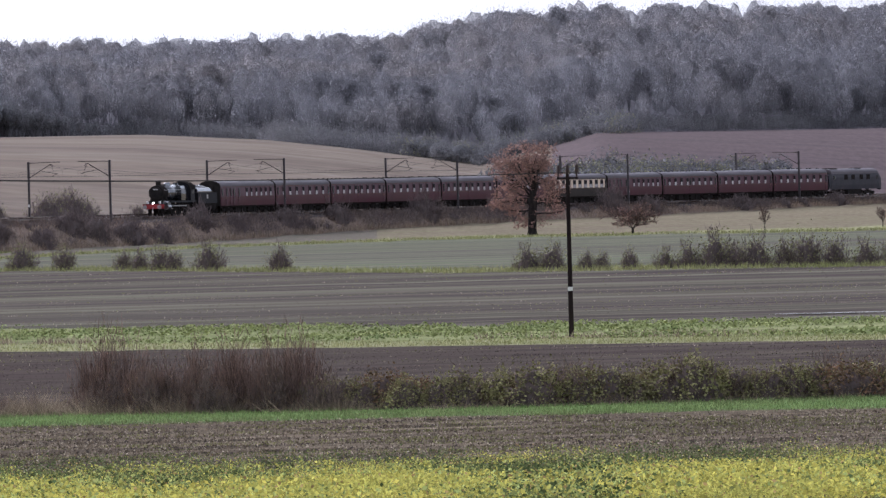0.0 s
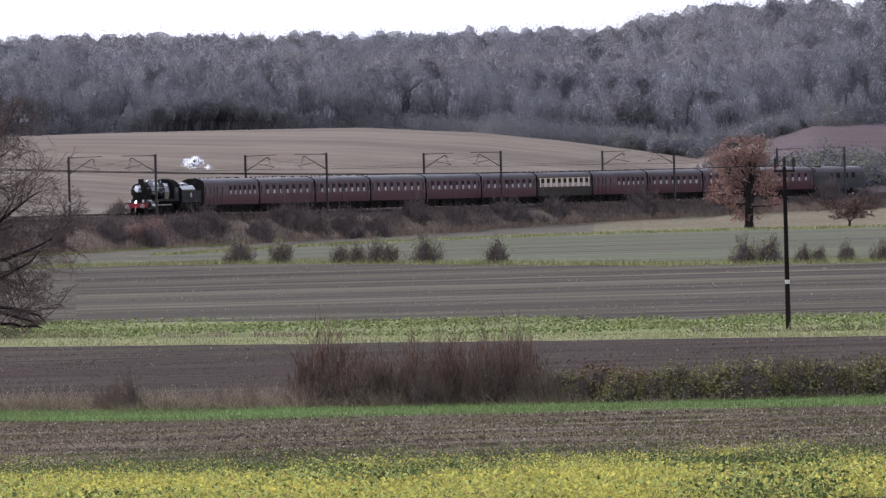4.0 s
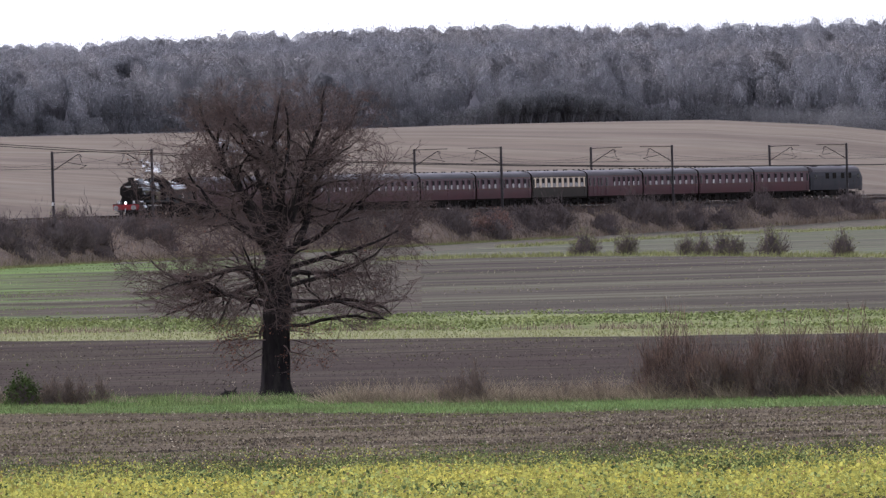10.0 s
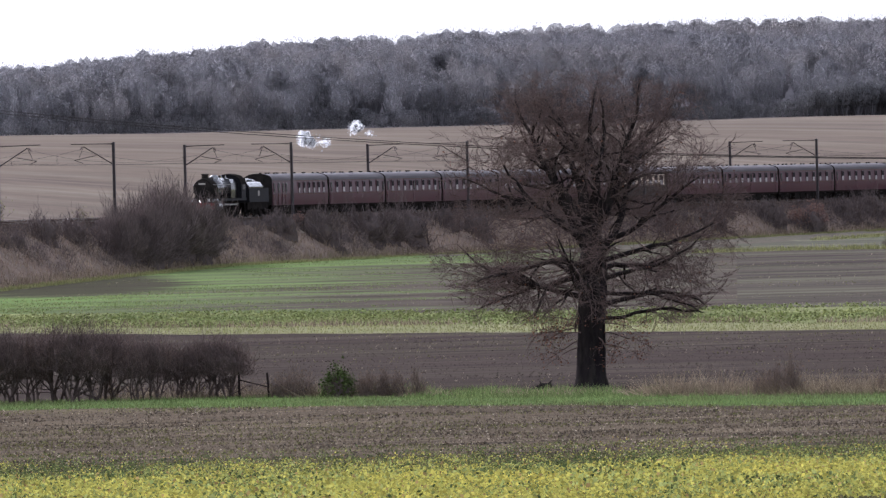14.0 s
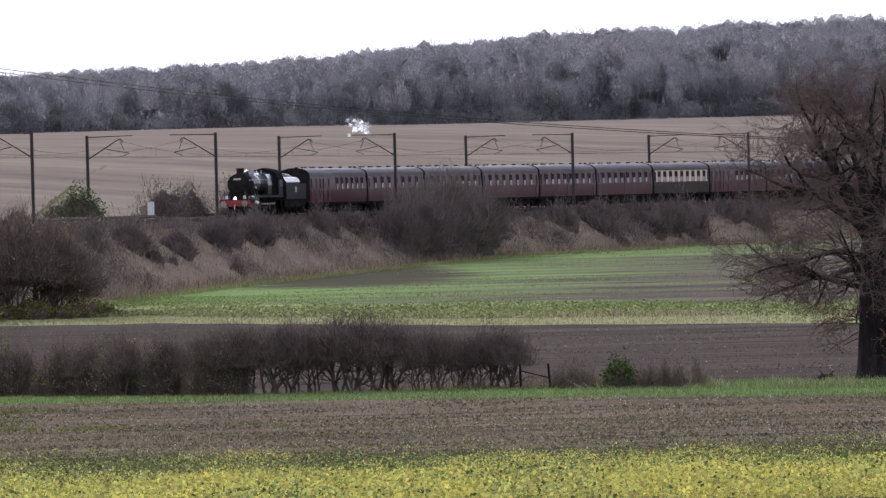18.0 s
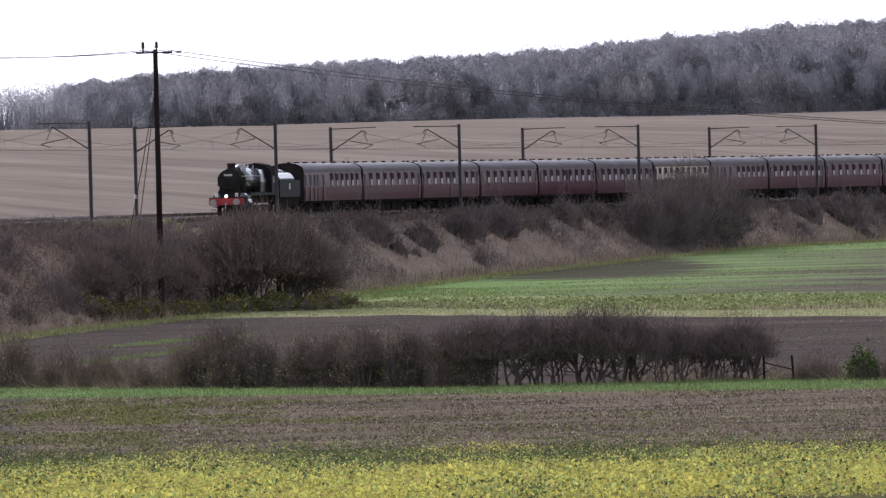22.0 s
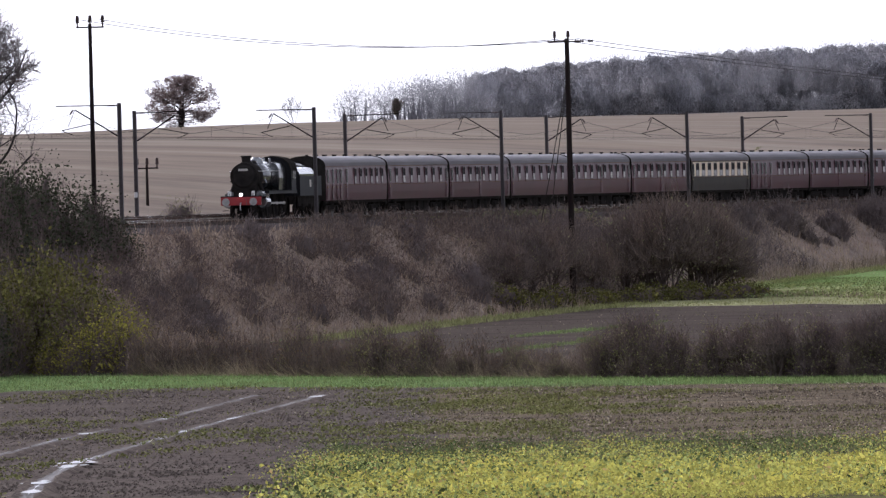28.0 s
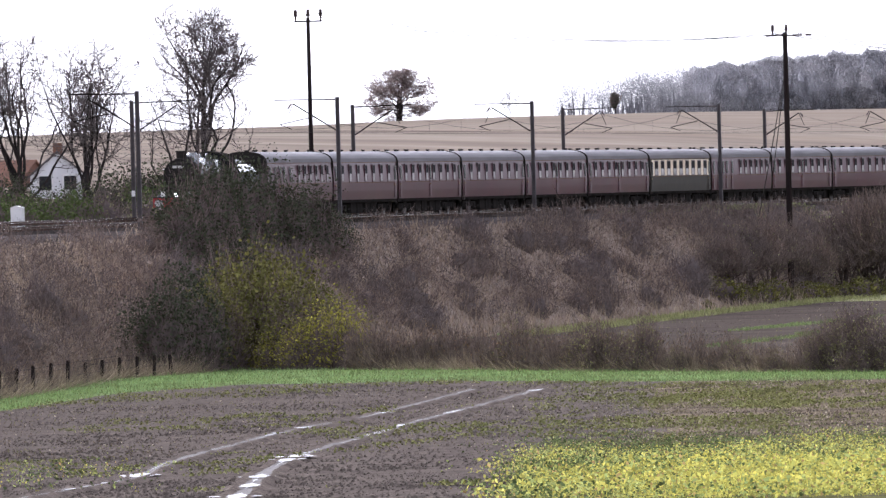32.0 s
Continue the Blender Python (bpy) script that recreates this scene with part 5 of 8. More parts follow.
    tagged(cloud("dark_clods", lumps(p[(kind > 0.18) & (kind < 0.32)], 0.085), M_soil), "dark damp clods in the stubble strip", "soil", kind="stuff")
    a = p[(kind > 0.32) & (kind < 0.52)]
    tagged(cloud("dead_stalks", [blades(a, RNG.normal(size=(len(a), 3)) * 0.6 + np.array([0, 0, 1.0]), RNG.uniform(0.04, 0.14, len(a)), 0.035)], M_stalk), "short dead stalks standing in stubble", "stubble", kind="stuff")
    a = p[(kind > 0.52) & (kind < 0.68)] + np.array([0, 0, 0.04])
    tagged(cloud("straw_litter", [leaf_quads(a, RNG.uniform(0.04, 0.1, len(a)), 0.5)], M_straw), "pale straw and stones scattered on the soil", "stubble", kind="stuff")
    a = np.repeat(p[(kind > 0.68) & weedy], 2, 0)
    a = a + RNG.normal(size=a.shape) * (0.12, 0.12, 0)
    tagged(cloud("volunteer_plants", [blades(a, RNG.normal(size=a.shape) * 0.7 + np.array([0, 0, 1.0]), RNG.uniform(0.04, 0.11, len(a)), 0.045)], M_weed), "small yellow-green weeds among the stubble", "weeds", kind="stuff")


def field_litter():
    """Clods, straw and sprouting weeds on the bare fields beyond the hedge, in lines along the drilling."""
    p, b = scatter(60000, -9.3, 2.9, lambda q: E_verge(q) + 6, lambda q: E_soil2(q) - 1)
    line = streak(p, 0.01, 0.09, 3) + 0.4 * streak(p, 0.25, 0.2, 4)
    q, qb = scatter(70000, -9.0, 2.9, lambda q: E_kale(q) + 2, lambda q: E_dark(q) - 2)
    ql = streak(q, 0.006, 0.05, 3) + 0.3 * streak(q, 0.2, 0.12, 4)
    k, qk = RNG.random(len(p)), RNG.random(len(q))
    up = np.array([0, 0, 1.0])
    tagged(cloud("field_clods", lumps(p[k < 0.45], 0.08) + lumps(q[qk < 0.12], 0.06), M_soil), "brown clods on the bare ploughed fields", "soil", kind="stuff")
    for name, m, label, sets in (("field_straw", M_straw, "pale straw in lines on the bare fields", (p[(k > 0.5) & (k < 0.62) & (line > 0)], q[(qk > 0.4) & (qk < 0.55) & (ql > 0.08)])), ("field_weeds", M_weed, "thin green weeds sprouting in lines on the bare fields", (p[(k > 0.8) & (line > 0.15)], q[(qk > 0.8) & (ql > 0.05)]))):
        tagged(cloud(name, [blades(v, RNG.normal(size=(len(v), 3)) * 0.6 + up, RNG.uniform(0.04, 0.12, len(v)), 0.055) for v in sets], m), label, "stubble", kind="stuff")


def mud_clods():
    n = 26000
    p, b = scatter(n, -13.2, -9.0, lambda q: 236.0, lambda q: E_soil(q) - 1)
    p = p[b < -9.5 + RNG.normal(size=n) * 0.3]
    tagged(cloud("mud_clods", lumps(p, 0.085), M_mud), "wet dark clods of ploughed mud", "soil", kind="stuff")
    n = 16000
    p, b = scatter(n, -13.2, -8.6, lambda q: 262.0, lambda q: E_soil(q) - 2)
    g = streak(p, 0.07, 0.02, 21) + 0.5 * streak(p, 0.5, 0.12, 22)
    p = p[g > np.where(b > -9.9, 0.0, 0.3)]
    a = np.repeat(p, 4, 0)
    a = a + RNG.normal(size=a.shape) * (0.2, 0.2, 0) + np.array([0, 0, 1]) * RNG.uniform(0.02, 0.12, (len(a), 1))
    tagged(cloud("thin_crop_leaves", [leaf_quads(a, RNG.uniform(0.05, 0.14, len(a)), 0.4)], M_weed), "thin drowned patches of yellow-green crop in the mud", "crop", kind="stuff")


def verge_grass():
    n = 80000
    p, b = scatter(n, -13.4, 2.9, lambda q: E_soil(q) - 1.5, lambda q: E_verge(q) + 3)
    way = RNG.normal(size=(n, 3)) * 0.35 + np.array([0, 0, 1.0])
    sets = [blades(p, way, RNG.uniform(0.06, 0.22, n), 0.03)]
    n = 16000
    p, b = scatter(n, -5.4, -2.9, lambda q: E_verge(q) - 2, lambda q: E_verge(q) + 16)
    p = p[(streak(p, 0.35, 0.12, 12) > -0.05 + 0.5 * (np.abs(b + 4.25) / 1.1) ** 3) | (RNG.random(n) < 0.04)]
    sets.append(blades(p, RNG.normal(size=(len(p), 3)) * 0.4 + np.array([0, 0, 1.0]), RNG.uniform(0.1, 0.42, len(p)) * (0.6 + 0.8 * np.clip(0.5 + streak(p, 0.6, 0.3, 13), 0, 1)), 0.04, 0.06))
    for mid, tilt, wide in ((592.0, 70.0, 8.0), (640.0, 60.0, 5.0)):
        n = 9000
        p, b = scatter(n, -9.05, -8.1, lambda q: mid - 24 + tilt * (q + 8.65), lambda q: mid + 24 + tilt * (q + 8.65))
        d = np.hypot(p[:, 0], p[:, 1]) - mid - tilt * (b + 8.65)
        p = p[np.abs(d) < wide * (1 + 1.2 * streak(p, 0.12, 0.05, 81)) * np.clip(1.4 - np.abs(b + 8.6) / 0.4, 0, 1) + 6 * streak(p, 0.5, 0.15, 82)]
        sets.append(blades(p, RNG.normal(size=(len(p), 3)) * 0.4 + np.array([0, 0, 1.0]), RNG.uniform(0.06, 0.2, len(p)), 0.05))
    tagged(cloud("verge_grass", sets, M_grass_blade), "bright green grass along the field edge", "grass", kind="stuff")


# broad trees: a bole, crooked boughs, branches and twigs within a head of a given shape
OAK_HEAD = (0.1, 7.0, 6.2, 7.1, 6.1, 4.9, 2.0, 2.7)


def in_crown(p, head):
    """Inside a head: middle x, half widths, middle height, reach up and down, lowest height, squareness."""
    cx, rx, ry, cz, up, down, low, power = head
    x, y, z = abs(p[0] - cx) / rx, abs(p[1]) / ry, abs(p[2] - cz) / (up if p[2] > cz else down)
    return x ** power + y ** power + z ** power < 1 + 0.3 * noise.noise((p[0] * 0.4, p[1] * 0.4, p[2] * 0.4)) and p[2] > low


def bough(rng, start, way, length, radius, level, low, segs, twigs, head=OAK_HEAD, lush=1.0, rise=0.03):
    """A crooked branch with side shoots; low: 0 for climbing boughs, 1 for those that sag."""
    step = (0.55, 0.42, 0.3, 0.24)[level]
    count = max(2, int(length / step))
    p, d, r = np.array(start, float), unit(np.array(way, float)), radius
    flip = 1
    for i in range(count):
        f = (i + 1) / count
        pull = (rise - 0.05 * low if level == 0 else rise * (1 - low) - 0.08 * low) + (0.06 if f > 0.8 else 0)
        d = unit(d + rng.normal(size=3) * (0.15, 0.2, 0.24, 0.28)[level] + np.array([0, 0, pull]))
        q = p + d * step
        if level and not in_crown(q, head):
            break
        if not level and i > 3 and not in_crown(q, head):
            segs.append((p.copy(), p + unit(d + np.array([0, 0, -0.25])) * 0.45, r, r * 0.2))
            for turn in (-1, 0, 1):
                fork = unit(d + np.cross(d, np.array([0, 0, 1.0])) * 0.7 * turn + np.array([0, 0, 0.25 - 0.5 * low]) + rng.normal(size=3) * 0.2)
                bough(rng, p, fork, rng.uniform(0.9, 1.7), max(r * 0.4, 0.012), 1, min(1.0, low * 1.4), segs, twigs, head, lush, rise)
            break
        r2 = max(radius * (1 - f ** 1.3 * 0.85), 0.008)
        segs.append((p.copy(), q.copy(), r, r2))
        p, r = q, r2
        if level < 3:
            rate = lush * (1.4, 1.1, 1.0)[level] * (1 if f > (0.3, 0.15, 0.1)[level] else 0)
            for _ in range(int(rate) + (rng.random() < rate % 1)):
                side = unit(np.cross(d, np.array([0, 0, 1.0])) * flip + rng.normal(size=3) * 0.55)
                flip = -flip
                k = unit(d * rng.uniform(0.4, 0.9) + side * rng.uniform(0.6, 1.0))
                span = rng.uniform(*((1.6, 4.0), (0.8, 1.9), (0.4, 0.95))[level]) * (1.1 - 0.4 * f)
                bough(rng, p, k, span, max(r * rng.uniform(0.4, 0.62), 0.009), level + 1, min(1.0, low * 1.4), segs, twigs, head, lush, rise)
        if level == 3 or (level == 2 and f > 0.4):
            twigs.append((p.copy(), d.copy()))


def lineside_tree(seed, label, place, size, stems, low, high, steep, head, lush, bole, group="", name="bare_tree", thick=1.0):
    """A bare tree of ascending stems out of a short or a tall bole."""
    rng = np.random.default_rng(seed)
    ob = new(name)
    segs, twigs = [], []
    for i in range(stems):
        f = i / max(1, stems - 1)
        az = 2.39996 * i + rng.uniform(-0.4, 0.4)
        el = radians(steep[0] + (steep[1] - steep[0]) * f + rng.uniform(-6, 6))
        z = low + (high - low) * f
        bough(rng, (0, 0, z), (math.cos(az) * math.cos(el), math.sin(az) * math.cos(el), math.sin(el)), (head[3] + head[4] - z) * rng.uniform(0.75, 0.95), rng.uniform(0.07, 0.11) * thick, 0, 0.0, segs, twigs, head, lush, 0.1)
    line = [(0.0, 0.0, -0.4), (0.05, 0, high * 0.3), (-0.08, 0.05, high * 0.7), (0.0, 0.0, high + 0.1)]
    rs = [bole, bole * 0.85, bole * 0.7, bole * 0.5]
    tubes("trunk", [(line[k], line[k + 1], rs[k], rs[k + 1]) for k in range(3)], M_bark, ob, 10)
    tubes("limb_frame", [q for q in segs if q[2] > 0.035], M_bark, ob, 6)
    tubes("branchwork", [(q[0], q[1], max(q[2], 0.016 / size), max(q[3], 0.014 / size)) for q in segs if q[2] <= 0.035], M_grey_branch, ob, 3)
    at, d = np.array([q[0] for q in twigs]), np.array([q[1] for q in twigs])
    cloud("twig_mass", [blades(at, unit(d + RNG.normal(size=at.shape) * 0.4), RNG.uniform(0.2, 0.6, len(at)), 0.022 / size)], M_grey_branch, ob)
    ob.matrix_basis = Matrix.Translation(on(*place) - Vector((0, 0, 0.1))) @ Matrix.Diagonal((size, size, size, 1))
    return tagged(ob, label, "tree", group)


def oak(name, seed, boughs, label, place, size, fine, leaf, leaf_rate, leaf_size, tall=1.0, sink=0.0):
    """A spreading oak: crooked boughs from a stout bole, fine twigs, and the leaves that cling to it."""
    rng = np.random.default_rng(seed)
    ob = new(name)
    segs, twigs = [], []
    for i in range(boughs):
        f = i / (boughs - 1)
        az = 2.39996 * i + rng.uniform(-0.3, 0.3)
        z = 2.9 + 4.4 * f ** 0.85
        el = radians(2 + 68 * f ** 1.6 + rng.uniform(-8, 8))
        way = (math.cos(az) * math.cos(el), math.sin(az) * math.cos(el), math.sin(el))
        bough(rng, (0.12 + 0.15 * math.cos(az), 0.15 * math.sin(az), z), way, 7.0 + rng.uniform(-0.8, 0.4), rng.uniform(0.08, 0.12) + 0.07 * f, 0, max(0.0, 0.7 - 1.2 * f), segs, twigs, OAK_HEAD, 1.12)
    for az, z in ((math.pi, 2.5), (0.1, 2.3), (2.6, 2.0), (0.5, 1.8), (3.5, 1.7), (-0.3, 2.7), (2.9, 2.9), (-0.9, 2.1), (3.9, 2.3)):
        bough(rng, (0.5 * math.cos(az), 0.5 * math.sin(az), z), (math.cos(az), math.sin(az), -0.1), 1.9, 0.035, 1, 1.0, segs, twigs, (0, 3, 3, 2, 2, 2, 0.9, 2))
    rings, verts, faces = 34, [], []
    for i in range(rings):
        z = -0.3 + 8.2 * i / (rings - 1)
        r = lerp(z, [-0.3, 0.1, 0.5, 1.2, 2.5, 3.4, 4.8, 5.6, 6.6, 7.3, 7.9], [0.88, 0.74, 0.64, 0.59, 0.57, 0.6, 0.58, 0.46, 0.32, 0.22, 0.1])
        for k in range(22):
            a = 2 * math.pi * k / 22
            cx, sx = math.cos(a), math.sin(a)
            q = r * (1 + 0.15 * noise.noise((cx * 1.6, sx * 1.6, z * 0.45)) + 0.08 * noise.noise((cx * 6, sx * 6, z * 0.9)) + (0.16 * max(0, 0.6 - z) * math.sin(5 * a + 1)))
            verts.append((cx * q + 0.03 * z, sx * q, z))
    for i in range(rings - 1):
        for k in range(22):
            a, c = i * 22 + k, i * 22 + (k + 1) % 22
            faces.append((a, c, c + 22, a + 22))
    me = bpy.data.meshes.new("trunk")
    me.from_pydata(verts, [], faces)
    me.materials.append(M_bark)
    me.polygons.foreach_set("use_smooth", [True] * len(faces))
    new("trunk", me).parent = ob
    tubes("limb_frame", [s for s in segs if s[2] > 0.035], M_bark, ob, 7)
    tubes("branchwork", [s for s in segs if s[2] <= 0.035], M_branch, ob, 3)
    at, d = np.array([q[0] for q in twigs]), np.array([q[1] for q in twigs])
    k = fine
    m = len(at) * k
    start = np.repeat(at, k, 0) + RNG.normal(size=(m, 3)) * 0.03
    way = unit(np.repeat(d, k, 0) + RNG.normal(size=(m, 3)) * 0.5)
    cloud("twig_mass", [blades(start, way, RNG.uniform(0.15, 0.5, m), 0.016 / size)], M_branch, ob)
    pick = RNG.random(m) < (leaf_rate if leaf_rate > 0.1 else np.where((start[:, 2] < 2.9) & (np.abs(start[:, 0]) < 2.6), 1.0, leaf_rate))
    c = start[pick] + RNG.normal(size=(pick.sum(), 3)) * 0.14
    cloud("dead_foliage", [leaf_quads(c, leaf_size * RNG.uniform(0.6, 1.4, len(c)))], leaf, ob)
    ob.matrix_basis = Matrix.Translation(on(*place) - Vector((0, 0, sink))) @ Matrix.Diagonal((size, size, size * tall, 1))
    return tagged(ob, label, "tree")


far_wood()
crop_rows()
field_litter()
mud_clods()
verge_grass()
oak("oak_tree", 21, 30, "large bare spreading oak with a few clinging dead leaves", (-3.73, 470), 1.0, 2, M_oak_leaf, 0.015, 0.085)
oak("rust_leaved_oak", 8, 15, "oak with rust-brown autumn leaves in the far field", (0.45, 1255), 0.79, 1, M_rust_leaf, 0.8, 0.3)
oak("ridge_oak", 31, 22, "round-headed oak with russet leaves on the skyline", (-10.54, 1310), 0.64, 1, M_far_rust, 0.75, 0.32, 0.82, 0.75)


# ---- the railway: two tracks, masts, wires ----
FAR_TRACK = -3.4


def along(side, z, s0, s1, step=4.0):
    out = []
    s = s0
    while s <= s1 + 0.01:
        x, y, h = track(s, side)
        out.append(Vector((x, y, z)))
        s += step
    return out


def ribbon(bm, line, half, height):
    """A bar of square section along a line."""
    prev = None
    for i, p in enumerate(line):
        d = (line[min(i + 1, len(line) - 1)] - line[max(i - 1, 0)]).normalized()
        n = Vector((-d.y, d.x, 0))
        ring = [bm.verts.new(p + n * a + Vector((0, 0, b))) for a, b in ((-half, 0), (half, 0), (half, height), (-half, height))]
        if prev:
            for k in range(4):
                bm.faces.new((prev[k], prev[(k + 1) % 4], ring[(k + 1) % 4], ring[k]))
        prev = ring


def wire(bm, line, r, seg=3):
    prev = None
    for i, p in enumerate(line):
        d = (line[min(i + 1, len(line) - 1)] - line[max(i - 1, 0)]).normalized()
        u = d.cross(Vector((0, 0, 1))).normalized()
        v = u.cross(d)
        ring = [bm.verts.new(p + (u * math.cos(2 * math.pi * k / seg) + v * math.sin(2 * math.pi * k / seg)) * r) for k in range(seg)]
        if prev:
            for k in range(seg):
                bm.faces.new((prev[k], prev[(k + 1) % seg], ring[(k + 1) % seg], ring[k]))
        prev = ring


def railway():
    for off, lift in ((0.0, 0.0), (FAR_TRACK, 0.26)):
        ob = tagged(new("railway_track"), "ballasted railway track with worn steel rails", "track", kind="structure")
        for g, cant in ((0.76, 0.0), (-0.76, 0.08)):
            rail = one("rail", M_rust, ob, lambda bm: ribbon(bm, along(off + g, RAIL - 0.14 + lift + cant, -900, 470), 0.03, 0.1))
            one("rail_head", M_rail, rail, lambda bm: ribbon(bm, along(off + g, RAIL - 0.04 + lift + cant, -900, 470), 0.036, 0.04), "polished rail head")
        if lift:
            one("ballast_bed", M_ballast, ob, lambda bm: ribbon(bm, along(off, RAIL - 0.45, -900, 470), 1.7, lift + 0.22))
        sl = []
        s = -800.0
        while s < 460:
            x, y, h = track(s, off)
            f, a = np.array([math.sin(h), math.cos(h), 0]), np.array([-math.cos(h), math.sin(h), 0])
            c = np.array([x, y, RAIL - 0.15 + lift])
            q = [c + f * i * 0.13 + a * j * 1.3 for i, j in ((-1, -1), (1, -1), (1, 1), (-1, 1))]
            low = [v - np.array([0, 0, 0.16]) for v in q]
            sl += [q, [q[0], q[1], low[1], low[0]], [q[2], q[3], low[3], low[2]]]
            s += 0.7
        tagged(cloud("sleepers", [np.array(sl)], M_sleeper, ob), kind="stuff")


railway()
MAST_NEAR = [-655, -592.3, -529.8, -466.4, -402.7, -340.4, -277.5, -214.0, -151.0, -88.0, -25.3, 38.0, 100.7, 162.1, 223.9, 284.8]
MAST_FAR = [-656.7, -593.5, -530.7, -466.7, -403.0, -340.3, -276.6, -213.1, -149.8, -86.1, -21.8, 42.4, 106.6, 171.2, 236.0, 300.0]


def mast(label):
    """An H-section post with a hinged cantilever; local x points to the track it serves, z is 0 at the rail."""
    ob = new("overhead_line_mast")
    one("post", M_galv, ob, lambda bm: (box(bm, -0.11, -0.09, -0.1, 0.1, -0.9, 7.35), box(bm, 0.09, 0.11, -0.1, 0.1, -0.9, 7.35), box(bm, -0.09, 0.09, -0.012, 0.012, -0.9, 7.35)))
    one("concrete_base", M_sleeper, ob, lambda bm: box(bm, -0.35, 0.35, -0.35, 0.35, -1.5, -0.55))
    # arm tubes take the near-black material to paint their backlit silhouette, not soot
    one("top_tube", M_soot, ob, lambda bm: barrel(bm, (0.13, 0, 7.2), (3.7, 0, 7.25), 0.04, seg=6))
    one("stay_tube", M_soot, ob, lambda bm: barrel(bm, (0.13, 0, 5.35), (2.6, 0, 7.0), 0.045, seg=6))
    one("registration_arm", M_soot, ob, lambda bm: (barrel(bm, (1.5, 0, 6.15), (3.4, 0, 5.75), 0.03, seg=5), barrel(bm, (3.4, 0, 5.75), (2.7, 0, 5.45), 0.022, seg=5), barrel(bm, (2.6, 0, 7.0), (3.0, 0, 6.0), 0.022, seg=5)))
    for p0, p1 in (((0.2, 0, 7.2), (0.65, 0, 7.2)), ((0.2, 0, 5.4), (0.6, 0, 5.66)), ((2.7, 0, 7.0), (2.9, 0, 6.7))):
        one("insulator", M_porcelain, ob, lambda bm: turned(bm, p0, p1, [0.04, 0.085, 0.04] * 5))
    one("number_plate", M_white, ob, lambda bm: box(bm, -0.1, 0.1, -0.15, -0.13, 1.6, 1.95), "small white plate")
    return tagged(ob, label, "railway mast", "masts of the overhead line")


def mast_height(s):
    return lerp(s, [-650, -300, 280], [0.845, 0.89, 0.95])


def masts():
    first = mast("grey steel overhead line mast with a hinged cantilever arm")
    n = 0
    for side, places in ((3.0, MAST_NEAR), (FAR_TRACK - 3.2, MAST_FAR)):
        for s in places:
            x, y, h = track(s, side)
            turn = math.degrees(-h) + (0 if side > 0 else 180)
            m = pose(x, y, RAIL, 0, 0, turn) @ Matrix.Diagonal((1, 1, mast_height(s), 1))
            if n:
                copy_thing(first, m @ Matrix.Diagonal((1, 1, 1 / first.scale[2], 1)))
            else:
                first.matrix_basis = m
            n += 1


masts()


def overhead_wires():
    for off, places in ((0.0, MAST_NEAR), (FAR_TRACK, MAST_FAR)):
        for s0, s1 in zip(places, places[1:]):
            ob = tagged(new("overhead_line_span"), "thin catenary and contact wires over the track", "wire", "spans of the overhead line")
            top, low = [], []
            k0 = mast_height(s0)
            for k in range(9):
                f = k / 8
                x, y, _ = track(s0 + (s1 - s0) * f, off)
                top.append(Vector((x, y, RAIL + k0 * (6.7 - 1.1 * 4 * f * (1 - f)))))
                low.append(Vector((x, y, RAIL + k0 * 5.4)))
            one("catenary_wire", M_wire, ob, lambda bm: wire(bm, top, 0.012))
            one("contact_wire", M_wire, ob, lambda bm: wire(bm, low, 0.012))
            for k in (1, 3, 5, 7):
                one("dropper", M_wire, ob, lambda bm: wire(bm, [top[k], low[k] + Vector((0.001, 0, 0))], 0.006))


overhead_wires()


def pole(label, b, d, height, r, arm, turn=0.0, strain=False, foot=None):
    """A creosoted pole with a crossarm and insulators; z is 0 at the ground."""
    ob = new("power_pole")
    one("shaft", M_creosote, ob, lambda bm: barrel(bm, (0, 0, -0.8), (0, 0, height - 0.15), r, r * 0.7, 12))
    one("crossarm", M_creosote, ob, lambda bm: box(bm, -0.95 if strain else -arm / 2, 0.5 if strain else arm / 2, r * 0.6, r * 0.6 + 0.12, height - 0.42, height - 0.32))
    for x, end in ((-0.9, -1.32), (0.45, 1.1), (1.1, 1.72)) if strain else ():
        one("strain_insulator", M_porcelain, ob, lambda bm: (turned(bm, (end - math.copysign(0.34 if x != 0.45 else 0.6, x), 0.2, height - 0.36), (end, 0.2, height - 0.36), [0.06, 0.13, 0.06] * 4), barrel(bm, (x, 0.2, height - 0.36), (end, 0.2, height - 0.36), 0.02, seg=5)))
    for x in (-0.85, 0.05) if strain else (-arm / 2 + 0.08, 0.0, arm / 2 - 0.08):
        one("insulator", M_porcelain, ob, lambda bm: (barrel(bm, (x, r, height - 0.34), (x, r, height + 0.05), 0.06, seg=6), *(barrel(bm, (x, r, height - 0.08 + 0.1 * k), (x, r, height - 0.01 + 0.1 * k), 0.14 - 0.012 * k, seg=8) for k in range(4)), barrel(bm, (x, r, height), (x, r, height + 0.36), 0.085, seg=8)))
    if 0.13 < r < 0.15:
        one("warning_plate", M_white, ob, lambda bm: box(bm, -r * 0.9, r * 0.9, -r - 0.03, -r * 0.7, height * 0.28, height * 0.28 + 0.22), "small pale plate")
    ob.matrix_basis = Matrix.Translation(on(b, d) if foot is None else foot) @ pose(0, 0, 0, 0, 0, turn)
    return tagged(ob, label, "power pole")


def sag(p, q, drop, n=24):
    return [p.lerp(q, k / n) - Vector((0, 0, drop * 4 * (k / n) * (1 - k / n))) for k in range(n + 1)]


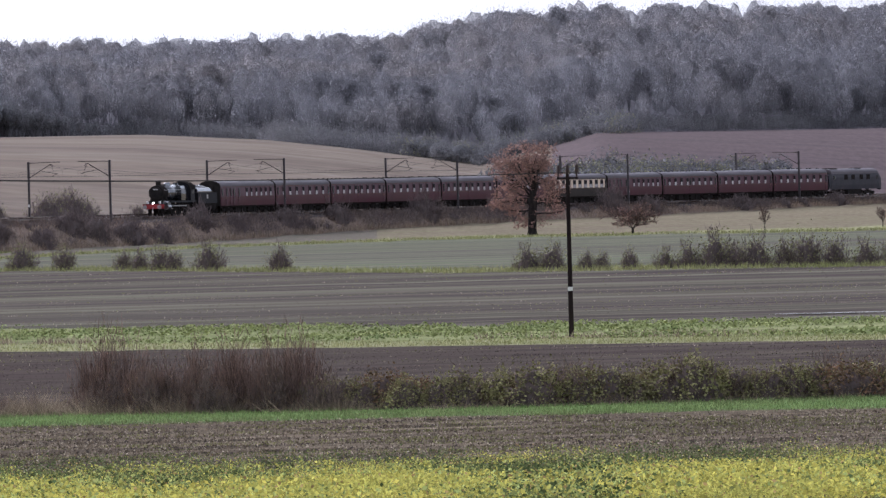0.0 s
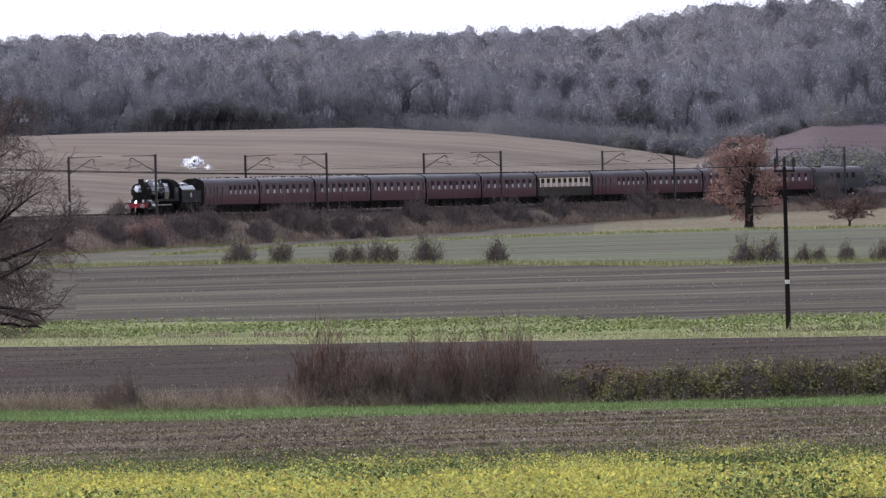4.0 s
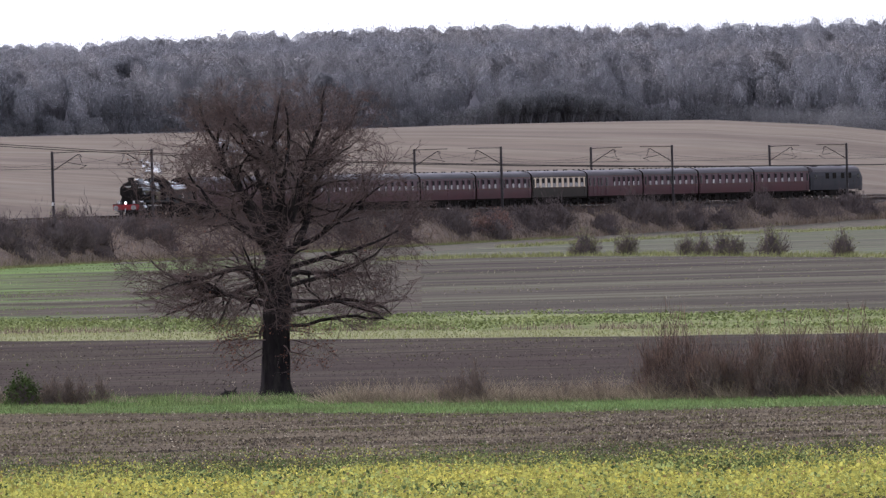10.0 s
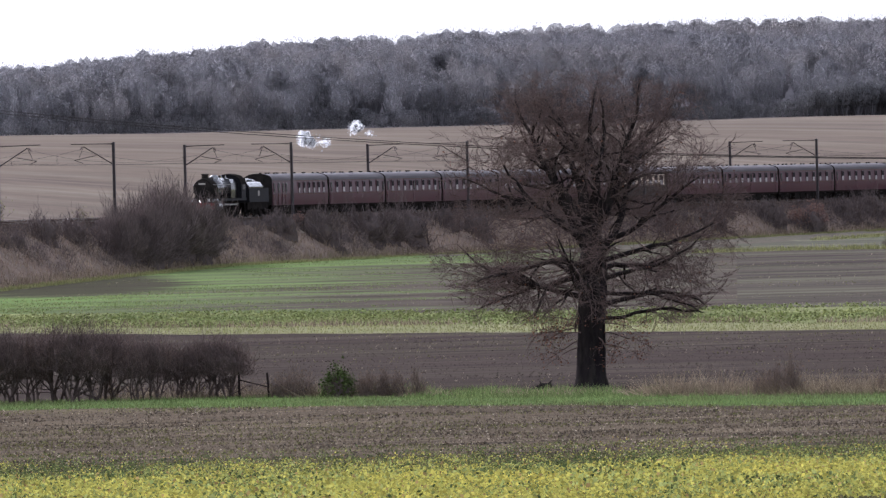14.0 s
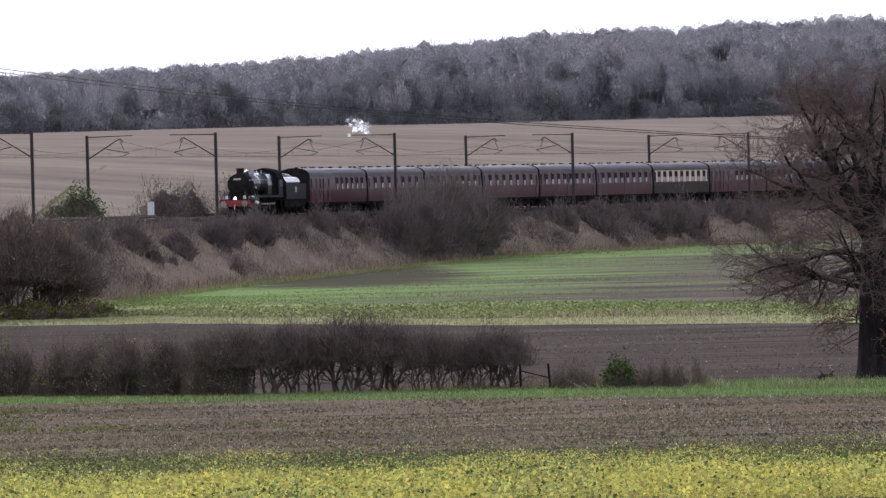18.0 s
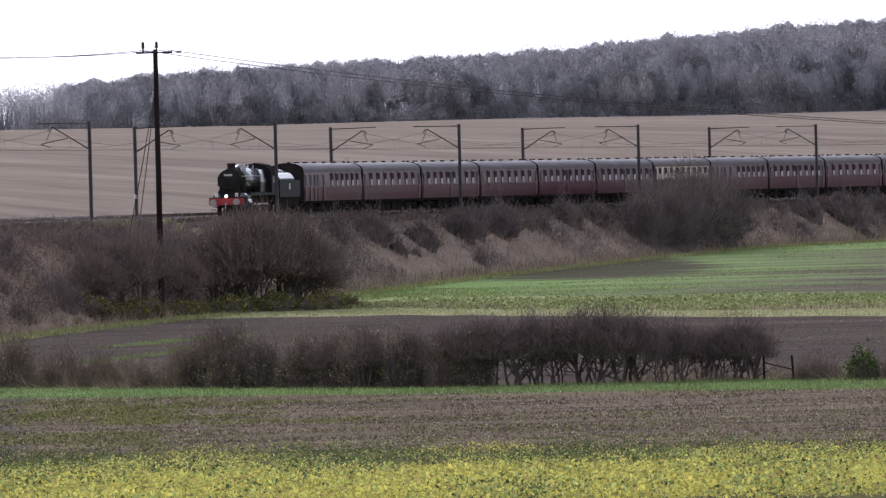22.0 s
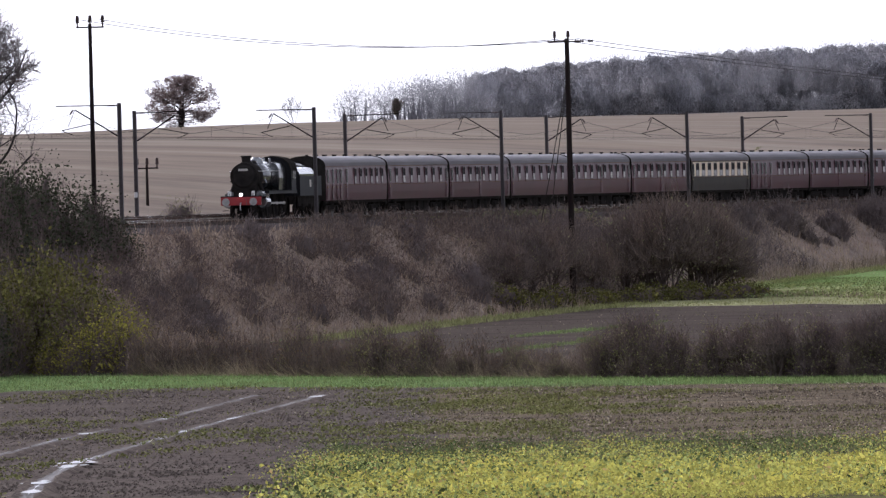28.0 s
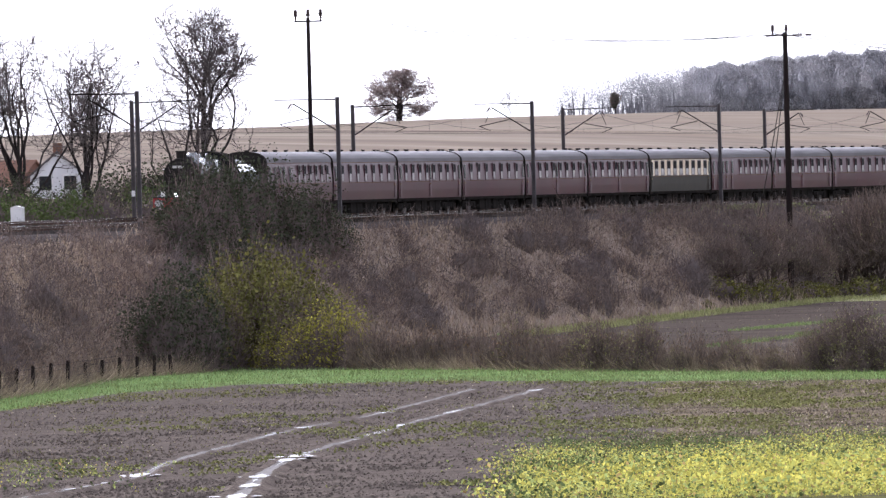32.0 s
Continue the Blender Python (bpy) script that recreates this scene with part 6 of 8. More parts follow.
def power_line():
    p1 = pole("creosoted wooden power pole with three insulators standing in the field", 0.635, 636, 9.35, 0.149, 1.2)
    p2 = pole("tall dark wooden power pole with strain insulators beside scrub", -8.57, 747, 17.3, 0.22, 2.3, strain=True)
    p3 = pole("slim wooden power pole with three insulators beyond the railway", -10.99, 690, 12.7, 0.16, 1.7, 8)
    tops = [o.matrix_basis @ Vector((0, 0, h)) for o, h in ((p1, 9.3), (p2, 17.1), (p3, 12.8))]
    ends = [(tops[0] + Vector((k, 0, 0)), tops[1] + Vector((k * 1.6, 0, 0))) for k in (-0.5, 0.5)]
    ends += [(tops[1] + Vector((k * 1.6, 0, 0)), tops[2] + Vector((k * 1.2, 0, 0))) for k in (-0.5, 0.5)]
    for p, q in ends:
        tagged(one("power_cable", M_wire, None, lambda bm: wire(bm, sag(p, q, (q - p).length * 0.016), 0.026)), "thin dark power cable strung between wooden poles", "cable", "cables of the power line")
    t = tops[1] - Vector((0, 0, 2.2))
    for k in (0, 1):
        tagged(one("stay_cable", M_wire, None, lambda bm: wire(bm, sag(t, Vector((t.x - 5.2 - 0.6 * k, t.y + 24, RAIL - 1.2)), 0.2, 8), 0.035)), "taut steel stay cable from a wooden pole", "cable", "stays of the pole")
    for b, d, h in ((-8.2, 915, 3.3), (-10.72, 800, 3.1)):
        pole("short dark post with a crossarm in the ploughed field", b, d, h, 0.12, 1.6)


power_line()


def cabinet(b, d, w, h):
    ob = new("trackside_cabinet")
    one("case", M_white, ob, lambda bm: box(bm, -w / 2, w / 2, -w / 2, w / 2, -0.6, h))
    one("lid", M_white, ob, lambda bm: extrude(bm, [(-w * 0.55, h), (0, h + w * 0.18), (w * 0.55, h)], -w * 0.55, w * 0.55))
    one("door", M_white, ob, lambda bm: box(bm, -w * 0.42, w * 0.42, -w / 2 - 0.02, -w / 2, 0.1, h - 0.1))
    one("plinth", M_sleeper, ob, lambda bm: box(bm, -w * 0.6, w * 0.6, -w * 0.6, w * 0.6, -1.2, 0.0))
    p = on(b, d)
    ob.matrix_basis = Matrix.Translation((p.x, p.y, RAIL - 0.4))
    return tagged(ob, "pale grey trackside equipment cabinet", "cabinet", "cabinets beside the track")


cabinet(-7.375, 903, 0.48, 1.75)
cabinet(-12.49, 598, 0.62, 1.45)
cabinet(1.69, 1540, 1.1, 1.6)

# ---- hedges, bushes and trees, from near to far ----
def put(ob, b, d, size=1.0, turn=None, sink=0.0, tall=1.0):
    p = on(b, d)
    turn = RNG.uniform(0, 360) if turn is None else turn
    return Matrix.Translation((p.x, p.y, p.z - sink)) @ pose(0, 0, 0, 0, 0, turn) @ Matrix.Diagonal((size, size, size * tall, 1))


class Kind:
    """A few plants of one kind, built once and copied from then on."""

    def __init__(self, *made):
        self.made, self.used = list(made), set()

    def add(self, b, d, size=1.0, tall=1.0, sink=0.05):
        i = int(RNG.integers(0, len(self.made)))
        m = put(None, b, d, size, None, sink, tall)
        if i in self.used:
            return copy_thing(self.made[i], m @ Matrix.Diagonal((*(1 / k for k in self.made[i].scale), 1)))
        self.used.add(i)
        self.made[i].matrix_basis = m
        return self.made[i]


def row(kind, b0, b1, step, depth, size, spread=0.12, tall=1.0, edge=None):
    b = b0
    while b < b1:
        s = size * RNG.uniform(1 - spread, 1 + spread)
        kind.add(b + RNG.uniform(-0.3, 0.3) * step, (edge or E_verge)(b) + RNG.uniform(*depth), s, tall * RNG.uniform(0.9, 1.1))
        b += step * RNG.uniform(0.8, 1.2)


def hedge_tree(h, seed, label, group, twig=None, core=None, name="hawthorn_bush", stems=5, count=1900, leaf=None, wide=0.36, width=0.02):
    """A hedge thorn left to grow: bare stems below, a close dark head of twigs."""
    ob = new(name)
    rng = np.random.default_rng(seed)
    twig, core = twig or M_dark_twig, core or M_dense_dark
    segs, tips = [], []
    for k in range(stems):
        az = rng.uniform(0, 6.28)
        grow(rng, (rng.normal() * 0.05 * h, rng.normal() * 0.05 * h, -0.1), (math.cos(az) * 0.3, math.sin(az) * 0.3, 1), h * 0.42, 0.045 + 0.006 * h, 1, segs, tips, (3, 3, 0.16, (0, 4, 3), 0.5, 0.6, (0.2, 0.2)))
    tubes("bush_frame", [s[:4] for s in segs], M_dense_dark, ob, 4)
    inner_growth(ob, h * wide * 0.55, h * wide * 0.55, h * 0.26, core, h * 0.5)
    n = count
    c = dome(n, h * wide, h * wide, h * 0.5, 0, 0.3) + np.array([0, 0, h * 0.36])
    c[:, :2] += RNG.normal(size=(n, 2)) * h * 0.06
    way = RNG.normal(size=(n, 3)) * 0.65 + np.array([0, 0, 0.8]) + unit(c - np.array([0, 0, h * 0.3])) * 0.4
    cloud("twig_mass", [blades(c, way, h * RNG.uniform(0.1, 0.24, n), width)], twig, ob)
    if leaf:
        cloud("foliage", [leaf_quads(c[:420] + RNG.normal(size=(420, 3)) * 0.1 * h, 0.11 * RNG.uniform(0.6, 1.4, 420))], leaf, ob)
    return tagged(ob, label, "bush", group)


HG = "bushes of the near hedge"
red_bush = Kind(*[shrub("red_twigged_shrub", 0.85, 0.85, 2.9, 110, 900, M_red_twig, "tall upright shrub with bare reddish brown twigs", "shrub", 0.026, 1.3, group=HG, core=M_dense_dark, fill=0.36) for _ in range(3)])
bramble = Kind(*[shrub("bramble_bush", 1.15, 0.9, 1.25, 60, 900, M_red_twig, "low bramble bush with %s leaves" % word, "bush", 0.024, 0.2, m, 1500, 0.1, group=HG, core=M_dense_dark, fill=0.8) for m, word in ((M_bramble, "dull green and olive"), (M_russet, "russet and brown"), (M_bramble, "dull green and olive"), (M_bramble, "dull green and olive"))])
hawthorn = Kind(*[hedge_tree(3.3, 40 + i, "bare dark hawthorn with exposed stems in the hedge", HG) for i in range(3)])
hedge = Kind(*[shrub("hedge_bush", 0.95, 0.8, 2.5, 90, 1900, M_dark_twig, "dense dark hedge bush with a few brown leaves", "bush", 0.026, 0.35, M_bramble, 700, 0.085, group=HG, core=M_dense_dark, fill=0.5) for _ in range(3)])
scrubby = Kind(*[shrub("pale_scrub_bush", 0.9, 0.8, 1.9, 60, 1100, M_scrub, "thin brown scrub bush with dry stems", "bush", 0.026, 0.6, M_russet, 160, 0.07, group=HG, core=M_dense_brown, fill=0.3) for _ in range(2)])
green_bush = Kind(shrub("green_bush", 0.75, 0.7, 1.25, 40, 500, M_dark_twig, "small green leafy bush by the field edge", "bush", 0.02, 0.4, M_hedge_leaf, 1100, 0.12, group=HG, core=M_dense_dark, fill=0.75))

row(red_bush, -1.84, -0.62, 0.085, (1.0, 4.5), 0.92, 0.24)
row(scrubby, -1.8, -0.6, 0.09, (0.2, 2.0), 0.8, 0.3)
row(bramble, -0.75, 0.4, 0.1, (0.5, 3.5), 1.0, 0.2)
row(bramble, 0.4, 1.3, 0.09, (0.5, 3.5), 1.1, 0.25)
row(bramble, 1.3, 2.75, 0.1, (0.5, 3.5), 0.98, 0.2)
row(scrubby, 0.55, 2.6, 0.22, (1, 4), 0.9, 0.2)
row(scrubby, -2.85, -1.9, 0.2, (0.5, 3.0), 0.36, 0.3)
row(scrubby, -2.85, -2.62, 0.1, (1, 2), 0.6, 0.2, 1.25)
row(scrubby, -4.93, -4.58, 0.075, (0.5, 2), 0.55, 0.35, 1.1)
row(scrubby, -4.86, -4.66, 0.08, (0.5, 2), 0.55, 0.2)
green_bush.add(-5.02, E_verge(-5.02) + 0.5, 1.05)
row(scrubby, -5.3, -5.18, 0.05, (0.3, 1.2), 0.62, 0.1)
row(hawthorn, -6.05, -5.58, 0.1, (0.5, 2.0), 0.8, 0.16)
row(hawthorn, -6.98, -6.08, 0.095, (0.3, 1.6), 0.92, 0.18)
row(hedge, -8.45, -6.9, 0.1, (0.3, 3.2), 0.82, 0.3)
row(hawthorn, -8.4, -7.0, 0.17, (1.0, 3.2), 0.85, 0.2)
row(scrubby, -9.3, -8.4, 0.07, (0.3, 3.2), 0.78, 0.4)
row(hedge, -9.3, -8.5, 0.17, (0.3, 2.2), 0.45, 0.2)
row(scrubby, -9.98, -9.25, 0.05, (0.3, 3.0), 1.02, 0.15)
row(hedge, -9.98, -9.3, 0.12, (0.5, 3.0), 0.85, 0.15)
row(scrubby, -10.8, -9.95, 0.055, (0.3, 3.5), 1.1, 0.2)
row(scrubby, -13.4, -11.9, 0.09, (0.6, 3.5), 0.7, 0.3)


def dry_grass():
    """Dead tall grass in tussocks under the hedge and along the bank."""
    sets = []
    for count, b0, b1, lo, hi, tall in ((430, -3.45, -1.85, 0.0, 7.0, 0.62), (130, -1.9, -0.5, -0.5, 2.5, 0.7), (90, -0.5, 2.7, -0.5, 1.5, 0.4), (190, -9.4, -8.35, 0.2, 6.0, 0.85), (150, -10.7, -9.4, -0.4, 2.0, 0.75), (320, -13.4, -11.6, -0.3, 5.0, 0.8), (110, -6.2, -4.6, 1.0, 4.0, 0.6), (30, -4.6, -3.5, 3.5, 8.0, 0.4)):
        p, _ = scatter(count, b0, b1, lambda q: E_verge(q) + lo, lambda q: E_verge(q) + hi)
        k = 42
        size = np.repeat(RNG.uniform(0.2, 1.6, count) ** 1.7, k)
        off = RNG.normal(size=(count * k, 3)) * (0.3, 0.3, 0) * (0.4 + 0.6 * size[:, None])
        sets.append(blades(np.repeat(p, k, 0) + off, off * 1.2 + RNG.normal(size=(count * k, 3)) * 0.36 + np.array([0, 0, 0.8]), tall * size * RNG.uniform(0.4, 1.2, count * k), 0.026, 0.12))
    tagged(cloud("dead_hedge_grass", sets, M_dead_grass), "tussocks of tall dead straw-coloured grass along the hedge bottom", "grass", kind="stuff")


dry_grass()


def fence_post(b, d, h, lean=0.0, label="short weathered wooden fence post", r=0.085):
    o = one("fence_post", M_creosote, None, lambda bm: (barrel(bm, (0, 0, -0.4), (0, 0, h - 0.06), r, r * 0.94, 8), barrel(bm, (0, 0, h - 0.06), (0, 0, h), r * 0.94, r * 0.6, 8)))
    o.matrix_basis = Matrix.Translation(on(b, d)) @ pose(0, 0, 0, 0, lean)
    return tagged(o, label, "fence post", "posts of the field fence")


def field_fence():
    line = []
    b = -13.05
    while b < -11.72:
        d = E_verge(b) - 0.4
        o = fence_post(b, d, 1.15 if b < -12.2 else 0.95, RNG.uniform(-4, 4))
        line.append(o.matrix_basis.translation.copy())
        b += 0.088
    for h in (0.45, 0.8, 1.02):
        tagged(one("fence_wire", M_wire, None, lambda bm: wire(bm, [p + Vector((0, -0.06, h)) for p in line], 0.01)), "slack wire strung along the field fence", "wire", "wires of the field fence")
    for b in (-5.52, -5.37):
        fence_post(b, E_verge(b) + 0.6, 1.05, RNG.uniform(-6, 6), "grey broken gate post in the hedge gap", 0.05)
    a, c = on(-5.52, E_verge(-5.52) + 0.6), on(-5.37, E_verge(-5.37) + 0.6)
    tagged(one("fence_rail", M_creosote, None, lambda bm: barrel(bm, a + Vector((0, -0.1, 0.75)), c + Vector((0, -0.1, 0.45)), 0.025, seg=6)), "broken wooden rail across the hedge gap", "fence rail")


field_fence()


def log():
    o = one("fallen_log", M_bark, None, lambda bm: (barrel(bm, (-0.42, 0, 0.02), (-0.1, 0, 0.16), 0.1, 0.15, 9), barrel(bm, (-0.1, 0, 0.16), (0.3, 0.1, 0.2), 0.15, 0.09, 9), barrel(bm, (0.1, 0, 0.2), (0.32, 0.05, 0.42), 0.05, 0.02, 6), barrel(bm, (-0.1, 0, 0.18), (-0.2, 0.1, 0.38), 0.05, 0.02, 6)))
    o.matrix_basis = Matrix.Translation(on(-3.97, 465))
    tagged(o, "short dark fallen log lying in the grass", "log")


log()


# standing water: ruts in the mud, a flooded strip in the ploughed field
def puddle(name, line, width, label, even=False, material=None):
    left, right = [], []
    for i, (b, d) in enumerate(line):
        w = width * max(0.015, -0.22 + 1.8 * noise.noise((b * 4.0, d * 0.16, 4)) + 0.5 * noise.noise((b * 9.0, d * 0.9, 14))) * (0.1 if i in (0, len(line) - 1) else 1)
        if even:
            w = width * (0.02 if i in (0, len(line) - 1) else 1)
        p, q = on(b, d), on(line[min(i + 1, len(line) - 1)][0], line[min(i + 1, len(line) - 1)][1])
        r = on(line[max(i - 1, 0)][0], line[max(i - 1, 0)][1])
        t = (q - r).normalized()
        n = Vector((-t.y, t.x, 0)) * w
        left.append(p + n * (1 + 0.5 * noise.noise((d * 0.9, b, 7))) + Vector((0, 0, 0.075)))
        right.append(p - n * (1 + 0.5 * noise.noise((d * 0.9, b, 17))) + Vector((0, 0, 0.075)))
    bm = bmesh.new()
    lv, rv = [bm.verts.new(v) for v in left], [bm.verts.new(v) for v in right]
    for i in range(len(lv) - 1):
        bm.faces.new((lv[i], lv[i + 1], rv[i + 1], rv[i]))
    bmesh.ops.recalc_face_normals(bm, faces=bm.faces)
    tagged(part(name, bm, material or M_water, None), label, "puddle", "puddles in the field")


def between(a, c, f0, f1, n=26):
    return [(a[0] + (c[0] - a[0]) * (f0 + (f1 - f0) * k / n), a[1] + (c[1] - a[1]) * (f0 + (f1 - f0) * k / n)) for k in range(n + 1)]


def rut(line):
    """A wheel track: two low shoulders of smeared mud with a wet hollow between."""
    pts = [q for a, c in zip(line, line[1:]) for q in between(a, c, 0, 1, 18)[:-1]] + [line[-1]]
    at = [on(b, d) for b, d in pts]
    bm = bmesh.new()
    rows = []
    for i, p in enumerate(at):
        t = (at[min(i + 1, len(at) - 1)] - at[max(i - 1, 0)]).normalized()
        n = Vector((-t.y, t.x, 0))
        k = 0.75 + 0.5 * noise.noise((p.x * 0.4, p.y * 0.2, 3))
        rows.append([bm.verts.new(p + n * x * k + Vector((0, 0, z + 0.04 * noise.noise((p.x * 1.5, p.y * 1.5, 20 * x))))) for x, z in ((-0.8, -0.03), (-0.42, 0.1), (-0.22, 0.05), (0.22, 0.05), (0.42, 0.1), (0.8, -0.03))])
    for a, c in zip(rows, rows[1:]):
        for k in range(5):
            bm.faces.new((a[k], a[k + 1], c[k + 1], c[k])).material_index = 1 if k == 2 else 0
    bmesh.ops.recalc_face_normals(bm, faces=bm.faces)
    tagged(part("wheel_rut", bm, [M_mud, M_wet], None, smooth=True), "wet muddy wheel rut across the bare field corner", "rut", "wheel ruts in the mud")


for line, cuts in (((((-12.75, 240), (-12.24, 273), (-11.99, 291), (-11.74, 323), (-11.4, 351), (-11.14, 375), (-10.91, 392), (-10.65, 410), (-10.19, 458))), ((0, 0.3, 1.0), (1, 0.2, 1.0), (2, 0.2, 0.9), (3, 0.6, 0.97), (4, 0.35, 0.8), (5, 0.1, 0.9), (6, 0.5, 0.95), (7, 0.8, 0.98))),
                   ((((-11.5, 222), (-11.38, 257), (-11.27, 302), (-11.14, 322), (-10.88, 347), (-10.62, 373), (-10.42, 397), (-10.22, 415), (-9.84, 455))), ((0, 0.2, 0.95), (1, 0.1, 0.9), (2, 0.5, 0.95), (3, 0.05, 0.6), (4, 0.3, 0.8), (5, 0.1, 0.95), (6, 0.05, 0.9), (7, 0.85, 0.99)))):
    rut(line)
    for i, f0, f1 in cuts:
        puddle("puddle", between(line[i], line[i + 1], f0, min(f1, 1.0)), 0.55, "shallow rain puddle in a muddy wheel rut")
puddle("flooded_furrow", between((1.62, 702), (3.2, 700), 0, 1, 14), 1.7, "long strip of standing water in the ploughed field", True, M_flood)
puddle("puddle", between((-9.2, 470), (-8.75, 466), 0, 1), 0.25, "thin strip of water at the field edge")


# kale and the pale strip beyond the bare soil
def kale_strip():
    n = 30000
    p, b = scatter(n, -9.0, 3.0, lambda q: E_pale(q) - 2, E_kale)
    p = p[streak(p, 0.02, 0.06, 61) + 0.5 * streak(p, 0.2, 0.2, 62) > -0.12]
    n = len(p)
    c = np.repeat(p, 2, 0) + RNG.normal(size=(n * 2, 3)) * (0.3, 0.3, 0) + np.array([0, 0, 1]) * RNG.uniform(0.02, 0.3, (n * 2, 1))
    tagged(cloud("kale_leaves", [leaf_quads(c, RNG.uniform(0.1, 0.26, len(c)), 0.5)], M_kale_leaf), "strip of pale green kale across the field", "crop", kind="stuff")
    n = 26000
    p, b = scatter(n, -9.5, 3.0, lambda q: E_soil2(q) - 1, lambda q: E_pale(q))
    tagged(cloud("pale_strip_grass", [blades(p, RNG.normal(size=(n, 3)) * 0.4 + np.array([0, 0, 1.0]), RNG.uniform(0.06, 0.24, n), 0.04)], M_pale_blade), "strip of pale dry grass between the fields", "grass", kind="stuff")
    n = 9000
    p, b = scatter(n, -3.2, 3.0, lambda q: E_dark(q) - 6, lambda q: E_dark(q) + 8)
    tagged(cloud("pale_field_edge_grass", [blades(p, RNG.normal(size=(n, 3)) * 0.4 + np.array([0, 0, 1.0]), RNG.uniform(0.2, 0.6, n), 0.07)], M_pale_blade), "pale rough grass along the far hedge", "grass", kind="stuff")


kale_strip()


def tuft_line():
    n = 9000
    p, b = scatter(n, -9.0, 2.6, lambda q: E_pale(q) - 1, lambda q: E_pale(q) + 7)
    p = p[(streak(p, 0.06, 0.05, 31) + 0.5 * streak(p, 0.5, 0.2, 32) > np.where(b < -4, -0.2, 0.12))]
    n = len(p)
    tagged(cloud("brown_tuft_grass", [blades(p, RNG.normal(size=(n, 3)) * 0.4 + np.array([0, 0, 1.0]), RNG.uniform(0.2, 0.6, n), 0.06)], M_dead_grass), "line of dead brown tufts beside the pale strip", "grass", kind="stuff")


tuft_line()


def wheat_shoots():
    """Short green shoots in broken drills over the winter wheat."""
    p, b = scatter(60000, -8.3, -3.0, lambda q: E_kale(q) + 1, lambda q: max(E_kale(q) + 2, edges(q)[9] - 8))
    px, py, pa, pb, turn = BARE_PATCH
    out = (np.abs(p[:, 0] - px) / (pa * 1.3)) ** 2 + (np.abs(p[:, 1] - py) / (pb * 1.3)) ** 2 > 1
    p = p[out & (streak(p, 0.02, 0.1, 91) + 0.5 * streak(p, 0.3, 0.12, 92) + 0.25 * (-5.5 - b) > 0.02)]
    tagged(cloud("wheat_shoots", [blades(p, RNG.normal(size=(len(p), 3)) * 0.4 + np.array([0, 0, 1.0]), RNG.uniform(0.06, 0.16, len(p)), 0.06)], M_shoot), "short green shoots of winter wheat in broken drills", "crop", kind="stuff")


wheat_shoots()


def far_edge_grass():
    n = 7000
    p, b = scatter(n, -2.6, 3.0, lambda q: E_far(q) - 8, lambda q: E_far(q) + 10)
    tagged(cloud("far_edge_grass", [blades(p, RNG.normal(size=(n, 3)) * 0.4 + np.array([0, 0, 1.0]), RNG.uniform(0.2, 0.5, n), 0.09)], M_pale_blade), "pale green grass along the far field edge", "grass", kind="stuff")
    n = 24000
    p, b = scatter(n, -10.0, -2.2, lambda q: slope(q, -0.5), lambda q: slope(q, -0.05))
    tagged(cloud("bank_foot_grass", [blades(p, RNG.normal(size=(n, 3)) * 0.4 + np.array([0, 0, 1.0]), RNG.uniform(0.12, 0.36, n), 0.07)], M_pale_blade), "yellow-green grass along the bank's foot", "grass", kind="stuff")


# the railway bank
def slope(b, f):
    e = edges(b)
    return e[9] + (e[10] - e[9]) * f


def bank_cover():
    n = 60000
    p, b = scatter(n, -13.6, 3.0, lambda q: slope(q, -0.12), lambda q: slope(q, 1.0))
    tall = np.where(b < -8.4, 0.9, 0.6)
    tagged(cloud("bank_grass", [blades(p, RNG.normal(size=(n, 3)) * 0.4 + np.array([0, 0, 1.0]), tall * RNG.uniform(0.5, 1.3, n), 0.06)], M_bank_blade), "dead brown grass covering the railway embankment", "grass", kind="stuff")
    n = 5200
    p, b = scatter(n, -13.6, -8.2, lambda q: slope(q, 0.03), lambda q: slope(q, 0.97))
    p = p[[noise.noise((x * 0.12, y * 0.12, 8)) > -0.25 for x, y, _ in p]]
    n = len(p)
    k = 26
    at = np.repeat(p, k, 0) + RNG.normal(size=(n * k, 3)) * (0.35, 0.35, 0)
    at[:, 2] += RNG.uniform(-0.1, 1.3, n * k)
    size = np.repeat(RNG.uniform(0.4, 0.9, n), k)
    tagged(cloud("bank_scrub", [blades(at, RNG.normal(size=(n * k, 3)) * 0.8 + np.array([0, 0, 0.7]), size * RNG.uniform(0.4, 1.0, n * k), 0.032)], M_scrub), "dense brown leafless scrub on the railway embankment", "scrub", kind="stuff")




